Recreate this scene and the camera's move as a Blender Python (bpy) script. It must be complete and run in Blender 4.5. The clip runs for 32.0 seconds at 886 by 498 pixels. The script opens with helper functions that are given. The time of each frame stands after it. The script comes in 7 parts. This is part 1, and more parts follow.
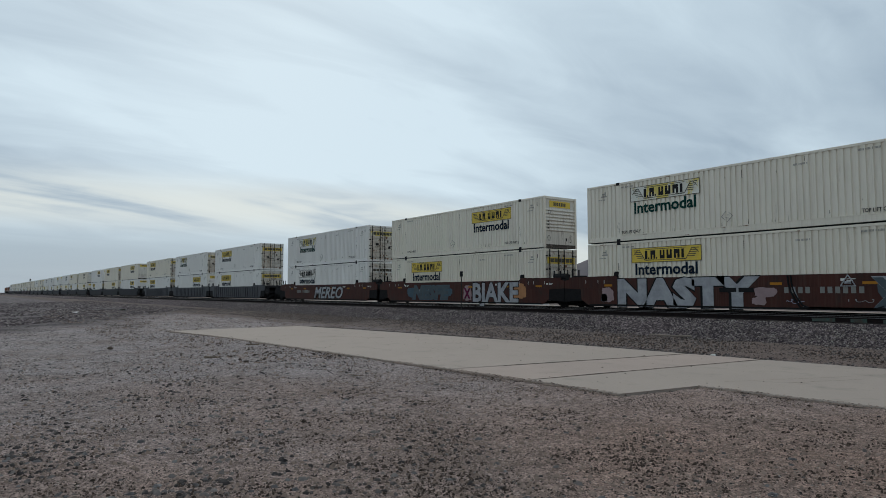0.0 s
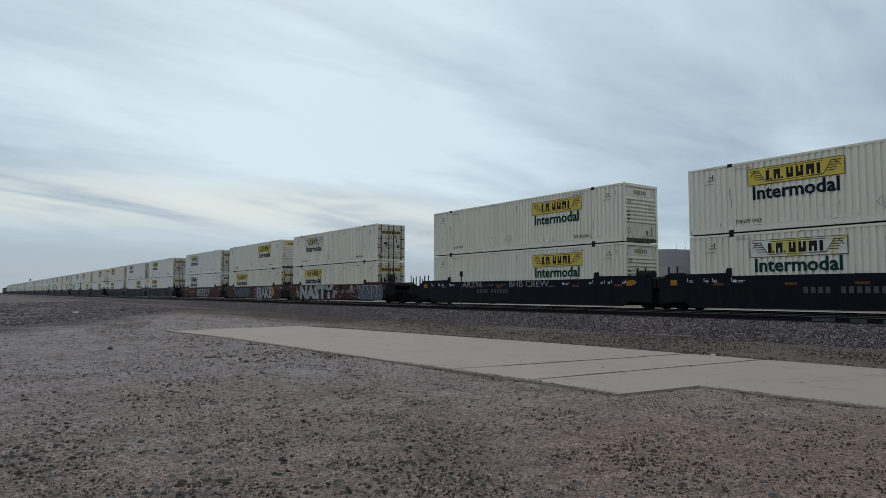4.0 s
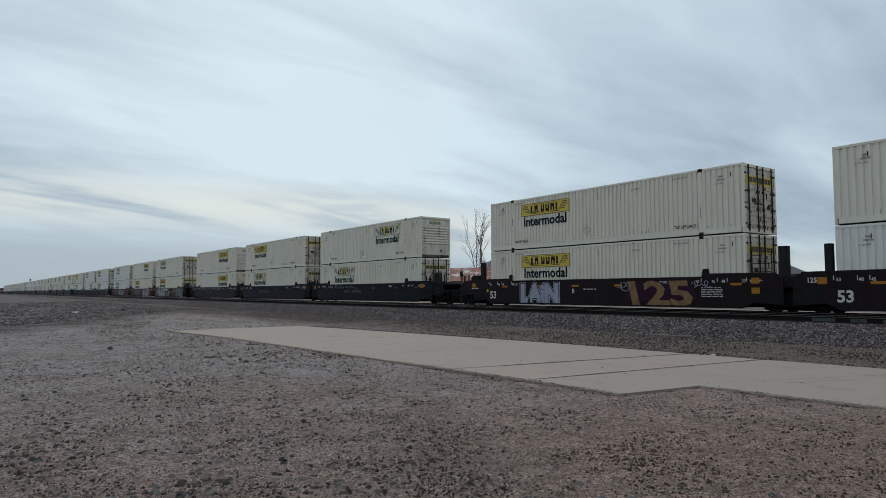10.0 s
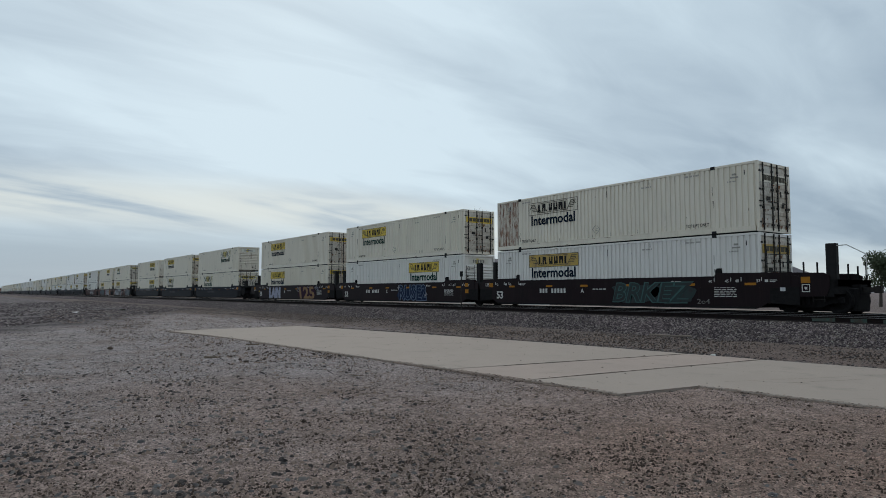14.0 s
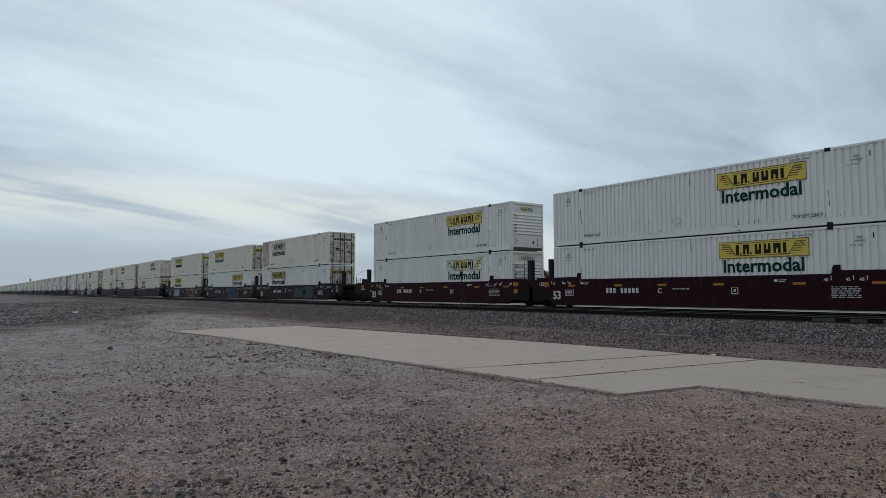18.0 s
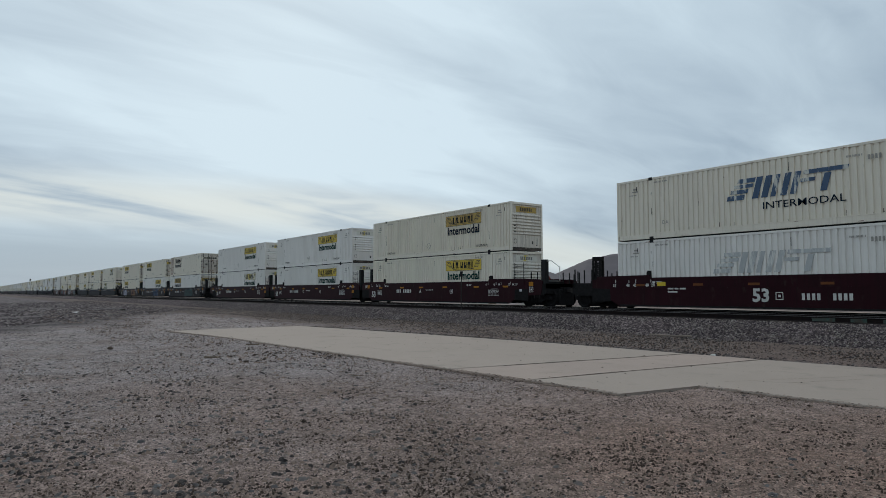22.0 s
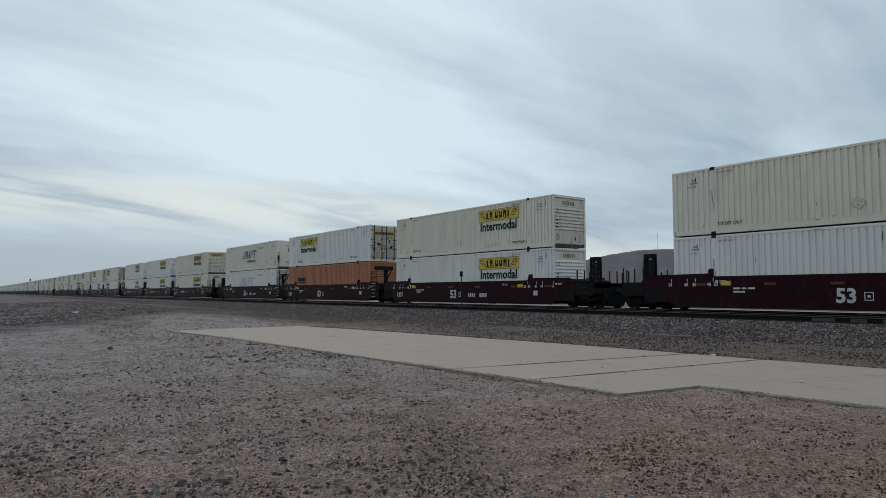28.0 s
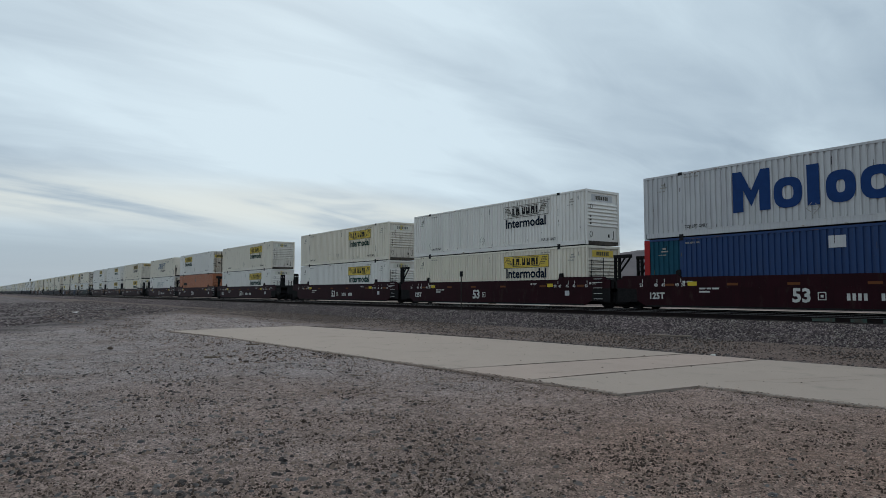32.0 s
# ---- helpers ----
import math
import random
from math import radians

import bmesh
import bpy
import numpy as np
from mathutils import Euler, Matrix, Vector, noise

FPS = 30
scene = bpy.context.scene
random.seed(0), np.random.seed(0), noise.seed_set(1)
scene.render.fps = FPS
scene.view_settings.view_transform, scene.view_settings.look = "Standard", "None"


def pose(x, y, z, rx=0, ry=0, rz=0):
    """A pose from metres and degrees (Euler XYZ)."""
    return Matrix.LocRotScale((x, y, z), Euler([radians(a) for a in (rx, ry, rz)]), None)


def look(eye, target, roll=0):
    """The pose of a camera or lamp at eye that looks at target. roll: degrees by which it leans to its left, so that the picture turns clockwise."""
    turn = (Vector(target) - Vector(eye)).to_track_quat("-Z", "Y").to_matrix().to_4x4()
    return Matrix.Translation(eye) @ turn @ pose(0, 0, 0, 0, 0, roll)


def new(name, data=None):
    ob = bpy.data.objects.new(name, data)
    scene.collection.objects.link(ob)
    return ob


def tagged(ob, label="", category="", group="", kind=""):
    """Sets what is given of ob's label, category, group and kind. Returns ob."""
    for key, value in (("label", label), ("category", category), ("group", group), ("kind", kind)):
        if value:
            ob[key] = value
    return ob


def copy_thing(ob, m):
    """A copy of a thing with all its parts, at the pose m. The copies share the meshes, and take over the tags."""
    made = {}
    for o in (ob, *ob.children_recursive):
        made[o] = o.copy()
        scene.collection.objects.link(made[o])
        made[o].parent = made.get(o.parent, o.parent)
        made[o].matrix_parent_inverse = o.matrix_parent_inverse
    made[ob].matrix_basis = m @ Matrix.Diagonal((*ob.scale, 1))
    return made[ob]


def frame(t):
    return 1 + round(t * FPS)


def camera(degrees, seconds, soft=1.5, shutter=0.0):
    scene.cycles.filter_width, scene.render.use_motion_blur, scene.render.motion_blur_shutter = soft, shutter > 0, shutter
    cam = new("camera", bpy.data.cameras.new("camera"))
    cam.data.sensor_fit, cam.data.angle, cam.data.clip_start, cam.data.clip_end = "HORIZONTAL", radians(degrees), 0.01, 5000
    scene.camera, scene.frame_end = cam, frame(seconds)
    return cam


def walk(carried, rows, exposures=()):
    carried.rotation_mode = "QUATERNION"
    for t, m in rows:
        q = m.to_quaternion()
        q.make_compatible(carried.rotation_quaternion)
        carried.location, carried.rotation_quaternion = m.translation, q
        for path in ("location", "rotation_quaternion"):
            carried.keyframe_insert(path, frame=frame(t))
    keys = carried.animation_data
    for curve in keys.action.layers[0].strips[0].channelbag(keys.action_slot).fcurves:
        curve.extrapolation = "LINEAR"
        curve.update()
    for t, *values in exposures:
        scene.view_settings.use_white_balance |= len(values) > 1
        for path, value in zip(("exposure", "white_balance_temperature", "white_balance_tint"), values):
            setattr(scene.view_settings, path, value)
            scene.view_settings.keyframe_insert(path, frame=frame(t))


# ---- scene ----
# One fixed camera on a dirt lot beside a double-track railway. X runs along the tracks, Y away from the camera.
cam = camera(67.775, 32.0, soft=0.6)
walk(cam, [(0.0, pose(0, 0, 1.5, 93.761, 0, 54.137)), (32.0, pose(0, 0, 1.5, 93.761, 0, 54.137))],
     exposures=[(0.0, 0.0), (32.0, 0.0)])

# ---- world, sun ----
SUN_EL, SUN_AZ = 34.0, 289.0          # the veiled sun stands beyond the line, to the left of the view


SKY_SHIFT = (7.929, 2.626)


def make_world():
    w = bpy.data.worlds.new("overcast_sky")
    w.use_nodes = True
    scene.world = w
    nt = w.node_tree
    nt.nodes.clear()
    N, L = nt.nodes.new, nt.links.new
    out, bg, mix = N("ShaderNodeOutputWorld"), N("ShaderNodeBackground"), N("ShaderNodeMix")
    sky = N("ShaderNodeTexSky")
    sky.sky_type, sky.sun_disc = 'NISHITA', False
    sky.sun_elevation, sky.sun_rotation = radians(SUN_EL), radians(SUN_AZ)
    scale = N("ShaderNodeVectorMath")
    scale.operation = 'SCALE'
    scale.inputs[3].default_value = 0.08
    L(sky.outputs[0], scale.inputs[0])
    # cloud deck: the direction is projected on a flat layer, so that the streaks run to the horizon
    tc, sep = N("ShaderNodeTexCoord"), N("ShaderNodeSeparateXYZ")
    L(tc.outputs['Generated'], sep.inputs[0])
    up = N("ShaderNodeMath")
    up.operation = 'ADD'
    up.inputs[1].default_value = 0.16
    ab = N("ShaderNodeMath")
    ab.operation = 'ABSOLUTE'
    L(sep.outputs[2], ab.inputs[0])
    L(ab.outputs[0], up.inputs[0])
    dx, dy, comb = N("ShaderNodeMath"), N("ShaderNodeMath"), N("ShaderNodeCombineXYZ")
    for d, o in ((dx, 0), (dy, 1)):
        d.operation = 'DIVIDE'
        L(sep.outputs[o], d.inputs[0])
        L(up.outputs[0], d.inputs[1])
    L(dx.outputs[0], comb.inputs[0])
    L(dy.outputs[0], comb.inputs[1])
    turn, mp = N("ShaderNodeMapping"), N("ShaderNodeMapping")          # cloud bands lie across the line, nearer over the lot
    turn.inputs['Rotation'].default_value = (0, 0, radians(-97.1))
    mp.inputs['Location'].default_value = (SKY_SHIFT[0], SKY_SHIFT[1], 0)
    mp.inputs['Scale'].default_value = (0.42, 1.0, 1)
    L(comb.outputs[0], turn.inputs[0])
    L(turn.outputs[0], mp.inputs[0])
    big, fine = N("ShaderNodeTexNoise"), N("ShaderNodeTexNoise")
    for n, s, d, r, di in ((big, 1.1, 4.0, 0.48, 0.7), (fine, 3.4, 6.0, 0.58, 0.9)):
        n.inputs['Scale'].default_value, n.inputs['Detail'].default_value = s, d
        n.inputs['Roughness'].default_value, n.inputs['Distortion'].default_value = r, di
        L(mp.outputs[0], n.inputs['Vector'])
    both = N("ShaderNodeMix")
    both.inputs[0].default_value = 0.24
    L(big.outputs[0], both.inputs[2])
    L(fine.outputs[0], both.inputs[3])
    ramp = N("ShaderNodeValToRGB")
    e = ramp.color_ramp.elements
    e[0].position, e[0].color = 0.34, (0.312, 0.405, 0.50, 1)
    e[1].position, e[1].color = 0.70, (0.655, 0.79, 0.875, 1)
    m = ramp.color_ramp.elements.new(0.5)
    m.color = (0.458, 0.565, 0.655, 1)
    # the cloud is thinner and brighter towards the sun
    dot, glow, add = N("ShaderNodeVectorMath"), N("ShaderNodeMapRange"), N("ShaderNodeMath")
    dot.operation = 'DOT_PRODUCT'
    az, el = radians(SUN_AZ), radians(SUN_EL)
    dot.inputs[1].default_value = (math.sin(az) * math.cos(el), math.cos(az) * math.cos(el), math.sin(el))
    L(tc.outputs['Generated'], dot.inputs[0])
    glow.interpolation_type = 'SMOOTHSTEP'
    for i, v in ((1, 0.74), (2, 1.0), (3, -0.02), (4, 0.17)):
        glow.inputs[i].default_value = v
    L(dot.outputs['Value'], glow.inputs[0])
    add.operation = 'ADD'
    L(both.outputs[0], add.inputs[0])
    L(glow.outputs[0], add.inputs[1])
    L(add.outputs[0], ramp.inputs[0])
    # the deck's far edge: low in the north the sky is open and pale, westward the edge stands higher, with grey beneath it
    west, edge, over = N("ShaderNodeVectorMath"), N("ShaderNodeMapRange"), N("ShaderNodeMath")
    west.operation = 'DOT_PRODUCT'
    west.inputs[1].default_value = (-0.99, 0.10, 0.0)
    L(tc.outputs['Generated'], west.inputs[0])
    edge.interpolation_type = 'SMOOTHSTEP'
    for i, v in ((1, 0.60), (2, 0.98), (3, 0.0), (4, 0.105)):
        edge.inputs[i].default_value = v
    L(west.outputs['Value'], edge.inputs[0])
    over.operation = 'SUBTRACT'
    L(ab.outputs[0], over.inputs[0])
    L(edge.outputs[0], over.inputs[1])

    def ease(sock, z0, z1, a=0.0, c=1.0):
        r = N("ShaderNodeMapRange")
        r.interpolation_type = 'SMOOTHSTEP'
        for i, v in ((1, z0), (2, z1), (3, a), (4, c)):
            r.inputs[i].default_value = v
        L(sock, r.inputs[0])
        return r.outputs[0]

    def times(p, q):
        m = N("ShaderNodeMath")
        m.operation = 'MULTIPLY'
        L(p, m.inputs[0])
        L(q, m.inputs[1])
        return m.outputs[0]

    def tint(f, under, c):
        m = N("ShaderNodeMix")
        m.data_type = 'RGBA'
        m.inputs[7].default_value = (*c, 1)
        L(f, m.inputs[0])
        L(under, m.inputs[6])
        return m.outputs[2]

    col = tint(ease(over.outputs[0], -0.055, 0.0, 0.9, 0.0), ramp.outputs[0], (0.335, 0.43, 0.52))
    streak = times(ease(over.outputs[0], -0.03, 0.015), ease(over.outputs[0], 0.075, 0.02))
    col = tint(times(times(streak, ease(both.outputs[0], 0.30, 0.46)), ease(west.outputs['Value'], 0.2, 0.98, 0.35, 0.75)), col, (0.74, 0.78, 0.74))
    mix.data_type = 'RGBA'
    mix.inputs[0].default_value = 0.93
    L(scale.outputs[0], mix.inputs[6])
    L(col, mix.inputs[7])
    L(mix.outputs[2], bg.inputs[0])
    bg.inputs[1].default_value = 1.0
    L(bg.outputs[0], out.inputs[0])


make_world()
sun = new("sun", bpy.data.lights.new("sun", 'SUN'))
sun.data.energy, sun.data.angle, sun.data.color = 0.95, radians(30), (1.0, 0.88, 0.75)
SUN_DIR = Vector((math.sin(radians(SUN_AZ)) * math.cos(radians(SUN_EL)), math.cos(radians(SUN_AZ)) * math.cos(radians(SUN_EL)), math.sin(radians(SUN_EL))))
sun.matrix_world = look(SUN_DIR * 50, (0, 0, 0))


# ---- materials ----
def mat(name, a, b=None, rough=0.7, metal=0.0, scale=(6, 6, 6), detail=4.0, lo=0.35, hi=0.65, bump=0.0, bump_scale=40.0,
        stain=None, stain_scale=(1, 1, 1), stain_at=(0.58, 0.72), rand=None, coords='Object', spec=0.5, streak=None, own=False, island=None):
    """A node material: two tones mixed by noise, an optional stain with its own shape, an optional tone by the object, and a bump."""
    m = bpy.data.materials.new(name)
    m.use_nodes = True
    nt = m.node_tree
    N, L = nt.nodes.new, nt.links.new
    p = nt.nodes["Principled BSDF"]
    p.inputs['Roughness'].default_value, p.inputs['Metallic'].default_value = rough, metal
    p.inputs['Specular IOR Level'].default_value = spec
    tc = N("ShaderNodeTexCoord")

    def noise_at(s, d=detail, r=0.6):
        mp, n = N("ShaderNodeMapping"), N("ShaderNodeTexNoise")
        mp.inputs['Scale'].default_value = s
        L(tc.outputs[coords], mp.inputs[0])
        if own:          # a pattern of its own for each piece
            shift, number = N("ShaderNodeVectorMath"), N("ShaderNodeObjectInfo")
            shift.operation = 'MULTIPLY'
            shift.inputs[1].default_value = (61.0, 17.0, 37.0)
            L(number.outputs['Random'], shift.inputs[0])
            L(shift.outputs[0], mp.inputs['Location'])
        L(mp.outputs[0], n.inputs['Vector'])
        n.inputs['Scale'].default_value, n.inputs['Detail'].default_value, n.inputs['Roughness'].default_value = 1.0, d, r
        return n.outputs[0]

    def step(sock, x0, x1):
        r = N("ShaderNodeMapRange")
        r.inputs[1].default_value, r.inputs[2].default_value = x0, x1
        L(sock, r.inputs[0])
        return r.outputs[0]

    def blend(f, c1, c2):
        x = N("ShaderNodeMix")
        x.data_type = 'RGBA'
        for i, v in ((0, f), (6, c1), (7, c2)):
            if isinstance(v, (tuple, list)):
                x.inputs[i].default_value = (*v, 1)
            elif isinstance(v, float):
                x.inputs[i].default_value = v
            else:
                L(v, x.inputs[i])
        return x.outputs[2]

    col = blend(step(noise_at(scale), lo, hi), a, b or a)
    if rand:
        info = N("ShaderNodeObjectInfo")
        f = N("ShaderNodeMath")
        f.operation = 'MULTIPLY'
        f.inputs[1].default_value = rand[1]
        L(info.outputs['Random'], f.inputs[0])
        col = blend(f.outputs[0], col, rand[0])
    if stain:
        col = blend(step(noise_at(stain_scale, 6.0, 0.65), *stain_at), col, stain)
    if island:          # each loose piece has a tone of its own
        geo, bend = N("ShaderNodeNewGeometry"), N("ShaderNodeMath")
        bend.operation = 'POWER'
        bend.inputs[1].default_value = island[1]
        L(geo.outputs['Random Per Island'], bend.inputs[0])
        col = blend(bend.outputs[0], col, island[0])
    if streak:          # thin running streaks
        f = N("ShaderNodeMath")
        f.operation = 'MULTIPLY'
        f.inputs[1].default_value = streak[1]
        L(step(noise_at((16, 16, 0.45), 5.0, 0.7), 0.50, 0.66), f.inputs[0])
        col = blend(f.outputs[0], col, streak[0])
    L(col, p.inputs['Base Color'])
    if bump:
        bn = N("ShaderNodeBump")
        bn.inputs['Strength'].default_value, bn.inputs['Distance'].default_value = bump, 0.02
        L(noise_at((bump_scale,) * 3, 3.0), bn.inputs['Height'])
        L(bn.outputs[0], p.inputs['Normal'])
    return m


def paint(name, c, rough=0.75, var=0.85, **k):
    return mat(name, c, tuple(x * var for x in c), rough, scale=(3, 3, 3), spec=0.12, **k)


CREAM = mat("cream_container_paint", (0.75, 0.685, 0.565), (0.68, 0.62, 0.51), 0.55, scale=(1.2, 1.2, 0.35), stain=(0.30, 0.25, 0.19),
            stain_scale=(5, 5, 0.7), stain_at=(0.62, 0.86), rand=((0.75, 0.70, 0.60), 0.8), streak=((0.42, 0.35, 0.26), 0.22), own=True)
WHITE = mat("white_container_paint", (0.79, 0.76, 0.71), (0.72, 0.69, 0.64), 0.5, scale=(1.2, 1.2, 0.35), stain=(0.40, 0.37, 0.33),
            stain_scale=(5, 5, 0.7), stain_at=(0.66, 0.88), rand=((0.68, 0.66, 0.62), 0.6), streak=((0.46, 0.43, 0.38), 0.22), own=True)
RUSTY = mat("rust_streaked_cream_paint", (0.60, 0.54, 0.45), (0.55, 0.50, 0.43), 0.6, scale=(2, 2, 0.5), stain=(0.20, 0.085, 0.045),
            stain_scale=(7, 7, 1.6), stain_at=(0.46, 0.60))
DOORP = mat("grimy_cream_door_paint", (0.58, 0.52, 0.43), (0.48, 0.41, 0.33), 0.6, scale=(1.2, 3, 0.8), stain=(0.17, 0.105, 0.075), stain_scale=(4, 4, 2.2), stain_at=(0.55, 0.72), rand=((0.56, 0.53, 0.47), 0.8), streak=((0.14, 0.09, 0.065), 0.55), own=True)
NOSEP = mat("dirty_cream_front_paint", (0.66, 0.60, 0.50), (0.58, 0.52, 0.43), 0.6, scale=(1.2, 1.2, 0.6), stain=(0.23, 0.175, 0.135), stain_scale=(3, 3, 1.3), stain_at=(0.55, 0.74), rand=((0.62, 0.59, 0.53), 0.8), streak=((0.20, 0.15, 0.11), 0.5), own=True)
SILLP = mat("soot_dark_sill_paint", (0.10, 0.085, 0.07), (0.045, 0.038, 0.033), 0.8, scale=(2, 2, 4), stain=(0.26, 0.22, 0.18), stain_scale=(4, 4, 4), stain_at=(0.56, 0.70), spec=0.15, own=True)
ORANGE = mat("orange_container_paint", (0.44, 0.158, 0.072), (0.385, 0.138, 0.064), 0.5, scale=(2, 2, 0.4), stain=(0.2, 0.08, 0.04), stain_scale=(6, 6, 1), stain_at=(0.62, 0.8), streak=((0.22, 0.08, 0.04), 0.4), own=True)
BLUE = mat("deep_blue_container_paint", (0.014, 0.043, 0.130), (0.017, 0.048, 0.140), 0.5, spec=0.25, scale=(2, 2, 0.4), stain=(0.03, 0.03, 0.06), stain_scale=(6, 6, 1), stain_at=(0.62, 0.8), streak=((0.035, 0.05, 0.09), 0.4), own=True)
GREYP = mat("light_grey_container_paint", (0.52, 0.52, 0.52), (0.47, 0.47, 0.48), 0.5, scale=(2, 2, 0.4), stain=(0.25, 0.22, 0.2), stain_scale=(6, 6, 1), stain_at=(0.64, 0.84), streak=((0.28, 0.26, 0.24), 0.35), own=True)
TEAL = paint("teal_paint", (0.014, 0.075, 0.115))
RED = paint("red_paint", (0.35, 0.03, 0.03))
ROOFP = mat("container_roof_sheet", (0.55, 0.55, 0.52), (0.45, 0.44, 0.41), 0.5, scale=(2, 2, 2), stain=(0.3, 0.22, 0.15), stain_at=(0.6, 0.8))
STEEL = mat("dark_steel", (0.02, 0.019, 0.018), (0.032, 0.027, 0.023), 0.7, 0.0, spec=0.25, scale=(8, 8, 8), bump=0.2)
BLACK = mat("black_rubber_and_paint", (0.010, 0.010, 0.011), (0.016, 0.015, 0.015), 0.7, spec=0.2)
GRIME = mat("grimy_running_gear", (0.011, 0.0105, 0.011), (0.017, 0.016, 0.016), 0.9, 0.0, spec=0.1, scale=(9, 9, 9), bump=0.3)
YELLOW = mat("yellow_logo_film", (0.66, 0.47, 0.045), (0.60, 0.43, 0.06), 0.6, scale=(3, 3, 3), stain=(0.42, 0.36, 0.19), stain_scale=(2.5, 2.5, 1.2), stain_at=(0.60, 0.78))
OCHRE = mat("weathered_ochre_logo_film", (0.50, 0.34, 0.07), (0.42, 0.28, 0.08), 0.6, scale=(3, 3, 3), stain=(0.24, 0.16, 0.08), stain_scale=(3, 3, 2), stain_at=(0.5, 0.7))
FADED = mat("half_faded_yellow_film", (0.66, 0.65, 0.58), (0.60, 0.58, 0.50), 0.5, scale=(3, 3, 3), stain=(0.58, 0.46, 0.10), stain_scale=(0.9, 0.9, 0.5), stain_at=(0.50, 0.56))
NAVYINK = paint("dark_navy_lettering", (0.007, 0.016, 0.030))
GREENINK = paint("dark_green_lettering", (0.004, 0.042, 0.034))
GREYINK = paint("grey_stencil_ink", (0.22, 0.215, 0.20))
FAINTINK = paint("faint_worn_stencil_ink", (0.36, 0.345, 0.31))
RUSTSPOT = mat("rust_spots", (0.16, 0.075, 0.04), (0.24, 0.14, 0.09), 0.85, spec=0.1, scale=(20, 20, 20))
DIMINK = paint("worn_dim_stencil_ink", (0.085, 0.085, 0.09))
LINEINK = paint("thin_dark_line_ink", (0.10, 0.09, 0.07))
SWBLUE = mat("peeling_blue_film", (0.025, 0.06, 0.12), (0.04, 0.085, 0.16), 0.5, scale=(3, 3, 1), stain=(0.55, 0.55, 0.50), stain_scale=(4, 4, 0.8), stain_at=(0.54, 0.60))
GHOST = mat("faded_grey_film_ghost", (0.36, 0.37, 0.37), (0.45, 0.46, 0.45), 0.5, scale=(3, 3, 1), stain=(0.62, 0.62, 0.58), stain_scale=(5, 5, 1), stain_at=(0.5, 0.6))
BIGBLUE = paint("big_blue_letter_paint", (0.013, 0.045, 0.155))
MAROON = mat("maroon_car_paint", (0.026, 0.0050, 0.0085), (0.020, 0.0045, 0.0070), 0.55, spec=0.08, scale=(1.5, 1.5, 0.6), stain=(0.035, 0.02, 0.018), stain_scale=(3, 3, 1.2), stain_at=(0.56, 0.75), streak=((0.012, 0.006, 0.007), 0.5), own=True)
BROWN = mat("weathered_brown_car_paint", (0.070, 0.024, 0.018), (0.050, 0.02, 0.016), 0.65, spec=0.12, scale=(1.5, 1.5, 0.6), stain=(0.04, 0.026, 0.022), stain_scale=(3, 3, 1.5), stain_at=(0.5, 0.7), streak=((0.09, 0.05, 0.038), 0.4), own=True)
DARKRED = mat("dark_oxide_car_paint", (0.016, 0.0085, 0.0105), (0.012, 0.0075, 0.009), 0.55, spec=0.1, scale=(1.5, 1.5, 0.6), stain=(0.02, 0.015, 0.014), stain_scale=(3, 3, 1.2), stain_at=(0.56, 0.75), streak=((0.025, 0.016, 0.014), 0.4), own=True)
NAVY = mat("blue_black_car_paint", (0.0045, 0.0055, 0.0105), (0.0065, 0.0072, 0.012), 0.55, spec=0.1, scale=(1.5, 1.5, 0.6), stain=(0.02, 0.017, 0.016), stain_scale=(3, 3, 1.2), stain_at=(0.56, 0.75), streak=((0.016, 0.014, 0.014), 0.5), own=True)
CHORDBLUE = mat("dusty_navy_chord_paint", (0.0062, 0.0082, 0.0165), (0.0060, 0.0075, 0.0140), 0.6, spec=0.1, scale=(1.5, 1.5, 0.6), stain=(0.02, 0.018, 0.018), stain_scale=(3, 3, 1.2), stain_at=(0.58, 0.76), own=True)
ASHGREY = mat("dusty_grey_car_paint", (0.055, 0.055, 0.06), (0.04, 0.04, 0.045), 0.7, scale=(1.5, 1.5, 0.6), stain=(0.04, 0.03, 0.028), stain_scale=(3, 3, 1.2))
STENCIL = paint("white_stencil_paint", (0.62, 0.61, 0.58), var=0.75)
REFLECT = paint("amber_reflector", (0.40, 0.17, 0.022))
DULLREFLECT = paint("dusty_amber_reflector", (0.15, 0.055, 0.02))
SIGNYELLOW = paint("yellow_decal", (0.65, 0.48, 0.05))
GRAF_WHITE = mat("chalky_white_spray_paint", (0.36, 0.36, 0.37), (0.24, 0.24, 0.255), 0.7, scale=(2, 2, 2), stain=(0.2, 0.19, 0.19), stain_scale=(2, 2, 4), stain_at=(0.55, 0.8))
GRAF_BLACK = paint("black_spray_paint", (0.012, 0.012, 0.013), 0.7)
GRAF_PINK = paint("dusty_pink_spray_paint", (0.33, 0.235, 0.235), 0.7)
GRAF_GOLD = mat("gold_spray_paint", (0.25, 0.135, 0.045), (0.15, 0.075, 0.03), 0.65, scale=(3, 3, 3))
GRAF_BLUE = mat("blue_spray_paint", (0.006, 0.013, 0.038), (0.010, 0.021, 0.055), 0.65, spec=0.12, scale=(3, 3, 3))
GRAF_SLATE = mat("slate_blue_spray_paint", (0.055, 0.075, 0.085), (0.04, 0.055, 0.065), 0.65, scale=(2, 2, 2))
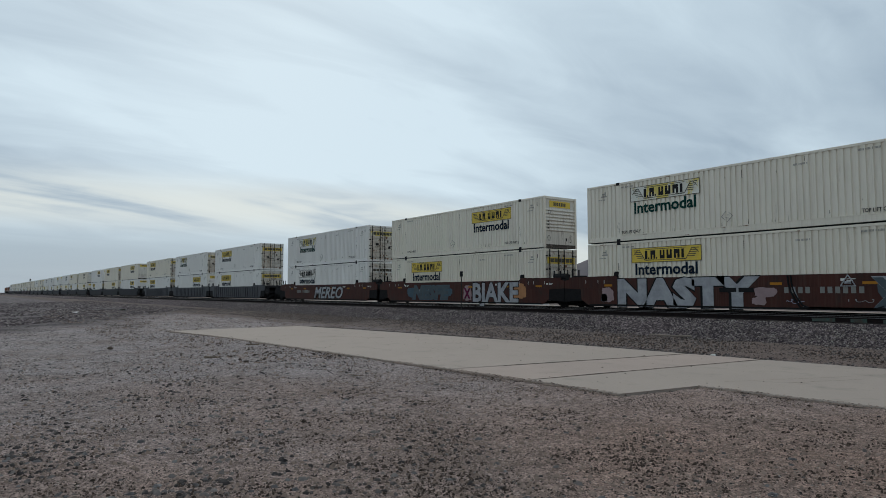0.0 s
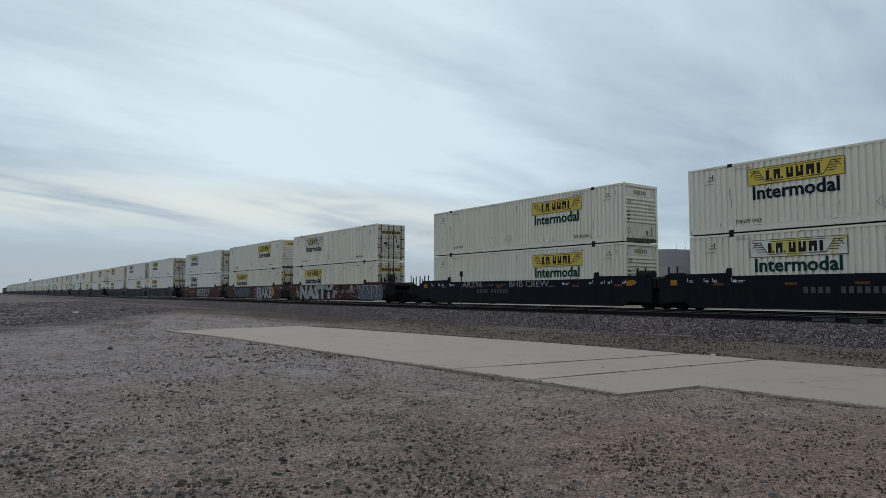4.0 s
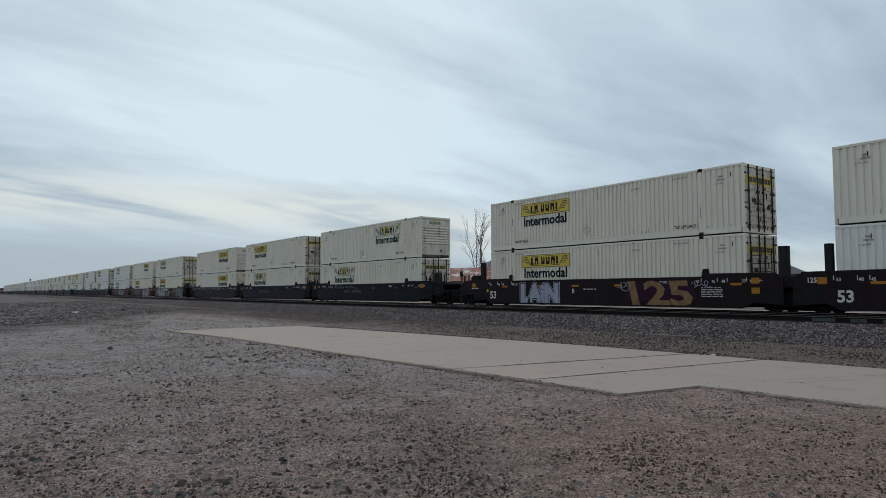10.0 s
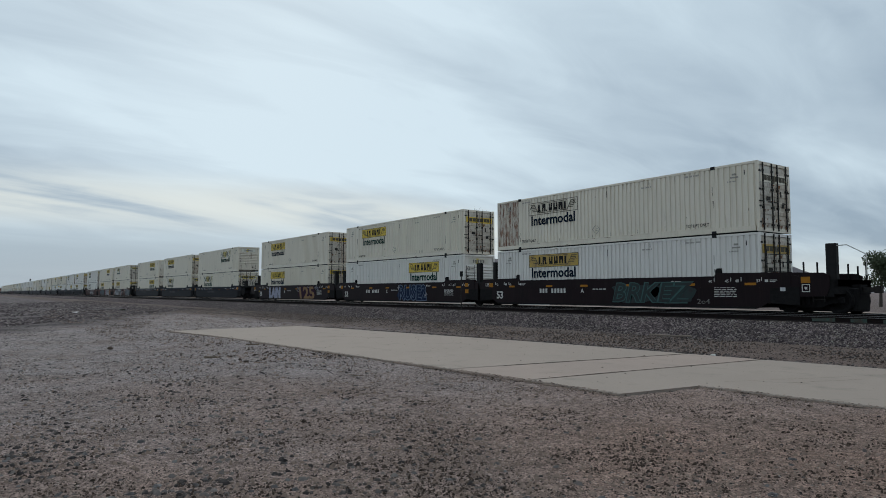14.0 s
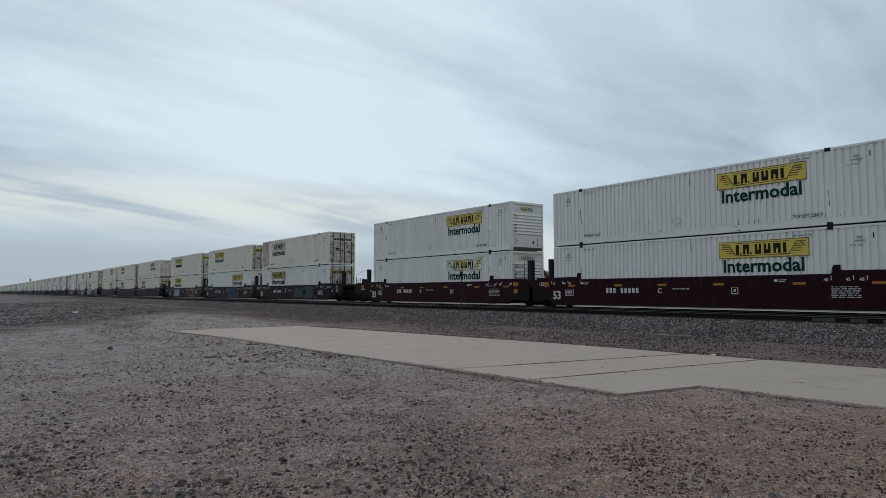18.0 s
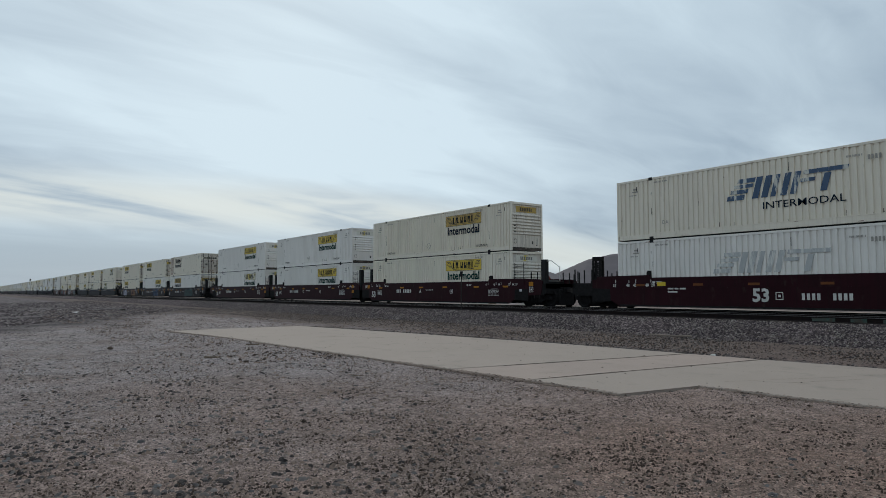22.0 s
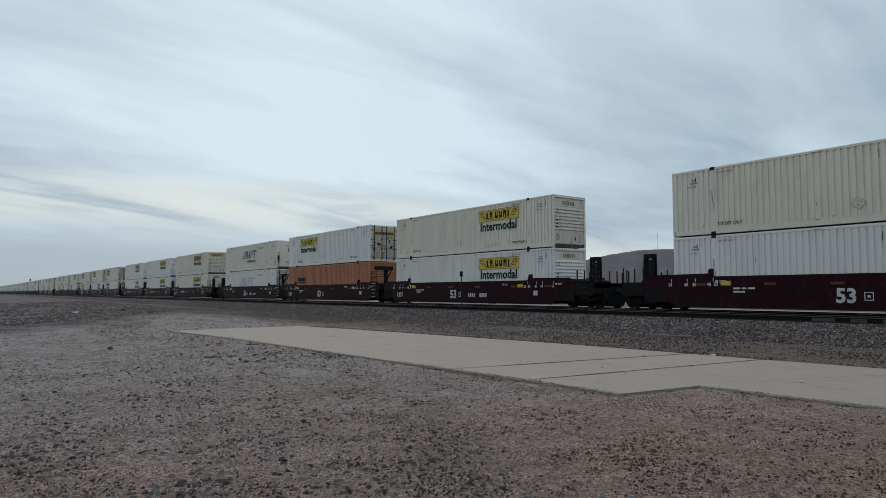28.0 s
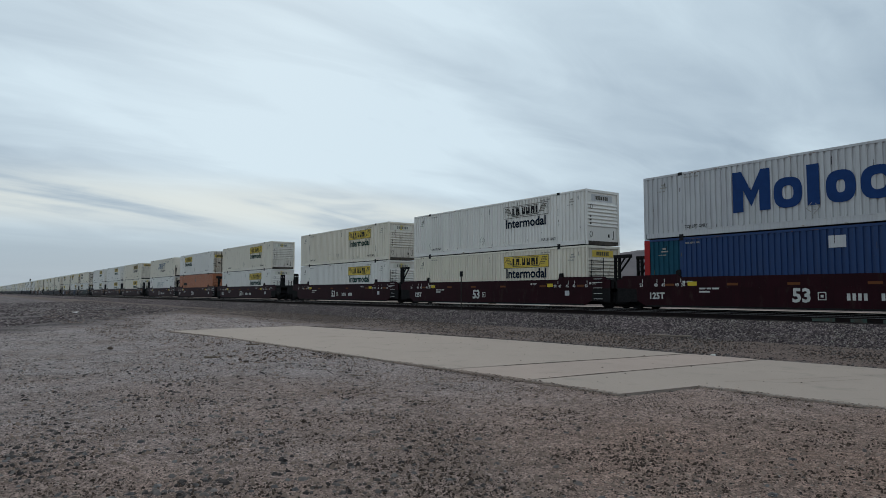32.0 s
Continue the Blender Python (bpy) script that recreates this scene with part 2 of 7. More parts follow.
GRAF_TEAL = mat("dark_teal_spray_paint", (0.006, 0.026, 0.025), (0.010, 0.018, 0.019), 0.65, scale=(2, 2, 2), stain=(0.014, 0.009, 0.010), stain_scale=(3, 3, 3), stain_at=(0.50, 0.66))
GRAF_PALETEAL = paint("pale_teal_spray_line", (0.055, 0.115, 0.11), 0.7)
GRAF_PALEBLUE = paint("pale_blue_spray_line", (0.15, 0.20, 0.28), 0.7)
GRAF_DIMBLUE = paint("dim_blue_spray_line", (0.075, 0.11, 0.135), 0.7)
GRAF_PURPLE = paint("dark_purple_spray_paint", (0.034, 0.010, 0.028), 0.7)
GRAF_MAGENTA = paint("dark_magenta_spray_paint", (0.14, 0.02, 0.06), 0.7)
GRAF_ORANGE = paint("pale_orange_spray_paint", (0.42, 0.20, 0.09), 0.7)
GRAF_LILAC = mat("pale_lilac_spray_paint", (0.27, 0.28, 0.38), (0.34, 0.34, 0.42), 0.65, scale=(3, 3, 3))
RAILTOP = mat("worn_rail_steel", (0.16, 0.155, 0.155), (0.12, 0.115, 0.11), 0.4, 0.9, scale=(2, 8, 8))
RAILWEB = mat("rusty_rail_web", (0.020, 0.014, 0.013), (0.013, 0.0105, 0.011), 0.9, spec=0.08, scale=(6, 6, 6))
RAILGREEN = mat("flaking_green_rail_paint", (0.035, 0.075, 0.06), (0.05, 0.07, 0.06), 0.8, scale=(6, 6, 6), stain=(0.05, 0.04, 0.03), stain_scale=(4, 4, 4), stain_at=(0.45, 0.6))
TIE = mat("creosoted_tie_wood", (0.030, 0.024, 0.021), (0.048, 0.039, 0.034), 0.9, spec=0.1, scale=(3, 12, 3), bump=0.4)
CONCRETE = mat("worn_concrete", (0.352, 0.272, 0.232), (0.310, 0.242, 0.207), 0.9, scale=(0.6, 0.6, 0.6), bump=0.25, bump_scale=60, stain=(0.21, 0.182, 0.154),
               stain_scale=(1.3, 1.3, 1.3), stain_at=(0.56, 0.78), rand=((0.29, 0.252, 0.212), 0.8))
WOOD = mat("grey_weathered_wood", (0.10, 0.072, 0.05), (0.17, 0.125, 0.088), 0.85, scale=(2, 14, 14), bump=0.3)
PALEWOOD = mat("bleached_branch_wood", (0.27, 0.215, 0.175), (0.17, 0.135, 0.11), 0.85, scale=(2, 14, 14), bump=0.3)
BARK = mat("grey_brown_bark", (0.075, 0.06, 0.05), (0.05, 0.04, 0.034), 0.9, scale=(6, 6, 2), bump=0.5)
LEAF = mat("olive_foliage", (0.030, 0.045, 0.020), (0.055, 0.072, 0.032), 0.8, scale=(1.5, 1.5, 1.5))
TIN = mat("rusted_red_roof_sheet", (0.24, 0.07, 0.05), (0.30, 0.12, 0.09), 0.7, scale=(0.6, 0.6, 0.6), stain=(0.55, 0.50, 0.46), stain_scale=(0.5, 0.5, 1.6), stain_at=(0.54, 0.62))
PLASTER = mat("white_plaster", (0.55, 0.53, 0.50), (0.48, 0.46, 0.43), 0.85, scale=(1, 1, 1))
GLASS = mat("dark_window_glass", (0.02, 0.022, 0.025), None, 0.1)
HILL = mat("scrubby_hillside", (0.105, 0.092, 0.102), (0.088, 0.079, 0.087), 0.95, scale=(0.012, 0.012, 0.02), detail=8.0, stain=(0.125, 0.110, 0.115), stain_scale=(0.004, 0.004, 0.012), stain_at=(0.5, 0.7))
LOCO = mat("orange_locomotive_paint", (0.22, 0.06, 0.012), (0.18, 0.05, 0.012), 0.5)


# ---- mesh helpers ----
class Geo:
    """Collects vertices and faces for one mesh."""

    def __init__(self):
        self.v, self.f = [], []

    def quad(self, a, b, c, d):
        n = len(self.v)
        self.v += [a, b, c, d]
        self.f.append((n, n + 1, n + 2, n + 3))
        return self

    def poly(self, pts):
        n = len(self.v)
        self.v += pts
        self.f.append(tuple(range(n, n + len(pts))))
        return self

    def box(self, x0, x1, y0, y1, z0, z1, b=0.0):
        """A box; b chamfers the four long upright edges and rims."""
        n = len(self.v)
        if b <= 0:
            self.v += [(x, y, z) for z in (z0, z1) for x, y in ((x0, y0), (x1, y0), (x1, y1), (x0, y1))]
            self.f += [(n + 3, n + 2, n + 1, n), (n + 4, n + 5, n + 6, n + 7)] + [(n + i, n + (i + 1) % 4, n + 4 + (i + 1) % 4, n + 4 + i) for i in range(4)]
            return self
        ring = lambda k: [(x0 + b + k, y0 + k), (x1 - b - k, y0 + k), (x1 - k, y0 + b + k), (x1 - k, y1 - b - k), (x1 - b - k, y1 - k), (x0 + b + k, y1 - k), (x0 + k, y1 - b - k), (x0 + k, y0 + b + k)]
        h = b * 0.5
        for k, z in ((h, z0), (0, z0 + h), (0, z1 - h), (h, z1)):
            self.v += [(x, y, z) for x, y in ring(k)]
        self.f += [tuple(n + 7 - i for i in range(8)), tuple(n + 24 + i for i in range(8))]
        for r in range(3):
            self.f += [(n + 8 * r + i, n + 8 * r + (i + 1) % 8, n + 8 * r + 8 + (i + 1) % 8, n + 8 * r + 8 + i) for i in range(8)]
        return self

    def rod(self, p, q, r0, r1=None, sides=6):
        """A tapered rod from p to q."""
        r1 = r0 if r1 is None else r1
        p, q = Vector(p), Vector(q)
        t = (q - p).normalized()
        a = t.orthogonal().normalized()
        b = t.cross(a)
        n = len(self.v)
        for c, r in ((p, r0), (q, r1)):
            self.v += [tuple(c + (a * math.cos(2 * math.pi * i / sides) + b * math.sin(2 * math.pi * i / sides)) * r) for i in range(sides)]
        self.f += [(n + i, n + (i + 1) % sides, n + sides + (i + 1) % sides, n + sides + i) for i in range(sides)]
        self.f += [tuple(n + sides - 1 - i for i in range(sides)), tuple(n + sides + i for i in range(sides))]
        return self

    def prism(self, pts, y0, y1):
        """A polygon in the x-z plane, drawn anticlockwise as seen from -y, with thickness from y0 to y1."""
        n, k = len(self.v), len(pts)
        self.v += [(x, y0, z) for x, z in pts] + [(x, y1, z) for x, z in pts]
        self.f += [tuple(range(n, n + k)), tuple(n + 2 * k - 1 - i for i in range(k))]
        self.f += [(n + (i + 1) % k, n + i, n + k + i, n + k + (i + 1) % k) for i in range(k)]
        return self

    def slab(self, pts, z0, z1):
        """A polygon in the x-y plane, anticlockwise from above, from z0 to z1."""
        n, k = len(self.v), len(pts)
        self.v += [(x, y, z0) for x, y in pts] + [(x, y, z1) for x, y in pts]
        self.f += [tuple(n + k - 1 - i for i in range(k)), tuple(n + k + i for i in range(k))]
        self.f += [(n + i, n + (i + 1) % k, n + k + (i + 1) % k, n + k + i) for i in range(k)]
        return self

    def mesh(self, name, material, smooth=False):
        me = bpy.data.meshes.new(name)
        me.from_pydata(self.v, [], self.f)
        me.materials.append(material)
        if smooth:
            me.polygons.foreach_set("use_smooth", [True] * len(me.polygons))
        me.update()
        return me


KEPT = {}


def kept(key, build, material, smooth=False):
    """One shared mesh for all alike parts."""
    k = (key, material.name)
    if k not in KEPT:
        KEPT[k] = build().mesh(key if isinstance(key, str) else str(key[0]), material, smooth)
    return KEPT[k]


def part(name, geo, material, parent, label="", at=None, smooth=False):
    """Links a Geo or a mesh as ONE object under a thing or a part."""
    ob = new(name, geo.mesh(name, material, smooth) if isinstance(geo, Geo) else geo)
    ob.parent = parent
    if at is not None:
        ob.matrix_basis = at
    return tagged(ob, label)


def thing(name, m, label, category, group="", kind=""):
    ob = new(name)
    ob.empty_display_size = 0.2
    ob.matrix_basis = m
    return tagged(ob, label, category, group, kind)


def lettering(text, size, material, bold=0.0, depth=0.004, shear=0.0, width=None):
    """A flat mesh of built-in-font letters in the x-z plane, facing -y, its lower left at the origin."""
    k = ("letters", text, size, bold, shear, width, material.name)
    if k not in KEPT:
        cu = bpy.data.curves.new("letters", 'FONT')
        cu.body, cu.size, cu.extrude, cu.offset, cu.shear, cu.resolution_u = text, size, depth / 2, bold, shear, 2
        tmp = bpy.data.objects.new("letters", cu)
        scene.collection.objects.link(tmp)
        me = bpy.data.meshes.new_from_object(tmp.evaluated_get(bpy.context.evaluated_depsgraph_get()))
        bpy.data.objects.remove(tmp)
        me.transform(pose(0, 0, 0, 90, 0, 0))
        if width:
            xs = [v.co.x for v in me.vertices]
            me.transform(Matrix.Translation((0, 0, 0)) @ Matrix.Diagonal((width / (max(xs) - min(xs)), 1, 1, 1)) @ Matrix.Translation((-min(xs), 0, 0)))
        me.materials.clear()
        me.materials.append(material)
        KEPT[k] = me
    return KEPT[k]


def bars(widths, gap, h):
    """Plain bars of the size of words."""
    g, x = Geo(), 0.0
    for w in widths:
        g.box(x, x + w, -0.002, 0.002, 0, h)
        x += w + gap
    return g


# ---- the train: plan ----
TRACK_Y, NEAR_TRACK_Y = 27.12, 22.95          # centre lines
RAIL_Z, NEAR_RAIL_Z = 0.71, 0.73              # rail tops
CL, CW, CH = 16.15, 2.59, 2.896               # 53-foot container
HL, HW = CL / 2, CW / 2
WHEEL_R = 0.483
# metres gone to the left at each time
GONE = [(0, 0.0), (2, 18.77), (4, 37.63), (6, 56.57), (8, 75.58), (10, 94.68), (12, 113.87), (14, 133.15), (16, 152.53), (18, 172.01),
        (20, 191.60), (22, 211.32), (24, 231.18), (26, 251.19), (28, 271.37), (30, 291.73), (32, 312.29)]
RIDERS = []          # (thing, its pose at 0 s)
WHEELSETS = []       # (wheelset, its rest pose)


def rides(ob):
    RIDERS.append((ob, ob.matrix_basis.copy()))
    return ob


# ---- containers ----
def g_corrugated(x0, x1, z0, z1):
    """A side sheet with pressed upright ribs, facing -y."""
    g, n = Geo(), max(1, round((x1 - x0) / 0.245))
    p = (x1 - x0) / n
    xs = []
    for i in range(n):
        a = x0 + i * p
        xs += [(a, 0.0), (a + p * 0.56, 0.0), (a + p * 0.64, 0.05), (a + p * 0.92, 0.05)]
    xs.append((x1, 0.0))
    y = -HW + 0.012
    for x, d in xs:
        g.v += [(x, y + d, z0), (x, y + d, z1)]
    g.f = [(2 * i, 2 * i + 2, 2 * i + 3, 2 * i + 1) for i in range(len(xs) - 1)]
    return g


def g_bottom_rail():
    g = Geo()
    g.box(-6.0, 6.0, -HW + 0.004, -HW + 0.12, 0.03, 0.11)
    g.prism([(-6.0, 0.11), (6.0, 0.11), (6.0, 0.30), (-6.0, 0.30)], -HW + 0.002, -HW + 0.1)
    g.box(-6.0, 6.0, -HW - 0.012, -HW + 0.02, 0.275, 0.30)
    for s in (-1, 1):
        a, b = sorted((s * 6.18, s * 7.93))
        g.box(a, b, -HW + 0.002, -HW + 0.12, 0.03, 0.24)
    return g


def ribbed(x0, bumps, depth, z0, z1, y0, y1, back):
    """An end sheet in one piece with pressed lying ribs; x0 is its face, depth the ribs' rise (its sign gives the way)."""
    face = [(x0, z0)]
    for z, h in bumps:
        face += [(x0, z - h), (x0 + depth, z - h * 0.55), (x0 + depth, z + h * 0.55), (x0, z + h)]
    face.append((x0, z1))
    ring = face + [(back, z1), (back, z0)]
    if depth < 0:
        ring = ring[::-1]
    return Geo().prism(ring, y0, y1)


def g_nose():
    """The front wall, facing +x: a plain foot and head with pressed ledges between, each sharp below and sloping above."""
    x0 = HL - 0.075
    face = [(x0, 0.2), (x0, 0.93)]
    for k in range(7):
        z = 0.94 + 0.187 * k
        face += [(x0, z), (x0 + 0.055, z + 0.055), (x0 + 0.05, z + 0.075), (x0, z + 0.18)]
    face += [(x0, 2.75), (HL - 0.15, 2.75), (HL - 0.15, 0.2)]
    return Geo().prism(face, -1.16, 1.16)


def flat_x(g, x, y0, y1, z0, z1):
    return g.box(x, x + 0.006, y0, y1, z0, z1)


def g_nose_fittings():
    """Air and power sockets, a hose hook and small plates on the front wall."""
    g, x = Geo(), HL - 0.074
    for y0, y1, z0, z1 in ((0.86, 0.90, 0.36, 0.80), (0.78, 0.90, 0.34, 0.39), (0.45, 0.56, 0.42, 0.60), (0.05, 0.75, 2.165, 2.20), (0.10, 0.30, 2.12, 2.165), (0.55, 0.75, 2.12, 2.165)):
        flat_x(g, x, y0, y1, z0, z1)
    for cy, cz, r in ((-0.92, 0.55, 0.16), (-0.88, 2.0, 0.13)):
        ring = [(x + 0.05, cy + r * 0.7 * math.cos(radians(60 * k)), cz + r * math.sin(radians(60 * k))) for k in range(6)]
        for a, b in zip(ring, ring[1:] + ring[:1]):
            g.rod(a, b, 0.009, sides=4)
    for z in (1.08, 1.27, 1.45):
        g.box(x, x + 0.06, -0.98, -0.90, z, z + 0.07)
    return g


def g_door_rust():
    """Rust that runs down from the rods' brackets and along the pressed panels."""
    g, rs = Geo(), random.Random(4)
    for k in range(26):
        y, z, w, h = rs.uniform(-1.1, 1.0), rs.choice((0.3, 0.56, 0.93, 1.31, 1.69, 2.0)), rs.uniform(0.03, 0.22), rs.uniform(0.03, 0.2)
        t, n = 0.001 + 0.0003 * k, len(g.v)
        g.v += [(-HL - d, yy, zz) for d in (-0.004, t) for yy, zz in ((y, z), (y + w, z - 0.02), (y + w * 0.8, z - h), (y + w * 0.3, z - h * 0.7))]
        g.f += [(n + 4, n + 5, n + 6, n + 7), (n + 3, n + 2, n + 1, n)] + [(n + q, n + (q + 1) % 4, n + 4 + (q + 1) % 4, n + 4 + q) for q in range(4)]
    return g


DOOR_PLACARDS = ((0.35, 1.30, 0.28, 0.16), (-0.75, 1.05, 0.2, 0.16), (-0.55, 1.5, 0.09, 0.24))          # y, z, width, height


def g_end_name(x, n, y0, y1, z0, z1):
    """Upright plain blocks in a row across an end wall."""
    g, w = Geo(), (y1 - y0) / n
    for k in range(n):
        flat_x(g, x, y0 + w * k, y0 + w * (k + 0.66), z0, z1)
    return g


def g_end_slanted(x):
    """Slanting stripes across the upper door panels."""
    g = Geo()
    for k, (y, w, z0, z1) in enumerate(((-1.05, 0.36, 1.86, 1.96), (-1.0, 0.36, 2.02, 2.12), (-0.95, 0.36, 2.2, 2.32), (-0.58, 0.13, 1.86, 2.32), (-0.36, 0.13, 1.86, 2.32), (-0.14, 0.13, 1.86, 2.32), (0.14, 0.13, 1.86, 2.32), (0.42, 0.13, 1.86, 2.32), (0.5, 0.26, 2.22, 2.32), (0.86, 0.13, 1.86, 2.32), (0.74, 0.38, 2.22, 2.32))):
        n, e0, e1, t = len(g.v), 0.3 * (z0 - 1.86), 0.3 * (z1 - 1.86), 0.002 + 0.0004 * k
        g.v += [(x - d, -yy, z) for d in (0, t) for yy, z in ((y + e0, z0), (y + w + e0, z0), (y + w + e1, z1), (y + e1, z1))]
        g.f += [(n + 4, n + 5, n + 6, n + 7), (n + 3, n + 2, n + 1, n)] + [(n + q, n + (q + 1) % 4, n + 4 + (q + 1) % 4, n + 4 + q) for q in range(4)]
    return g


def g_door():
    """One door leaf with pressed panels, facing -x, from y = 0 to 1.14."""
    return ribbed(-HL + 0.03, [(z, 0.11) for z in (0.42, 0.80, 1.18, 1.56, 1.94)] + [(2.49, 0.19)], -0.026, 0.18, 2.74, 0.01, 1.14, -HL + 0.09)


def g_rod(y):
    g = Geo()
    g.rod((-HL - 0.02, y, 0.06), (-HL - 0.02, y, 2.85), 0.031, sides=6)
    for z in (0.3, 1.0, 1.75, 2.5):
        g.box(-HL - 0.045, -HL + 0.03, y - 0.05, y + 0.05, z - 0.04, z + 0.04)
    g.box(-HL - 0.04, -HL - 0.015, y - 0.02, y + 0.34, 1.22, 1.26)
    return g


def g_casting(x, z):
    return Geo().box(x - 0.11, x + 0.11, -HW - 0.022, -HW + 0.16, z - 0.07, z + 0.07, 0.02)


LOGO_W = 3.7
LOGOS = {"yellow": (YELLOW, NAVYINK), "ochre": (OCHRE, NAVYINK), "white": (None, NAVYINK), "faded": (FADED, GREENINK), "green": (YELLOW, GREENINK)}
CASES = {}
LABELS = {"cream": "cream corrugated steel freight container", "white": "white corrugated steel freight container", "rusty": "cream freight container with a rust-streaked front",
          "swift": "dirty cream freight container with peeling blue lettering", "swift_faded": "white freight container with faded ghost lettering",
          "orange": "orange corrugated steel freight container", "blue": "deep blue corrugated steel freight container", "grey": "light grey freight container with huge blue lettering"}
LOGO_LABELS = {"yellow": "yellow logo panel", "ochre": "weathered ochre logo panel", "white": "white logo panel with dark outline", "faded": "half-faded yellow logo panel", "green": "yellow logo panel"}


def build_container(m, paint_key, logo, nose_right, near=True):
    body = {"cream": CREAM, "white": WHITE, "rusty": CREAM, "swift": CREAM, "swift_faded": WHITE, "orange": ORANGE, "blue": BLUE, "grey": GREYP}[paint_key]
    end = "nose end" if nose_right else "door end"
    c = thing("freight_container", m, LABELS[paint_key] + (" with " + logo + " logo" if logo and paint_key != "rusty" else "") + ", " + end + " rearward", "container", "containers on the train")
    turn = pose(0, 0, 0, 0, 0, 180)
    face = Matrix.Identity(4) if nose_right else turn            # the side that looks at the lot
    P = lambda name, key, build, mt, label="", at=None: part(name, kept(key, build, mt), mt, c, label, at)
    for side in (Matrix.Identity(4), turn):
        P("side_panel", "mid_side", lambda: g_corrugated(-6.02, 6.02, 0.29, 2.80), body, "", side)
        rust = RUSTY if paint_key == "rusty" else body
        a, b = (body, rust) if side == Matrix.Identity(4) else (rust, body)
        if paint_key == "blue" and side == face:
            a = TEAL
        P("side_panel", "left_side", lambda: g_corrugated(-8.0, -6.17, 0.23, 2.80), a, "", side)
        P("side_panel", "right_side", lambda: g_corrugated(6.17, 8.0, 0.23, 2.80), b, "", side)
        P("bottom_rail", "bottom_rail", g_bottom_rail, body, "", side)
        P("top_rail", "top_rail", lambda: Geo().box(-8.0, 8.0, -HW - 0.004, -HW + 0.09, 2.79, 2.89, 0.012), body, "", side)
        for x in (-6.095, 6.095):
            P("stacking_post", ("stacking_post", x), lambda: Geo().box(x - 0.085, x + 0.085, -HW - 0.004, -HW + 0.12, 0.02, 2.87), body, "", side)
            if side == face:
                for z in (0.055, 2.835):
                    P("corner_casting", ("corner_casting", x, z), lambda: g_casting(x, z), BLACK, "dark lifting casting", side)
    for x in (-1, 1):
        for y in (-1, 1):
            P("corner_post", ("corner_post", x, y), lambda: Geo().box(min(x * HL, x * (HL - 0.1)), max(x * HL, x * (HL - 0.1)), min(y * HW, y * (HW - 0.14)), max(y * HW, y * (HW - 0.14)), 0.0, 2.896, 0.015), body)
    P("roof", "roof", lambda: Geo().box(-8.02, 8.02, -1.22, 1.22, 2.80, 2.872), ROOFP)
    P("underframe", "underframe", lambda: Geo().box(-7.98, 7.98, -1.2, 1.2, 0.02, 0.2), STEEL)
    if paint_key == "swift":
        P("front_wall", "plain_front_wall", lambda: Geo().box(HL - 0.1, HL - 0.012, -1.16, 1.16, 0.2, 2.75), body)
        P("front_marking", "plain_front_marking", lambda: flat_x(flat_x(Geo(), HL - 0.010, -0.35, 0.45, 2.38, 2.44), HL - 0.010, -0.3, 0.3, 0.62, 0.72).box(HL - 0.010, HL - 0.004, -0.05, 0.12, 1.75, 2.2), GREYINK, "worn grey marks on the front wall")
    else:
        P("front_wall", "front_wall", g_nose, NOSEP if body is CREAM else body)
    for z0, z1, nm in ((0.0, 0.2, "front_sill"), (2.75, 2.89, "front_header")):
        P(nm, nm, lambda: Geo().box(HL - 0.1, HL - 0.004, -1.17, 1.17, z0 + 0.004, z1, 0.01), SILLP if nm == "front_sill" and body in (CREAM, WHITE) else body)
    if near and paint_key != "swift":
        P("front_fitting", "front_fitting", g_nose_fittings, STEEL, "dark sockets and hooks on the front wall")
    for s, k in ((1, Matrix.Identity(4)), (-1, Matrix.Diagonal((1, -1, 1, 1)))):
        d = P("door", ("door_leaf", s), lambda: mirrored(g_door(), s), DOORP if body in (CREAM, WHITE) else body)
        for y in (0.22, 0.92):
            part("lock_rod", kept(("lock_rod", s, y), lambda: g_rod(s * y), STEEL), STEEL, d, "dark lock rod")
    for z0, z1, nm in ((0.0, 0.17, "door_sill"), (2.75, 2.88, "door_header")):
        P(nm, nm, lambda: Geo().box(-HL + 0.004, -HL + 0.1, -1.17, 1.17, z0 + 0.004, z1, 0.01), body)
    if near and body in (CREAM, WHITE):
        P("door_rust", "door_rust", g_door_rust, RUSTSPOT, "rust along the door panels")
        for y, z, w, h in DOOR_PLACARDS:
            P("door_placard", ("door_placard", y), lambda: Geo().box(-HL - 0.006, -HL + 0.004, y, y + w, z, z + h), STEEL, "small dark plate on the door")
        for y in (-1, 1):
            for z in (0.35, 1.0, 1.7, 2.45):
                P("door_hinge", ("door_hinge", y, z), lambda: Geo().box(-HL - 0.008, -HL + 0.02, min(y * 1.06, y * 1.22), max(y * 1.06, y * 1.22), z, z + 0.07), STEEL)
    P("door_gasket", "door_gasket", lambda: Geo().box(-HL + 0.02, -HL + 0.05, -0.016, 0.016, 0.2, 2.74).box(-HL + 0.02, -HL + 0.05, -1.175, -1.145, 0.2, 2.74).box(-HL + 0.02, -HL + 0.05, 1.145, 1.175, 0.2, 2.74), BLACK)
    # markings, laid out as the side is read
    y = -HW - 0.004
    at = lambda u, z, dy=0.0: face @ Matrix.Translation((u, y - dy, z))
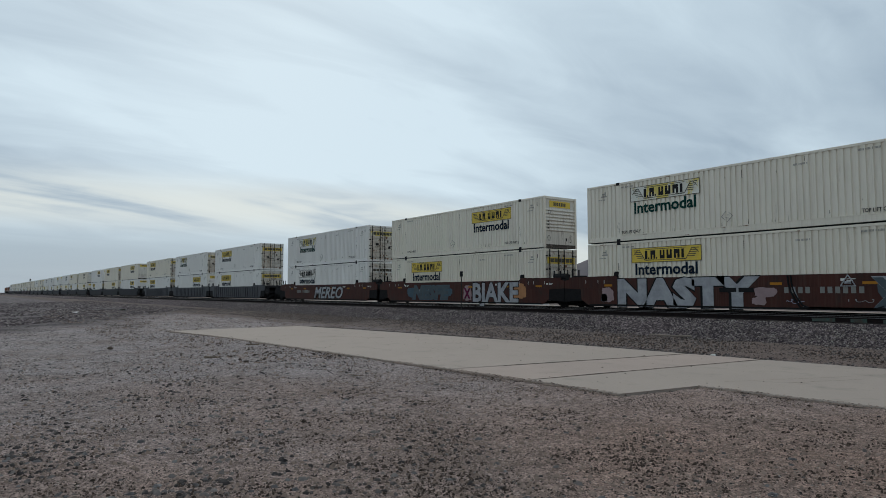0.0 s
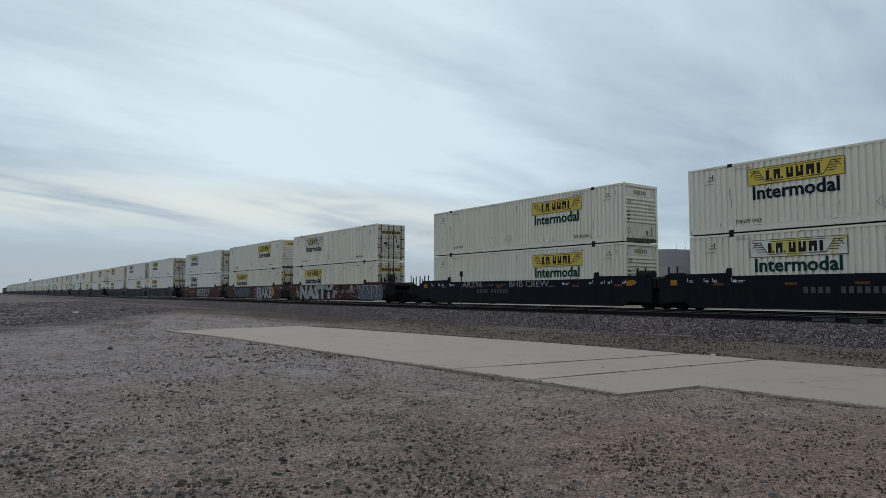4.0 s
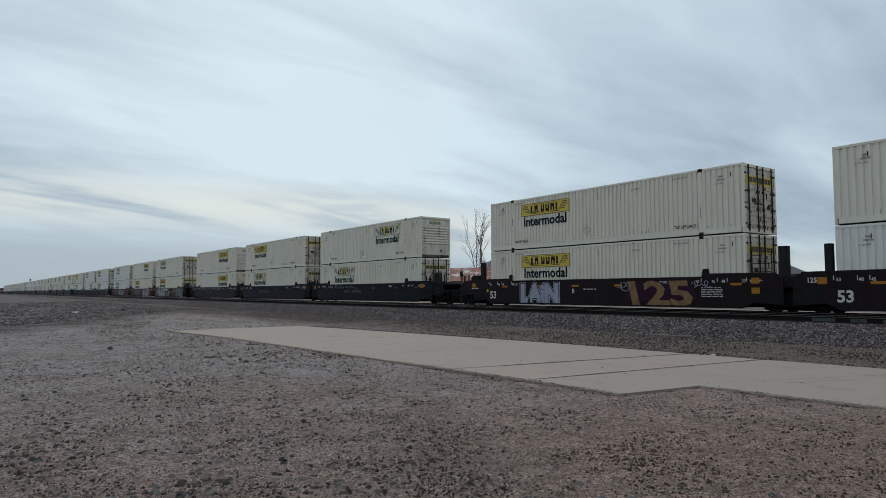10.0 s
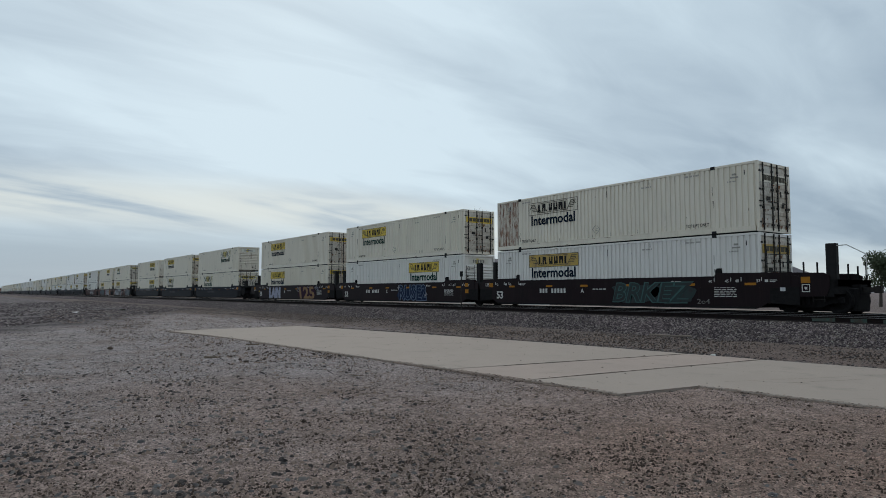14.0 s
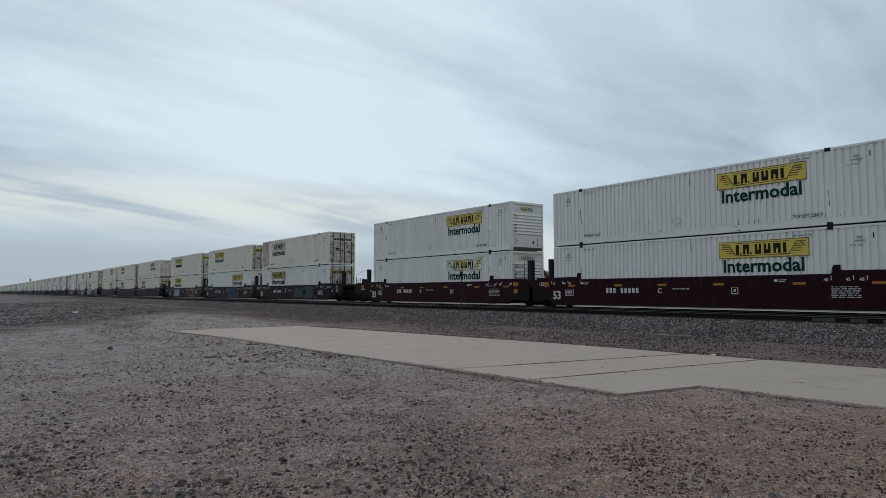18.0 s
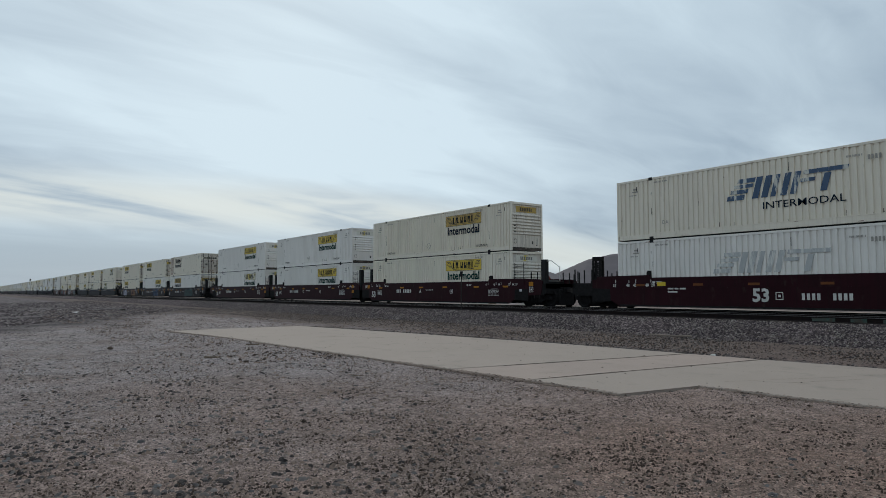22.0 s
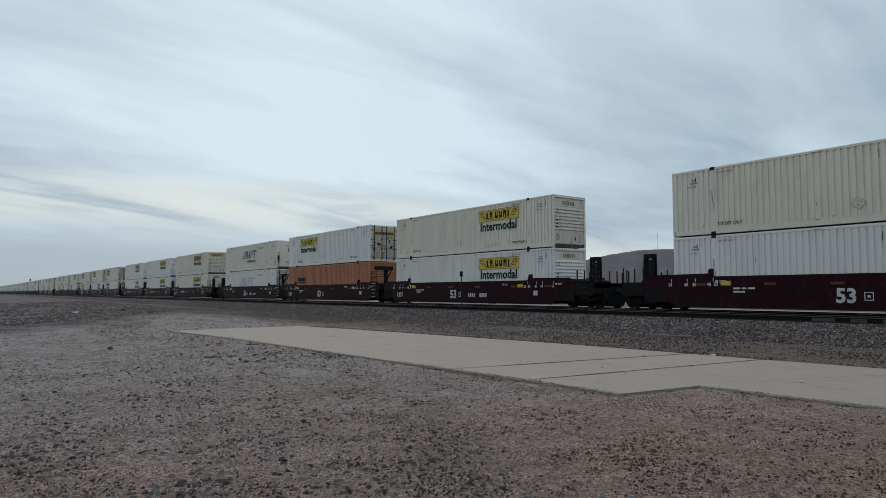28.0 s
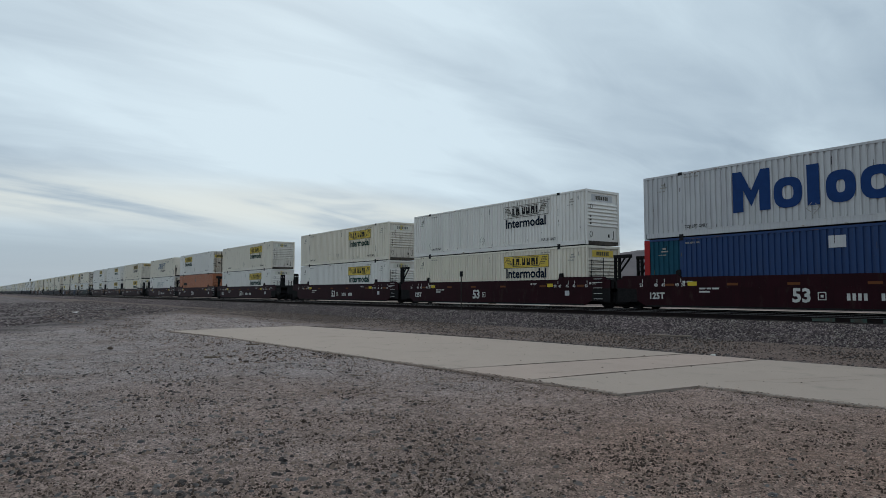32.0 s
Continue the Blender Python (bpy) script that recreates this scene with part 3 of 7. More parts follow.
    if near:
        for u in (-5.9, 4.75) if not paint_key.startswith("swift") else ():
            part("stencil", lettering("TOP LIFT ONLY", 0.2, BLACK, 0.002, width=1.12), BLACK, c, "dark stencilled words", at(u, 0.37))
        for u, w in ((-5.9, "00000 0000 0 0000"), (4.7, "00000 0000 0 00000"), (2.4, "0000 000000 0")):
            P("marking", ("marking", w), lambda: ticks(w, 0.042, 0.075), FAINTINK, "faint grey stencilled bars", at(u, 2.60 if u != 2.4 else 2.42))
        for u in (-7.3, 6.75):
            P("marking", "small_marking", lambda: ticks("00 000 00000", 0.035, 0.06).box(0.15, 0.5, -0.002, 0.002, 0.16, 0.22).box(0.22, 0.42, -0.002, 0.002, 0.28, 0.36), FAINTINK, "faint grey stencilled bars", at(u, 2.12))
        tagged(P("scrape", "scrape", lambda: Geo().box(0, 0.02, -0.003, 0.003, 0, 0.33).box(-7.2, -7.17, -0.003, 0.003, 0.1, 0.3).box(7.2, 7.235, -0.003, 0.003, 0.12, 0.32), BLACK, "", at(0.3, 2.25)), "dark scrapes on the side sheet", kind="stuff")
        if not paint_key.startswith("swift"):
            P("placard_outline", "placard_outline", g_diamond, FAINTINK, "faint worn placard outline", at(-0.4, 0.72))
        tagged(P("scuff", ("scuff", paint_key, logo), lambda: g_scuffs(len(paint_key) * 7 + len(logo or "") + nose_right), LINEINK, "dark scuffs and drips above the bottom rail", at(0, 0.0)), "dark scuffs and drips above the bottom rail", kind="stuff")
        tagged(P("edge_rust", ("edge_rust", paint_key, logo), lambda: g_edge_rust(len(paint_key) * 5 + len(logo or "") * 3 + nose_right), RUSTSPOT, "rust along the rails", at(0, 0.0)), "rust spots along the top and bottom rails", kind="stuff")
    end_ink = GREYINK
    if logo:
        film, ink = LOGOS[logo]
        u0 = HL - 2.75 - LOGO_W if nose_right else -HL + 2.75
        if film:
            P("logo_panel", "logo_panel", lambda: Geo().box(0, LOGO_W, -0.002, 0.002, 0, 0.70), film, LOGO_LABELS[logo], at(u0, 1.85))
        P("logo_border", "logo_border", g_logo_border, LINEINK, "", at(u0, 1.85, 0.003))
        P("logo_emblem", "logo_emblem", g_logo_emblem, LINEINK, "dark scroll shapes", at(u0, 1.85, 0.004))
        P("logo_name", "logo_name", g_logo_name, BLACK, "black blocks of a company name", at(u0, 1.85, 0.006))
        part("logo_word", lettering("Intermodal", 0.74, ink, 0.018, width=3.3), ink, c, "dark bold word", at(u0 + 0.2, 1.29))
        # the same house colours on both ends
        tag = film or body
        P("front_logo", "front_logo", lambda: flat_x(Geo(), HL - 0.074, -0.82, 0.82, 2.30, 2.66), {"ochre": OCHRE, "white": GREYP, "yellow": YELLOW}.get(logo, FADED), "worn logo panel on the front wall")
        P("front_logo_name", "front_logo_name", lambda: g_end_name(HL - 0.067, 7, -0.5, 0.5, 2.38, 2.58), GREYINK if logo in ("faded", "green") else LINEINK)
        P("door_logo", "door_logo", lambda: Geo().box(-HL + 0.002, -HL + 0.006, 0.08, 1.08, 2.05, 2.42).box(-HL + 0.002, -HL + 0.006, -1.08, -0.08, 2.05, 2.42), tag)
        P("door_logo_name", "door_logo_name", lambda: g_door_name(), LINEINK)
    if paint_key in ("swift", "swift_faded"):
        film = SWBLUE if paint_key == "swift" else GHOST
        P("logo_name", ("slanted_blocks", paint_key), g_slanted_blocks, film, "peeling slanted logo blocks", at(-2.3, 1.33) if paint_key == "swift" else at(-3.0, 1.25))
        if paint_key == "swift":
            part("logo_word", lettering("INTERMODAL", 0.40, NAVYINK, 0.002, width=3.1), NAVYINK, c, "thin black word", at(-0.75, 0.86))
            part("stencil", lettering("53ft", 0.30, FAINTINK, 0.0), FAINTINK, c, "faint grey stencilled size", at(6.65, 0.98))
            for u in (5.1, -5.5):
                part("stencil", lettering("DA", 0.24, FAINTINK, 0.0), FAINTINK, c, "grey stencilled letters", at(u, 0.66))
            P("dirt_streak", "dirt_streak", g_streaks, STEEL, "dark running stains", face)
        if paint_key == "swift_faded":
            P("door_logo", "slanted_door_blocks", lambda: g_end_slanted(-HL - 0.002), BIGBLUE, "slanting blue logo blocks on the doors")
        P("marking", ("number_bars", paint_key), lambda: ticks("0000 000000", 0.12, 0.17), FAINTINK, "faint grey number bars", at(3.1, 2.25))
    if paint_key == "orange":
        P("logo_name", "framed_bar", lambda: Geo().box(0, 1.75, -0.002, 0.002, 0.02, 0.10).box(0, 1.75, -0.002, 0.002, 0.18, 0.50), BLACK, "black logo bar", at(-5.85, 1.32))
        P("placard", "grey_diamond", lambda: Geo().prism([(0, -0.22), (0.22, 0), (0, 0.22), (-0.22, 0)], -0.002, 0.002), GREYINK, "grey diamond placard", at(0.2, 2.1))
        P("front_logo", "front_bar", lambda: Geo().box(HL - 0.05, HL - 0.004, -0.85, 0.85, 2.25, 2.55), BLACK)
    if paint_key == "grey":
        P("logo_name", "huge_blocks", g_huge_blocks, BIGBLUE, "huge blue logo blocks", at(-3.6, 0.82))
    if paint_key == "blue":
        P("decal", "white_decal", lambda: Geo().box(0, 0.6, -0.002, 0.002, 0, 0.45), GREYP, "pale square decal", at(0.1, 2.1))
        P("end_strip", "red_strip", lambda: Geo().box(-HL + 0.0, -HL + 0.3, -0.006, 0.001, 0.05, 2.85), RED, "red end strip", face @ Matrix.Translation((0, -HW - 0.002, 0)))
    return c


def ticks(pattern, w, h):
    """A line of small upright blocks, one for each character of a marking that must not or cannot be read."""
    g = Geo()
    for i, ch in enumerate(pattern):
        if ch != " ":
            g.box(i * w, i * w + w * 0.62, -0.002, 0.002, 0.0, h)
    return g


def mirrored(g, s):
    if s < 0:
        g.v = [(x, -y, z) for x, y, z in g.v]
        g.f = [tuple(reversed(f)) for f in g.f]
    return g


def g_diamond():
    """What is left of a torn-off diamond sticker."""
    g = Geo()
    for a, b in (((0, -.25), (.25, 0)), ((.25, 0), (.08, .17)), ((-.04, .21), (-.25, 0)), ((-.25, 0), (-.1, -.15)), ((-.06, -.04), (.1, -.09)), ((.02, .06), (.12, .04))):
        g.rod((a[0], 0, a[1]), (b[0], 0, b[1]), 0.013, sides=4)
    return g


def g_scuffs(seed):
    g, rs = Geo(), random.Random(seed)
    for i in range(16):
        u, w = rs.uniform(-7.8, 7.8), rs.uniform(0.01, 0.03)
        z = rs.choice((0.31, 0.31, 0.31, rs.uniform(0.4, 2.6)))
        if abs(abs(u) - 6.1) < 0.15:
            continue
        h = rs.uniform(0.03, 0.22)
        g.prism([(u, z), (u + w, z), (u + w * 0.8, z + h), (u + w * 0.3, z + h)], -0.002, 0.002)
    for s in (-1, 1):
        for k in range(3):
            u, z = s * (6.095 + rs.uniform(-0.07, 0.06)), rs.uniform(0.3, 2.3)
            g.box(u, u + 0.02, -0.004, 0.002, z, z + rs.uniform(0.1, 0.4))
    return g


def g_edge_rust(seed):
    g, rs = Geo(), random.Random(seed)
    for i in range(14):
        u, w = rs.uniform(-7.9, 7.6), rs.uniform(0.05, 0.35)
        z = rs.choice((0.245, 2.80, 2.80, 0.06))
        if z < 1 and (abs(abs(u) - 6.1) < 0.5 or abs(u) > 5.6):
            continue
        h = rs.uniform(0.012, 0.03)
        g.prism([(u, z), (u + w, z + h * 0.2), (u + w * 0.9, z + h), (u + w * 0.3, z + h * 0.7)], -0.004, 0.002)
    return g


def g_logo_border():
    g = Geo()
    for x0, x1, z0, z1 in ((0, LOGO_W, 0, .025), (0, LOGO_W, .675, .70), (0, .025, .025, .675), (LOGO_W - .025, LOGO_W, .025, .675)):
        g.box(x0, x1, -0.002, 0.002, z0, z1)
    return g


def g_logo_emblem():
    """The banner's slanting inner lines and the scrolls at both ends."""
    g = Geo()
    for s, cx in ((1, 0.0), (-1, LOGO_W)):
        X = lambda a: cx + s * a
        for k in range(5):
            a0, z0 = 0.12 + 0.05 * k, 0.56 - 0.09 * k
            p, q = sorted((X(a0), X(a0 + 0.34)))
            g.box(p, q, -0.002, 0.002, z0, z0 + 0.035)
        for a, b in (((0.45, 0.60), (0.75, 0.12)), ((0.12, 0.36), (0.36, 0.60)), ((0.75, 0.12), (1.25, 0.12))):
            g.rod((X(a[0]), 0, a[1]), (X(b[0]), 0, b[1]), 0.016, sides=4)
    g.box(0.8, LOGO_W - 0.75, -0.002, 0.002, 0.60, 0.625)
    g.box(0.8, LOGO_W - 0.75, -0.002, 0.002, 0.09, 0.115)
    return g


def slotted(g, x, w, z, h, way, t=0.002):
    """A solid block with one slot cut into it from above, from below or from neither."""
    a, b = x + w * 0.36, x + w * 0.62
    if way == 0:
        g.prism([(x, z), (x + w, z), (x + w, z + h), (x, z + h)], -t, t)
    elif way > 0:
        g.prism([(x, z), (x + w, z), (x + w, z + h), (b, z + h), (b, z + h * 0.42), (a, z + h * 0.42), (a, z + h), (x, z + h)], -t, t)
    else:
        g.prism([(x, z), (a, z), (a, z + h * 0.5), (b, z + h * 0.5), (b, z), (x + w, z), (x + w, z + h), (x, z + h)], -t, t)


def g_logo_name():
    g, x, k = Geo(), 0.76, 1.17
    for w, gap, way in ((0.12, 0.03, 0), (0.06, 0.06, 0), (0.22, 0.03, -1), (0.06, 0.12, 0), (0.22, 0.09, 1), (0.24, 0.09, 1), (0.25, 0.08, -1), (0.11, 0.0, 0)):
        slotted(g, x, w * k, 0.155, 0.08 if w < 0.1 else 0.40, way)
        x += (w + gap) * k
    return g


def g_door_name():
    g = Geo()
    pts = [(-0.86, 2.13)]
    for i in range(6):
        y = -0.86 + 0.3 * i
        pts += [(y + 0.2, 2.13), (y + 0.2, 2.32), (y + 0.24, 2.32), (y + 0.24, 2.13)] if i < 5 else [(y + 0.2, 2.13)]
    pts += [(0.84, 2.35), (-0.86, 2.35)]
    n = len(pts)
    g.v = [(-HL - 0.002, y, z) for y, z in pts] + [(-HL + 0.003, y, z) for y, z in pts]
    g.f = [tuple(range(n))[::-1], tuple(range(n, 2 * n))] + [(i, (i + 1) % n, n + (i + 1) % n, n + i) for i in range(n)]
    return g


def g_slanted_blocks():
    """Five slanting stripes and blocks of a lettered logo."""
    g, lean = Geo(), 0.28
    for x, w, z0, z1 in ((0.0, 0.75, 0.0, 0.2), (0.1, 0.75, 0.26, 0.42), (0.2, 0.8, 0.48, 0.62), (0.3, 0.75, 0.68, 0.86), (1.1, 0.26, 0.0, 0.86), (1.48, 0.26, 0.0, 0.86), (1.86, 0.2, 0.0, 0.86),
                         (2.25, 0.24, 0.0, 0.86), (2.62, 0.24, 0.0, 0.86), (2.9, 0.55, 0.42, 0.56), (2.95, 0.6, 0.70, 0.86), (3.75, 0.24, 0.0, 0.66), (3.55, 1.0, 0.70, 0.86)):
        g.prism([(x + lean * z0, z0), (x + w + lean * z0, z0), (x + w + lean * z1, z1), (x + lean * z1, z1)], -0.002, 0.002)
    return g


def g_huge_blocks():
    """Huge blocks and rounded rings, of the height and weight of the lettering that they stand for."""
    g, t = Geo(), 0.003

    def ring(x, w, h, band):
        """A rounded block with a rounded hole."""
        n, k, y = len(g.v), 28, (-t, t)
        for q in range(k):
            a = 2 * math.pi * q / k
            c, d = math.cos(a), math.sin(a)
            c, d = math.copysign(abs(c) ** 0.75, c), math.copysign(abs(d) ** 0.75, d)
            for yy in y:
                g.v.append((x + w / 2 * (1 + c), yy, h / 2 * (1 + d)))
                g.v.append((x + w / 2 + (w / 2 - band) * c, yy, h / 2 + (h / 2 - band) * d))
        for q in range(k):
            a, b = n + 4 * q, n + 4 * ((q + 1) % k)
            g.f += [(a, b, b + 1, a + 1), (a + 2, a + 3, b + 3, b + 2), (a, a + 2, b + 2, b), (a + 1, b + 1, b + 3, a + 3)]

    g.prism([(0, 0), (0.45, 0), (0.45, 0.9), (0.79, 0.2), (1.13, 0.9), (1.13, 0), (1.58, 0), (1.58, 1.68), (1.2, 1.68), (0.79, 0.85), (0.38, 1.68), (0, 1.68)], -t, t)
    ring(1.72, 1.1, 1.2, 0.33)
    g.box(3.0, 3.45, -t, t, 0.0, 1.56)
    ring(3.68, 1.02, 1.2, 0.36)
    ring(4.86, 1.14, 1.2, 0.33)
    g.prism([(6.16, 0), (6.5, 0), (6.5, 0.75), (6.86, 0.75), (6.86, 0), (7.2, 0), (7.2, 1.2), (6.16, 1.2)], -t, t)
    return g


def g_streaks():
    g = Geo()
    rnd = random.Random(5)
    for i in range(5):
        u, a = 7.55 + 0.1 * i + rnd.uniform(0, 0.03), rnd.uniform(0.15, 0.8)
        g.prism([(u, 0.35), (u + 0.02, 0.35), (u + 0.025, 0.35 + a), (u - 0.005, 0.35 + a)], -HW - 0.004, -HW - 0.001)
    for i in range(14):
        yy, z, a, w = rnd.choice((-1.1, -1.0, 0.95, 1.05)) + rnd.uniform(-0.1, 0.1), rnd.uniform(0.1, 0.7), rnd.uniform(0.5, 1.5), rnd.uniform(0.012, 0.04)
        n = len(g.v)
        g.v += [(HL - 0.006 + e * 3, yy + s * w * k, zz) for e in (0.0, 0.003) for s, k, zz in ((-1, 0.3, z), (1, 0.3, z), (1, 1, min(2.8, z + a)), (-1, 1, min(2.8, z + a)))]
        g.f += [(n + 4, n + 5, n + 6, n + 7), (n + 3, n + 2, n + 1, n)] + [(n + q, n + (q + 1) % 4, n + 4 + (q + 1) % 4, n + 4 + q) for q in range(4)]
    return g


def container(x, z, paint_key, logo, nose_right, near=True):
    m = pose(x, TRACK_Y, z, 0, 0, 0 if nose_right else 180)
    k = (paint_key, logo, nose_right, near)
    if k in CASES:
        return rides(copy_thing(CASES[k], m))
    CASES[k] = build_container(m, paint_key, logo, nose_right, near)
    return rides(CASES[k])


# ---- well cars ----
WELL_BOTTOM, SILL_TOP, END_TOP = 0.14, 1.47, 1.60


def g_side(face_y):
    y0, y1 = (face_y, face_y + 0.07) if face_y < 0 else (face_y - 0.07, face_y)
    return Geo().prism([(-9.62, 1.0), (-8.5, 0.95), (-8.45, 0.40), (-7.95, WELL_BOTTOM), (7.95, WELL_BOTTOM), (8.45, 0.40), (8.5, 0.95), (9.62, 1.0), (9.62, 1.40), (9.3, 1.45), (-9.3, 1.45), (-9.62, 1.40)], y0, y1)


def g_chord(face_y):
    s = -1 if face_y < 0 else 1
    a, b = sorted((face_y + s * 0.012, face_y - s * 0.12))
    return Geo().prism([(-9.3, 1.0), (9.3, 1.0), (9.3, END_TOP - 0.03), (6.22, END_TOP), (6.1, SILL_TOP), (-6.1, SILL_TOP), (-6.22, END_TOP), (-9.3, END_TOP - 0.03)], a, b)


def g_flange(face_y):
    s = -1 if face_y < 0 else 1
    a, b = sorted((face_y + s * 0.03, face_y - s * 0.10))
    return Geo().box(-7.9, 7.9, a, b, WELL_BOTTOM - 0.01, WELL_BOTTOM + 0.07)


def g_wheelset():
    g = Geo()
    n = 18
    for s in (-1, 1):
        prof = [(s * 0.66, 0.515), (s * 0.70, 0.515), (s * 0.72, WHEEL_R), (s * 0.80, WHEEL_R - 0.005), (s * 0.80, 0.40), (s * 0.76, 0.37), (s * 0.76, 0.14), (s * 0.82, 0.11), (s * 0.82, 0.0)]
        base = len(g.v)
        for yy, r in prof:
            g.v += [(r * math.cos(2 * math.pi * i / n), yy, r * math.sin(2 * math.pi * i / n)) for i in range(n)]
        for k in range(len(prof) - 1):
            for i in range(n):
                f = (base + k * n + i, base + k * n + (i + 1) % n, base + (k + 1) * n + (i + 1) % n, base + (k + 1) * n + i)
                g.f.append(f if s < 0 else tuple(reversed(f)))
        for i in range(3):          # bolts of the axle cap show the turning
            a = 2 * math.pi * i / 3
            g.rod((0.07 * math.cos(a), s * 0.82, 0.07 * math.sin(a)), (0.07 * math.cos(a), s * 0.86, 0.07 * math.sin(a)), 0.025)
    g.rod((0, -0.7, 0), (0, 0.7, 0), 0.085, sides=10)
    return g


def g_truck_side():
    g = Geo()
    g.prism([(-1.2, 0.40), (-0.75, 0.36), (-0.42, 0.22), (0.42, 0.22), (0.75, 0.36), (1.2, 0.40), (1.2, 0.60), (0.8, 0.66), (0.5, 0.80), (-0.5, 0.80), (-0.8, 0.66), (-1.2, 0.60)], -1.08, -0.92)
    for x in (-0.2, 0.0, 0.2):
        g.rod((x, -1.1, 0.3), (x, -1.1, 0.6), 0.065, sides=8)
    for x in (-0.9, 0.9):
        g.rod((x, -1.12, 0.49), (x, -0.9, 0.49), 0.13, sides=10)
    return g


def truck(car, x, turning):
    t = part("truck", kept("bolster", lambda: Geo().box(-0.22, 0.22, -0.95, 0.95, 0.42, 0.82).rod((0, 0, 0.8), (0, 0, 0.95), 0.3, sides=10), GRIME), GRIME, car, "dark wheel truck", Matrix.Translation((x, 0, 0)))
    part("side_frame", kept("side_frame", g_truck_side, GRIME), GRIME, t)
    part("side_frame", kept("side_frame", g_truck_side, GRIME), GRIME, t, "", pose(0, 0, 0, 0, 0, 180))
    # solid block added between the wheels: rigging and shade in one, closes the view through
    part("brake_rigging", kept("brake_rigging", lambda: Geo().box(-1.45, 1.45, -0.6, 0.6, 0.07, 0.95, 0.08), GRIME), GRIME, t, "solid dark block for the rigging and shade inside the truck")
    for dx in (-0.9, 0.9):
        w = part("wheelset", kept("wheelset", g_wheelset, GRIME), GRIME, t, "steel wheels on an axle", Matrix.Translation((dx, 0, WHEEL_R)))
        if turning:
            WHEELSETS.append((w, dx))


STYLES = {"brown": (BROWN, "weathered brown graffiti-covered well car"), "navy": (NAVY, "blue-black well car with pale scrawls"), "oxide": (DARKRED, "dark oxide-red well car"),
          "maroon": (MAROON, "maroon well car with white markings"), "lattice": (MAROON, "maroon well car with lattice end frames"), "ribbed": (ASHGREY, "dusty grey well car with upright side ribs"),
          "plain": (NAVY, "dark plain-sided well car")}


def lattice_column(car, x, y, h, mt):
    """A box column of four posts with a solid head, cross bars and braces on both faces."""
    a, d = 0.28, 0.14
    col = part("end_column", Geo().box(x - a, x + a, y - d, y + d, 1.5 + h - 0.2, 1.5 + h, 0.02), mt, car, "dark lattice end column")
    for sx in (-1, 1):
        for sy in (-1, 1):
            part("post", Geo().box(x + sx * (a - 0.05) - 0.05, x + sx * (a - 0.05) + 0.05, y + sy * (d - 0.04) - 0.04, y + sy * (d - 0.04) + 0.04, 1.3, 1.5 + h - 0.2), mt, col)
    for k in range(3):
        z = 1.42 + (h - 0.2) * k / 3
        for sy in (-1, 1):
            yy = y + sy * (d - 0.04)
            part("cross_bar", Geo().box(x - a + 0.1, x + a - 0.1, yy - 0.03, yy + 0.03, z, z + 0.08), mt, col)
            part("brace", Geo().rod((x - a + 0.1, yy, z + 0.08), (x + a - 0.1, yy, z + (h - 0.2) / 3), 0.03, sides=4), mt, col)
            part("middle_post", Geo().box(x - 0.04, x + 0.04, yy - 0.025, yy + 0.025, z + 0.08, z + (h - 0.2) / 3), mt, col)


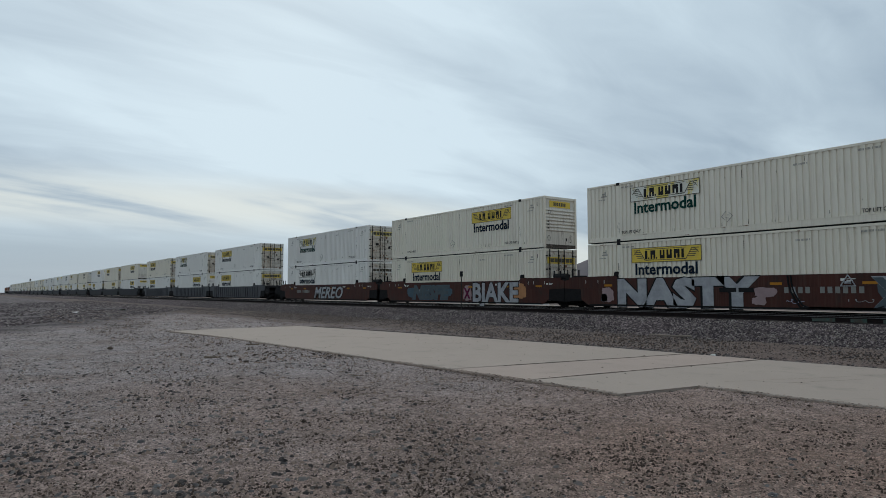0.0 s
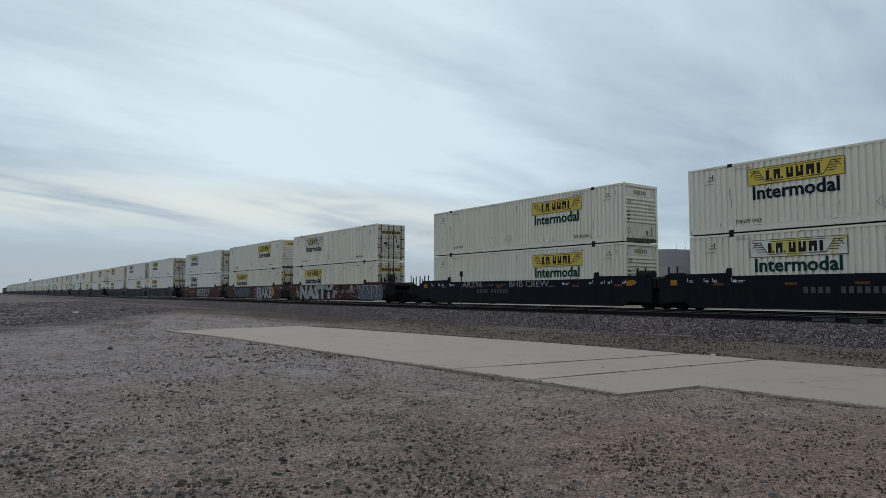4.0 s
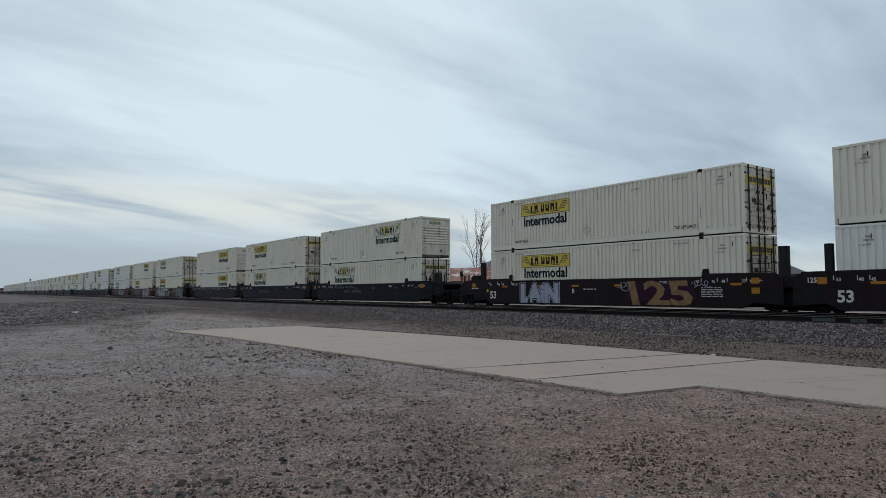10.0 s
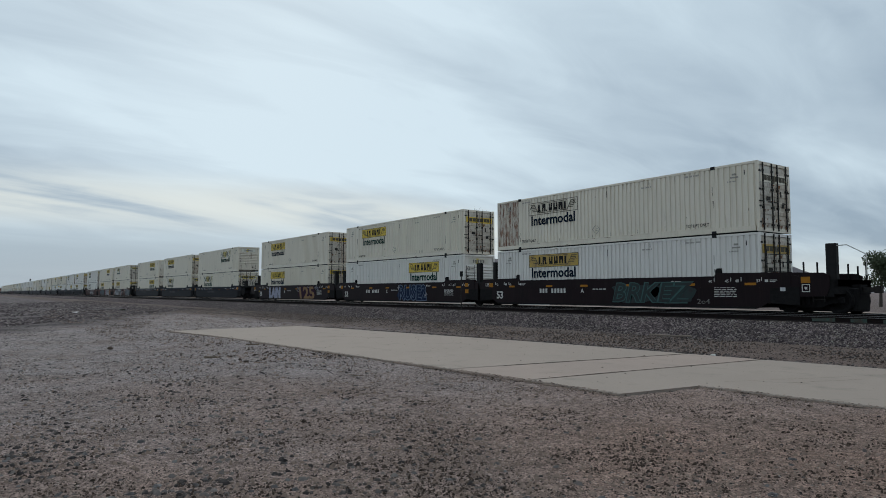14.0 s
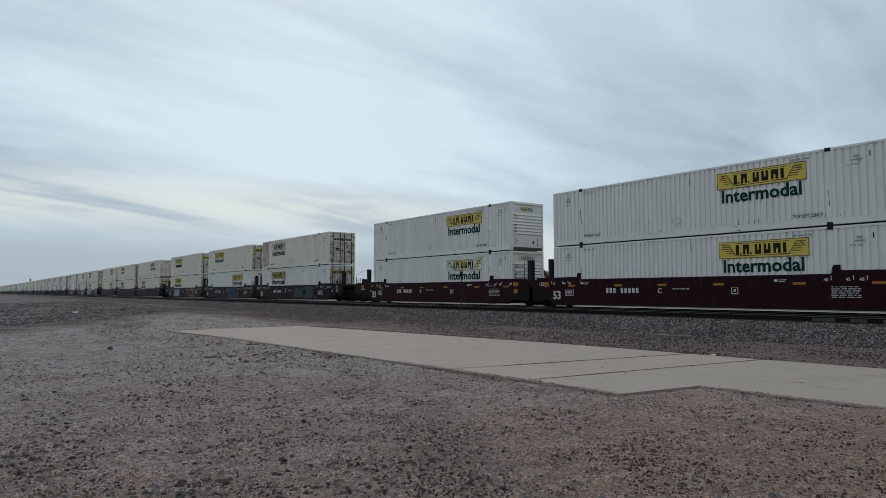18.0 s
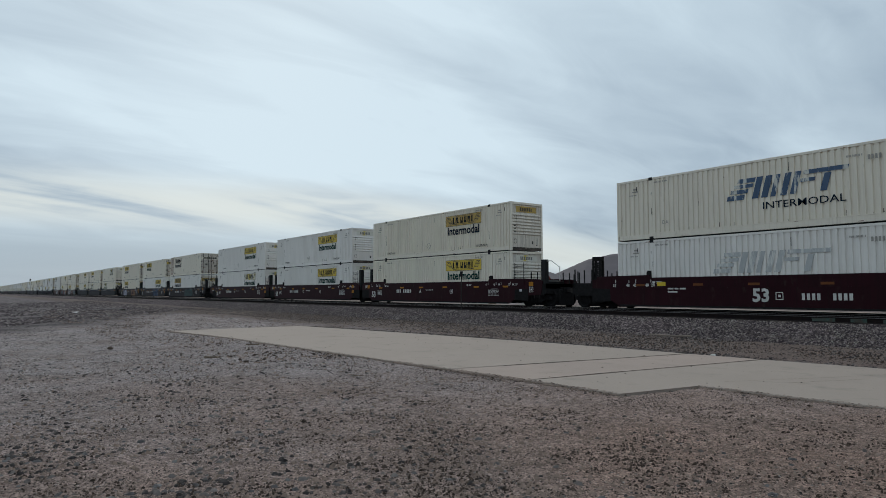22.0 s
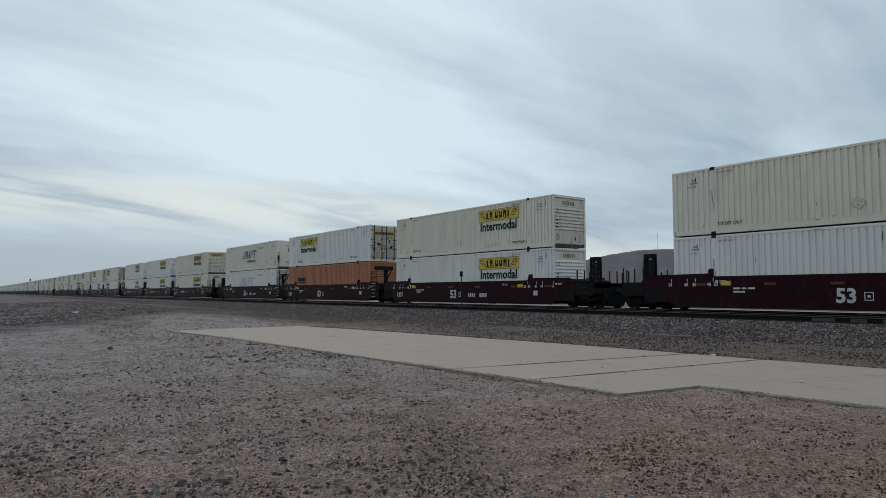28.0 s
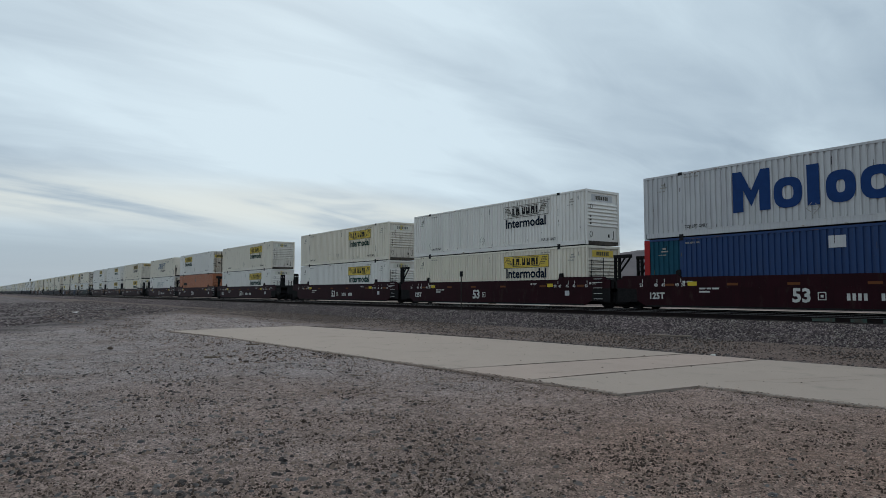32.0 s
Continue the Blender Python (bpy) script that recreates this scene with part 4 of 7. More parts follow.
def well_car(x, style, j, spin, codes=None):
    body, label = STYLES[style]
    car = thing("well_car", pose(x, TRACK_Y, RAIL_Z), label + ", under stacked containers", "rail car", "well cars of the train")
    P = lambda name, key, build, mt=body, label="", at=None: part(name, kept(key, build, mt), mt, car, label, at)
    for s in (-1.40, 1.40):
        P("side_wall", ("side_wall", s), lambda: g_side(s))
        P("top_chord", ("top_chord", s), lambda: g_chord(s), CHORDBLUE if style == "navy" else body)
        P("bottom_flange", ("bottom_flange", s), lambda: g_flange(s), GRIME)
    P("well_floor", "well_floor", lambda: Geo().box(-7.7, 7.7, -1.33, 1.33, 0.16, 0.33), GRIME)
    for e in (-1, 1):
        k = pose(0, 0, 0, 0, 0, 0 if e > 0 else 180)
        P("end_bulkhead", "end_bulkhead", lambda: Geo().box(8.2, 8.28, -1.33, 1.33, 0.4, 1.5), body, "", k)
        P("end_deck", "end_deck", lambda: Geo().box(8.28, 9.8, -1.32, 1.32, 0.98, 1.36), GRIME, "", k)
        # end plates in black: grime, and the shade over the truck put into the colour
        for yy in (-1.37, 1.37):
            P("end_skirt", ("end_skirt", yy), lambda: Geo().prism([(8.45, 0.36), (9.62, 0.30), (9.62, 1.0), (8.5, 0.95)], yy - 0.03, yy + 0.03), GRIME, "grimy end plate, black also for the shade at the truck", k)
        P("cross_ridge", "cross_ridge", lambda: Geo().prism([(9.26, 0.95), (9.66, 0.98), (9.66, 1.4), (9.26, 1.52)], -1.3, 1.3), GRIME, "", k)
        for yy in (-1.30, 1.30):
            for xx in (6.25, -6.25):
                if e > 0:
                    P("guide_tab", ("guide_tab", xx, yy), lambda: Geo().prism([(xx - 0.12, 1.46), (xx + 0.12, 1.46), (xx + 0.12, 1.8), (xx - 0.06, 1.8), (xx - 0.12, 1.7)], yy - 0.06, yy + 0.06), GRIME, "dark guide tab")
    outer = ([-1] if j == 0 else []) + ([1] if j == 2 else [])
    for e in (-1, 1):
        k = pose(0, 0, 0, 0, 0, 0 if e > 0 else 180)
        out = e in outer
        if out:
            # the sill's dark side skirts also stand in for the darkness around the outer truck
            P("draft_sill", "draft_sill", lambda: Geo().box(9.66, 11.3, -0.3, 0.3, 0.72, 1.08).box(9.35, 11.0, -1.38, 1.38, 1.0, 1.26).box(10.85, 11.0, -1.38, 1.38, 0.72, 1.26).box(9.64, 10.85, -1.38, -1.30, 0.62, 1.0).box(9.64, 10.85, 1.30, 1.38, 0.62, 1.0), GRIME, "", k)
            P("coupler", "coupler", lambda: Geo().box(11.3, 11.75, -0.09, 0.09, 0.80, 0.98).prism([(11.7, 0.76), (11.9, 0.76), (11.92, 1.02), (11.7, 1.02)], -0.16, 0.12), STEEL, "", k)
            P("ladder", "ladder", lambda: g_ladder(10.1, -1.38, 0.45, 1.2), STEEL, "dark grab irons", k)
            for xx, hh in ((9.75, 0.75), (10.25, 0.72), (10.6, 0.62), (10.9, 0.78)):
                for yy in (-1.28, 1.28):
                    P("stanchion", ("stanchion", xx, yy), lambda: Geo().rod((xx, yy, 1.2), (xx, yy, 1.2 + hh), 0.035), BLACK, "dark stanchion", k)
            if style in ("oxide", "maroon"):
                for yy in (-1.37, 1.37):
                    P("end_side", ("end_side", yy), lambda: Geo().prism([(9.63, 0.62), (10.6, 0.66), (10.72, 1.0), (10.72, 1.42), (10.5, 1.52), (9.31, 1.555), (9.31, 1.455), (9.63, 1.41)], yy - 0.03, yy + 0.03), body, "", k)
                if e < 0:
                    P("brake_box", "brake_box", lambda: Geo().box(9.25, 9.95, 0.9, 1.3, 1.5, 1.84, 0.03), GRIME, "dark box beside the column", k)
            if style in ("navy", "brown"):
                P("brake_wheel", "brake_wheel", g_brake_wheel, STEEL, "brake hand wheel", k)
        if style in ("oxide", "maroon"):
            cx, cw = {(True, 1): (10.75, 0.18), (True, -1): (8.9, 0.14), (False, 1): (9.6, 0.18), (False, -1): (8.34, 0.13)}[out, e]
            for yy in (-1.2 * e,):
                P("end_column", ("end_column", yy, cx), lambda: Geo().box(cx - cw, cx + cw, yy - 0.14, yy + 0.14, 1.2, 2.60, 0.03), BLACK, "dark tall end column", k)
            if out:
                P("handrail", ("handrail", cx), lambda: g_handrail(cx, 11.0 if e < 0 else 11.9, -1.22 * e), STENCIL, "bent pale handrail", k)
            if e > 0:
                P("end_ladder", "end_ladder", lambda: g_ladder(8.35, -1.3, 1.5, 2.5, 0.8), BLACK, "", k)
        elif style == "lattice":
            if out:
                lattice_column(car, 10.9 if e > 0 else -9.45, -1.15, 1.08, GRIME)
            for yy in (1.2, -0.55):
                if e < 0 and not out:
                    P("end_gallows", ("end_gallows", yy), lambda: g_gallows(yy), GRIME, "dark bracketed end frame", k)
            if e > 0 and not out:
                for zz in (0.45, 0.72, 1.0, 1.27, 1.45):
                    P("grab_iron", ("grab_iron", zz), lambda: Geo().box(8.62, 9.14, -1.45, -1.41, zz, zz + 0.03), STENCIL, "pale grab iron", k)
                P("end_ladder", "end_ladder", lambda: g_ladder(8.35, -1.3, 1.5, 2.5, 0.8), BLACK, "", k)
        else:
            if spin and e > 0 and not out:
                P("air_tank", "air_tank", lambda: Geo().rod((8.55, -0.95, 1.62), (9.45, -0.95, 1.62), 0.19, sides=12).box(8.7, 9.3, -1.05, -0.85, 1.34, 1.48), BLACK, "dark air tank on the end deck", k)
            elif spin and not out:
                P("valve_box", "valve_box", lambda: Geo().box(8.6, 9.25, 0.75, 1.15, 1.36, 1.66, 0.04).rod((8.4, 0.95, 1.5), (8.62, 0.95, 1.5), 0.06), BLACK, "dark valve box on the end deck", k)
            for xx in (8.75, 9.2):
                for yy in (-1.25 * e,):
                    P("stanchion", ("low_stanchion", xx, yy), lambda: Geo().rod((xx, yy, 1.4), (xx, yy, 1.95), 0.04), BLACK, "dark stanchion", k)
    truck(car, 9.83, spin)
    if j == 0:
        truck(car, -9.83, spin)
    mark = lambda name, geo, mt, u, z, label="": part(name, geo, mt, car, label, Matrix.Translation((u, -1.417 if z >= 0.99 else -1.406, z)))
    if style == "ribbed":
        for i in range(21):
            P("side_rib", "side_rib", lambda: Geo().box(-0.06, 0.06, -1.47, -1.40, 0.2, 1.42), body, "", Matrix.Translation((-7.5 + 0.75 * i, 0, 0)))
    if spin:
        for u in (-6.92, -3.9, -1.4, 1.4, 4.72, 7.46):
            mark("reflector", kept("reflector", lambda: Geo().box(0, 0.48, -0.004, 0, 0, 0.1), DULLREFLECT if style in ("lattice", "navy") else REFLECT), REFLECT, u, 1.08, "amber reflector strip")
        for u in (-8.15, -7.35, -6.95, -6.1, 6.1, 6.85, 7.3, 8.15):
            mark("size_tick", kept("size_tick", lambda: Geo().box(0, 0.03, -0.004, 0, 0, 0.16), STENCIL), STENCIL, u, 1.24, "white position tick")
        for u in (-6.0, 4.0, 8.3):
            mark("small_marking", kept("small_marking_block", lambda: Geo().box(0, 0.14, -0.004, 0, 0.0, 0.1).box(0.2, 0.5, -0.004, 0, 0.06, 0.09).box(0.2, 0.42, -0.004, 0, 0.0, 0.03), STENCIL), STENCIL, u, 1.2, "small white stencil bars")
        if style in ("oxide", "maroon", "navy"):
            mark("plate", kept("yellow_plate", lambda: Geo().box(0, 0.34, -0.006, 0, 0, 0.24), REFLECT), REFLECT, 9.7 if j == 2 and style != "navy" else 8.35, 1.14, "orange end plate")
        if style in ("oxide", "maroon", "navy"):
            for u, n in ((7.95, "53"), (7.05, "48"), (6.6, "45"), (5.85, "40"), (-8.05, "53"), (-7.3, "48"), (-6.9, "45"), (-6.05, "40")):
                mark("stencil", lettering(n, 0.17, STENCIL, 0.002), STENCIL, u, 1.2, "small white size number")
        if style in ("oxide", "maroon"):
            mark("plate", kept("yellow_plate", lambda: Geo().box(0, 0.34, -0.006, 0, 0, 0.24), REFLECT), REFLECT, -9.75 if j == 0 else -8.7, 1.1, "orange end plate")
            if j == 0:
                for u, w in ((-9.8, 0.26), (-9.45, 0.3)):
                    mark("decal", kept(("white_decal_strip", w), lambda: Geo().box(0, w, -0.005, 0, 0, 0.07), GREYP), GREYP, u, 1.0, "small white decal")
                mark("decal", kept("tiny_yellow_decal", lambda: Geo().box(0, 0.14, -0.005, 0, 0, 0.16), SIGNYELLOW), SIGNYELLOW, -8.35, 0.82, "small yellow decal")
            mark("stencil", lettering("53", 0.60, STENCIL, 0.018), STENCIL, -8.05, 0.44, "white painted size number")
            mark("number_bar", kept("number_bar", lambda: ticks("000 00000", 0.225, 0.27), STENCIL), STENCIL, -4.4, 0.76, "white number bars")
            mark("stencil", lettering("BCA"[j], 0.32, STENCIL, 0.006), STENCIL, -1.4, 0.76, "white letter")
            if style == "maroon":
                mark("notice", kept("framed_notice", g_notice, STENCIL), STENCIL, -7.15, 0.62, "white outlined notice")
            mark("load_marking", kept("load_marking", lambda: ticks("0000 00 00000 000", 0.05, 0.065), STENCIL), STENCIL, -0.6, 0.92, "small white stencil bars")
            mark("inspection_box", kept("inspection_box", g_small_frame, STENCIL), STENCIL, 2.2, 0.72, "white outlined box")
            mark("data_block", kept("data_block", g_data_block, STENCIL), STENCIL, 6.1, 0.55, "block of small white bars")
            if j != 2:
                mark("plate", kept("yellow_plate", lambda: Geo().box(0, 0.34, -0.006, 0, 0, 0.24), REFLECT), REFLECT, 8.35, 0.74, "orange plate")
            if j == 2:
                mark("notice", kept("notice", g_small_frame, STENCIL), STENCIL, 9.72, 0.80, "white outlined notice")
                for u, z in ((8.9, 0.84),):
                    mark("decal", kept("small_pale_decal", lambda: Geo().box(0, 0.2, -0.005, 0, 0, 0.14), GREYP), GREYP, u, z, "small pale decal")
            if j != 0:
                mark("stencil", lettering("125 T", 0.26, STENCIL, 0.006), STENCIL, -9.1, 1.16, "white load class")
        if style == "lattice":
            mark("stencil", lettering("53", 0.72, STENCIL, 0.024), STENCIL, -1.25, 0.43, "white painted size number")
            mark("inspection_box", kept("inspection_box", g_small_frame, STENCIL), STENCIL, -0.3, 0.5, "white outlined box")
            if j != 1:
                mark("number_bar", kept("long_number_bar", lambda: ticks("0000  0000", 0.185, 0.25), STENCIL), STENCIL, 0.7, 0.50, "white number bars")
            if j != 0:
                mark("stencil", lettering("125T", 0.40, STENCIL, 0.014), STENCIL, -7.8, 0.5, "white load class")
            mark("load_marking", kept("load_marking_two", lambda: bars((0.3, 0.2, 0.3), 0.06, 0.07).box(0, 0.5, -0.002, 0.002, -0.14, -0.07), STENCIL), STENCIL, -5.2, 0.92, "small white stencil bars")
            for u, n in ((8.0, "53"), (7.15, "48"), (6.7, "45"), (6.15, "40"), (5.8, "20"), (-8.3, "53"), (-7.5, "48"), (-7.1, "45"), (-6.4, "40"), (-6.08, "20")):
                mark("stencil", lettering(n, 0.2, STENCIL, 0.004), STENCIL, u, 1.06, "small white size number")
            mark("decal", kept("yellow_decal", lambda: Geo().box(0, 0.45, -0.005, 0, 0, 0.18), SIGNYELLOW), SIGNYELLOW, 5.3, 1.08, "yellow decal")
            mark("decal", kept("yellow_decal", lambda: Geo().box(0, 0.45, -0.005, 0, 0, 0.18), SIGNYELLOW), SIGNYELLOW, -5.75, 1.08, "yellow decal")
            mark("decal", kept("pale_decal", lambda: Geo().box(0, 0.32, -0.006, 0, 0, 0.26), GREYP), GREYP, 6.6, 0.62, "pale square decal")
        if style in ("brown", "navy"):
            mark("number_bar", kept("slanted_number_bar", lambda: ticks("0000 000000", 0.265, 0.25), GREYINK if style == "brown" else DIMINK), STENCIL, -3.2 if style == "navy" else (1.95 if j == 2 else -5.5), 0.76, "number bars")
            if style == "navy":
                for u in (-9.0, 8.2):
                    mark("plate", kept("yellow_plate", lambda: Geo().box(0, 0.34, -0.006, 0, 0, 0.24), REFLECT), REFLECT, u, 1.1, "orange end plate")
    return rides(car)


def g_ladder(x, y, z0, z1, w=0.42):
    g = Geo()
    for dx in (0, w):
        g.box(x + dx - 0.012, x + dx + 0.012, y - 0.012, y + 0.012, z0, z1)
    n = max(3, round((z1 - z0) / 0.3))
    for i in range(n):
        z = z0 + (i + 0.3) * (z1 - z0) / n
        g.box(x, x + w, y - 0.014, y + 0.014, z, z + 0.025)
    return g


def g_handrail(x0, x1, yy):
    g = Geo()
    for _ in (0,):
        p = [(x0, yy, 2.5), (x0 + 0.45 * (x1 - x0), yy, 2.52), (x1, yy, 2.15), (x1, yy, 1.4)]
        for a, b in zip(p, p[1:]):
            g.rod(a, b, 0.02)
    return g


def g_gallows(yy):
    """A double post with rungs, a deep arm and a doubled slanting brace."""
    g = Geo()
    for x in (9.60, 9.84):
        g.box(x, x + 0.08, yy - 0.08, yy + 0.08, 1.3, 2.46)
    for z in (1.55, 1.8, 2.05, 2.28):
        g.box(9.68, 9.84, yy - 0.06, yy + 0.06, z, z + 0.06)
    g.box(8.92, 9.94, yy - 0.09, yy + 0.09, 2.46, 2.62, 0.015)
    g.rod((9.66, yy - 0.05, 1.75), (9.02, yy - 0.05, 2.46), 0.045, sides=4)
    g.rod((9.66, yy + 0.05, 1.98), (9.26, yy + 0.05, 2.46), 0.04, sides=4)
    return g


def g_brake_wheel():
    g, n, c = Geo(), 14, Vector((9.4, -1.05, 2.0))
    pts = [c + Vector((0.3 * math.cos(2 * math.pi * i / n), 0, 0.3 * math.sin(2 * math.pi * i / n))) for i in range(n)]
    for i in range(n):
        g.rod(pts[i], pts[(i + 1) % n], 0.022)
        if i % 3 == 0:
            g.rod(c, pts[i], 0.016)
    g.rod(c, (9.4, -0.75, 1.9), 0.12, sides=8)
    g.box(9.2, 9.6, -0.85, -0.55, 1.36, 2.15)
    return g


def g_small_frame():
    return Geo().box(0, 0.3, -0.004, 0, 0, 0.03).box(0, 0.3, -0.004, 0, 0.27, 0.3).box(0, 0.03, -0.004, 0, 0.03, 0.27).box(0.27, 0.3, -0.004, 0, 0.03, 0.27).box(0.1, 0.2, -0.004, 0, 0.1, 0.2)


def g_notice():
    g = Geo()
    for z in (0.0, 0.28):
        g.box(0, 0.6, -0.004, 0, z, z + 0.025)
    for x in (0.0, 0.575):
        g.box(x, x + 0.025, -0.004, 0, 0.025, 0.28)
    for z, w in ((0.07, 0.44), (0.13, 0.38), (0.19, 0.42)):
        g.box(0.08, 0.08 + w, -0.004, 0, z, z + 0.035)
    return g


def g_data_block():
    g, rnd = Geo(), random.Random(3)
    for k in range(7):
        z = 0.5 - 0.075 * k
        x = 0.0
        while x < 0.95:
            w = rnd.uniform(0.08, 0.3)
            g.box(x, min(x + w, 1.0), -0.004, 0, z, z + 0.03)
            x += w + 0.05
    return g


# ---- graffiti on the car sides ----
def spray(car, text, u, z, size, width, fill, edge, bold=0.05, shear=0.0, label="", halo=None):
    if halo:
        part("graffiti_halo", lettering(text, size, halo, bold + 0.085, 0.003, shear, width + 0.2), halo, car, "thin pale spray edge", Matrix.Translation((u - 0.1, -1.417, z - 0.02)))
    k = Matrix.Translation((u, -1.424, z))
    part("graffiti_outline", lettering(text, size, edge, bold + 0.045, 0.004, shear, width + 0.09), edge, car, "dark spray outline", Matrix.Translation((u - 0.045, -1.420, z)))
    part("graffiti", lettering(text, size, fill, bold, 0.004, shear, width), fill, car, label, k)


def scribble(car, u, z, w, h, mt, seed, r=0.022, n=26):
    """A thin sprayed scrawl of loops."""
    rnd, g = random.Random(seed), Geo()
    p, lift, m = None, 0, n * 4
    for i in range(m):
        a = i * 0.62 + 0.8 * math.sin(i * 0.17 + seed)
        k = 0.3 + 0.2 * math.sin(i * 0.23 + seed * 2)
        q = Vector((u + w * i / m + k * h * math.cos(a), -1.426, z + h * (0.5 + k * 1.0 * math.sin(a))))
        lift = lift - 1 if lift else (4 if rnd.random() < 0.07 else 0)
        if p and not lift:
            g.rod(p, q, r, sides=4)
        p = q
    tagged(part("graffiti", g, mt, car, "thin sprayed scrawl"), kind="stuff")


def blob(car, u, z, w, h, mt, seed, label=""):
    rnd, pts, n = random.Random(seed), [], 34
    for i in range(n):
        a = 2 * math.pi * i / n
        k = 0.95 + 0.07 * math.sin(3 * a + seed) + 0.05 * math.sin(7 * a + seed * 2) + rnd.uniform(-0.05, 0.05)
        c, d = math.cos(a), math.sin(a)          # blunt ends
        pts.append((u + w / 2 * k * math.copysign(abs(c) ** 0.6, c), z + h / 2 * k * math.copysign(abs(d) ** 0.6, d)))
    part("graffiti", Geo().prism([(x, min(max(zz, 0.22), 1.34)) for x, zz in pts], -1.416, -1.413), mt, car, label)


def arc(car, u, z, r, a0, a1, mt, width=0.03):
    g, n = Geo(), 14
    p = None
    for i in range(n + 1):
        a = radians(a0 + (a1 - a0) * i / n)
        q = Vector((u + r * math.cos(a), -1.430, min(max(z + r * math.sin(a), 0.22), 1.44)))
        if p:
            g.rod(p, q, width, sides=4)
        p = q
    part("graffiti", g, mt, car, "sprayed arc")


# ---- the train itself: cars from the front, then units ----
# each unit: upper paint, upper logo, upper nose to the rear, lower paint, lower logo, lower nose to the rear
D, R = False, True
UNITS = {
    0: ("brown", (-62.0, -42.3, -23.03), [("white", "faded", D, "white", "white", D), ("cream", "yellow", R, "cream", "yellow", D), ("cream", "faded", D, "cream", "yellow", D)]),
    1: ("navy", (0.82, 20.48, 40.13), [("cream", "green", R, "cream", "green", R), ("cream", "yellow", D, "cream", "faded", D), ("cream", "faded", R, "cream", "faded", D)]),
    2: ("oxide", (63.94, 83.55, 103.02), [("cream", "yellow", D, "cream", "yellow", D), ("cream", "green", D, "white", "green", R), ("rusty", "white", D, "white", "ochre", D)]),
    3: ("maroon", (127.0, 146.55, 166.25), [("white", "green", R, "white", "faded", R), ("white", "green", R, "white", "green", R), ("cream", "ochre", R, "cream", "green", R)]),
    4: ("lattice", (190.2, 209.65, 229.75), [("swift", None, R, "swift_faded", None, D), ("white", "green", D, "orange", None, R), ("cream", "green", R, "white", "green", R)]),
    5: ("lattice", (253.4, 273.05, 292.75), [("cream", "green", R, "white", "green", R), ("white", "white", R, "cream", "yellow", R), ("grey", None, R, "blue", None, R)]),
    -1: ("ribbed", (-124.9, -105.3, -85.6), [("cream", "yellow", D, "white", "yellow", D), ("white", "faded", D, "white", "yellow", R), ("white", "yellow", D, "white", "yellow", D)]),
}
rnd = random.Random(11)
for c in range(-8, -1):
    UNITS[c] = (("plain", "ribbed", "maroon", "plain", "navy", "plain", "plain")[c + 8], tuple(-62.0 + 63.11 * c + 19.65 * j for j in range(3)),
                [(rnd.choice(("cream", "white")), rnd.choice(("yellow", "white", "yellow")), rnd.random() < 0.5, rnd.choice(("cream", "white")), "yellow", rnd.random() < 0.5) for j in range(3)])
CARS = {}
for c in sorted(UNITS):
    style, xs, loads = UNITS[c]
    for j, (x, ld) in enumerate(zip(xs, loads)):
        xc = x + HL
        CARS[c, j] = well_car(xc, style, j, c >= 0)
        container(xc, RAIL_Z + 0.335, ld[3], ld[4], ld[5], c >= -1)
        container(xc, RAIL_Z + 0.335 + CH + 0.032, ld[0], ld[1], ld[2], c >= -1)

# graffiti
k = CARS[0, 2]
for r in (1.9, 1.78):
    arc(k, 4.0, 1.45, r, 180, 320, GRAF_BLACK, 0.035)
blob(k, 1.2, 0.80, 0.95, 0.42, GRAF_PINK, 7, "dusty pink splash")
blob(k, 0.95, 0.45, 0.6, 0.34, GRAF_PINK, 17, "dusty pink splash")
part("graffiti", Geo().box(-0.75, 0.0, -1.436, -1.43, 0.80, 0.98).box(0.1, 0.75, -1.436, -1.43, 0.80, 0.98), GRAF_BLACK, k, "black bars painted over the letters")
spray(k, "NASTY", -6.1, 0.22, 1.62, 7.1, GRAF_WHITE, GRAF_BLACK, 0.11, label="tall white sprayed word")
blob(k, 7.0, 0.8, 3.6, 1.3, GRAF_SLATE, 6, "slate blue sprayed patch")
spray(k, "XN28", 5.0, 0.24, 1.5, 4.2, GRAF_SLATE, GRAF_WHITE, 0.05, label="slate blue letters with pale outline")
arc(k, 4.0, 1.3, 1.7, 190, 300, GRAF_WHITE, 0.02)
blob(k, -6.75, 0.66, 0.8, 0.75, GRAF_PINK, 21, "pale splash")
blob(k, -6.95, 0.52, 0.4, 0.4, GRAF_DIMBLUE, 22, "dim blue splash")
part("graffiti", Geo().rod((4.0, -1.43, 1.02), (4.25, -1.43, 1.42), 0.022, sides=4).rod((4.25, -1.43, 1.42), (4.5, -1.43, 1.02), 0.022, sides=4).rod((4.5, -1.43, 1.02), (4.0, -1.43, 1.02), 0.022, sides=4).rod((4.15, -1.43, 1.14), (4.35, -1.43, 1.14), 0.05, sides=6), GRAF_WHITE, k, "small white sprayed triangle")
scribble(k, 2.0, 0.36, 0.7, 0.2, GRAF_LILAC, 24, 0.012, 8)
scribble(k, 4.2, 0.40, 0.9, 0.16, GRAF_WHITE, 25, 0.010, 9)
k = CARS[0, 1]
blob(k, -5.2, 0.80, 1.0, 0.7, GRAF_DIMBLUE, 31, "dim blue splash")
blob(k, -0.9, 0.80, 1.2, 0.6, GRAF_DIMBLUE, 32, "dim blue splash")
spray(k, "NESFE", -5.0, 0.38, 1.18, 4.4, GRAF_SLATE, GRAF_DIMBLUE, 0.06, 0.2, label="slate blue sprayed letters")
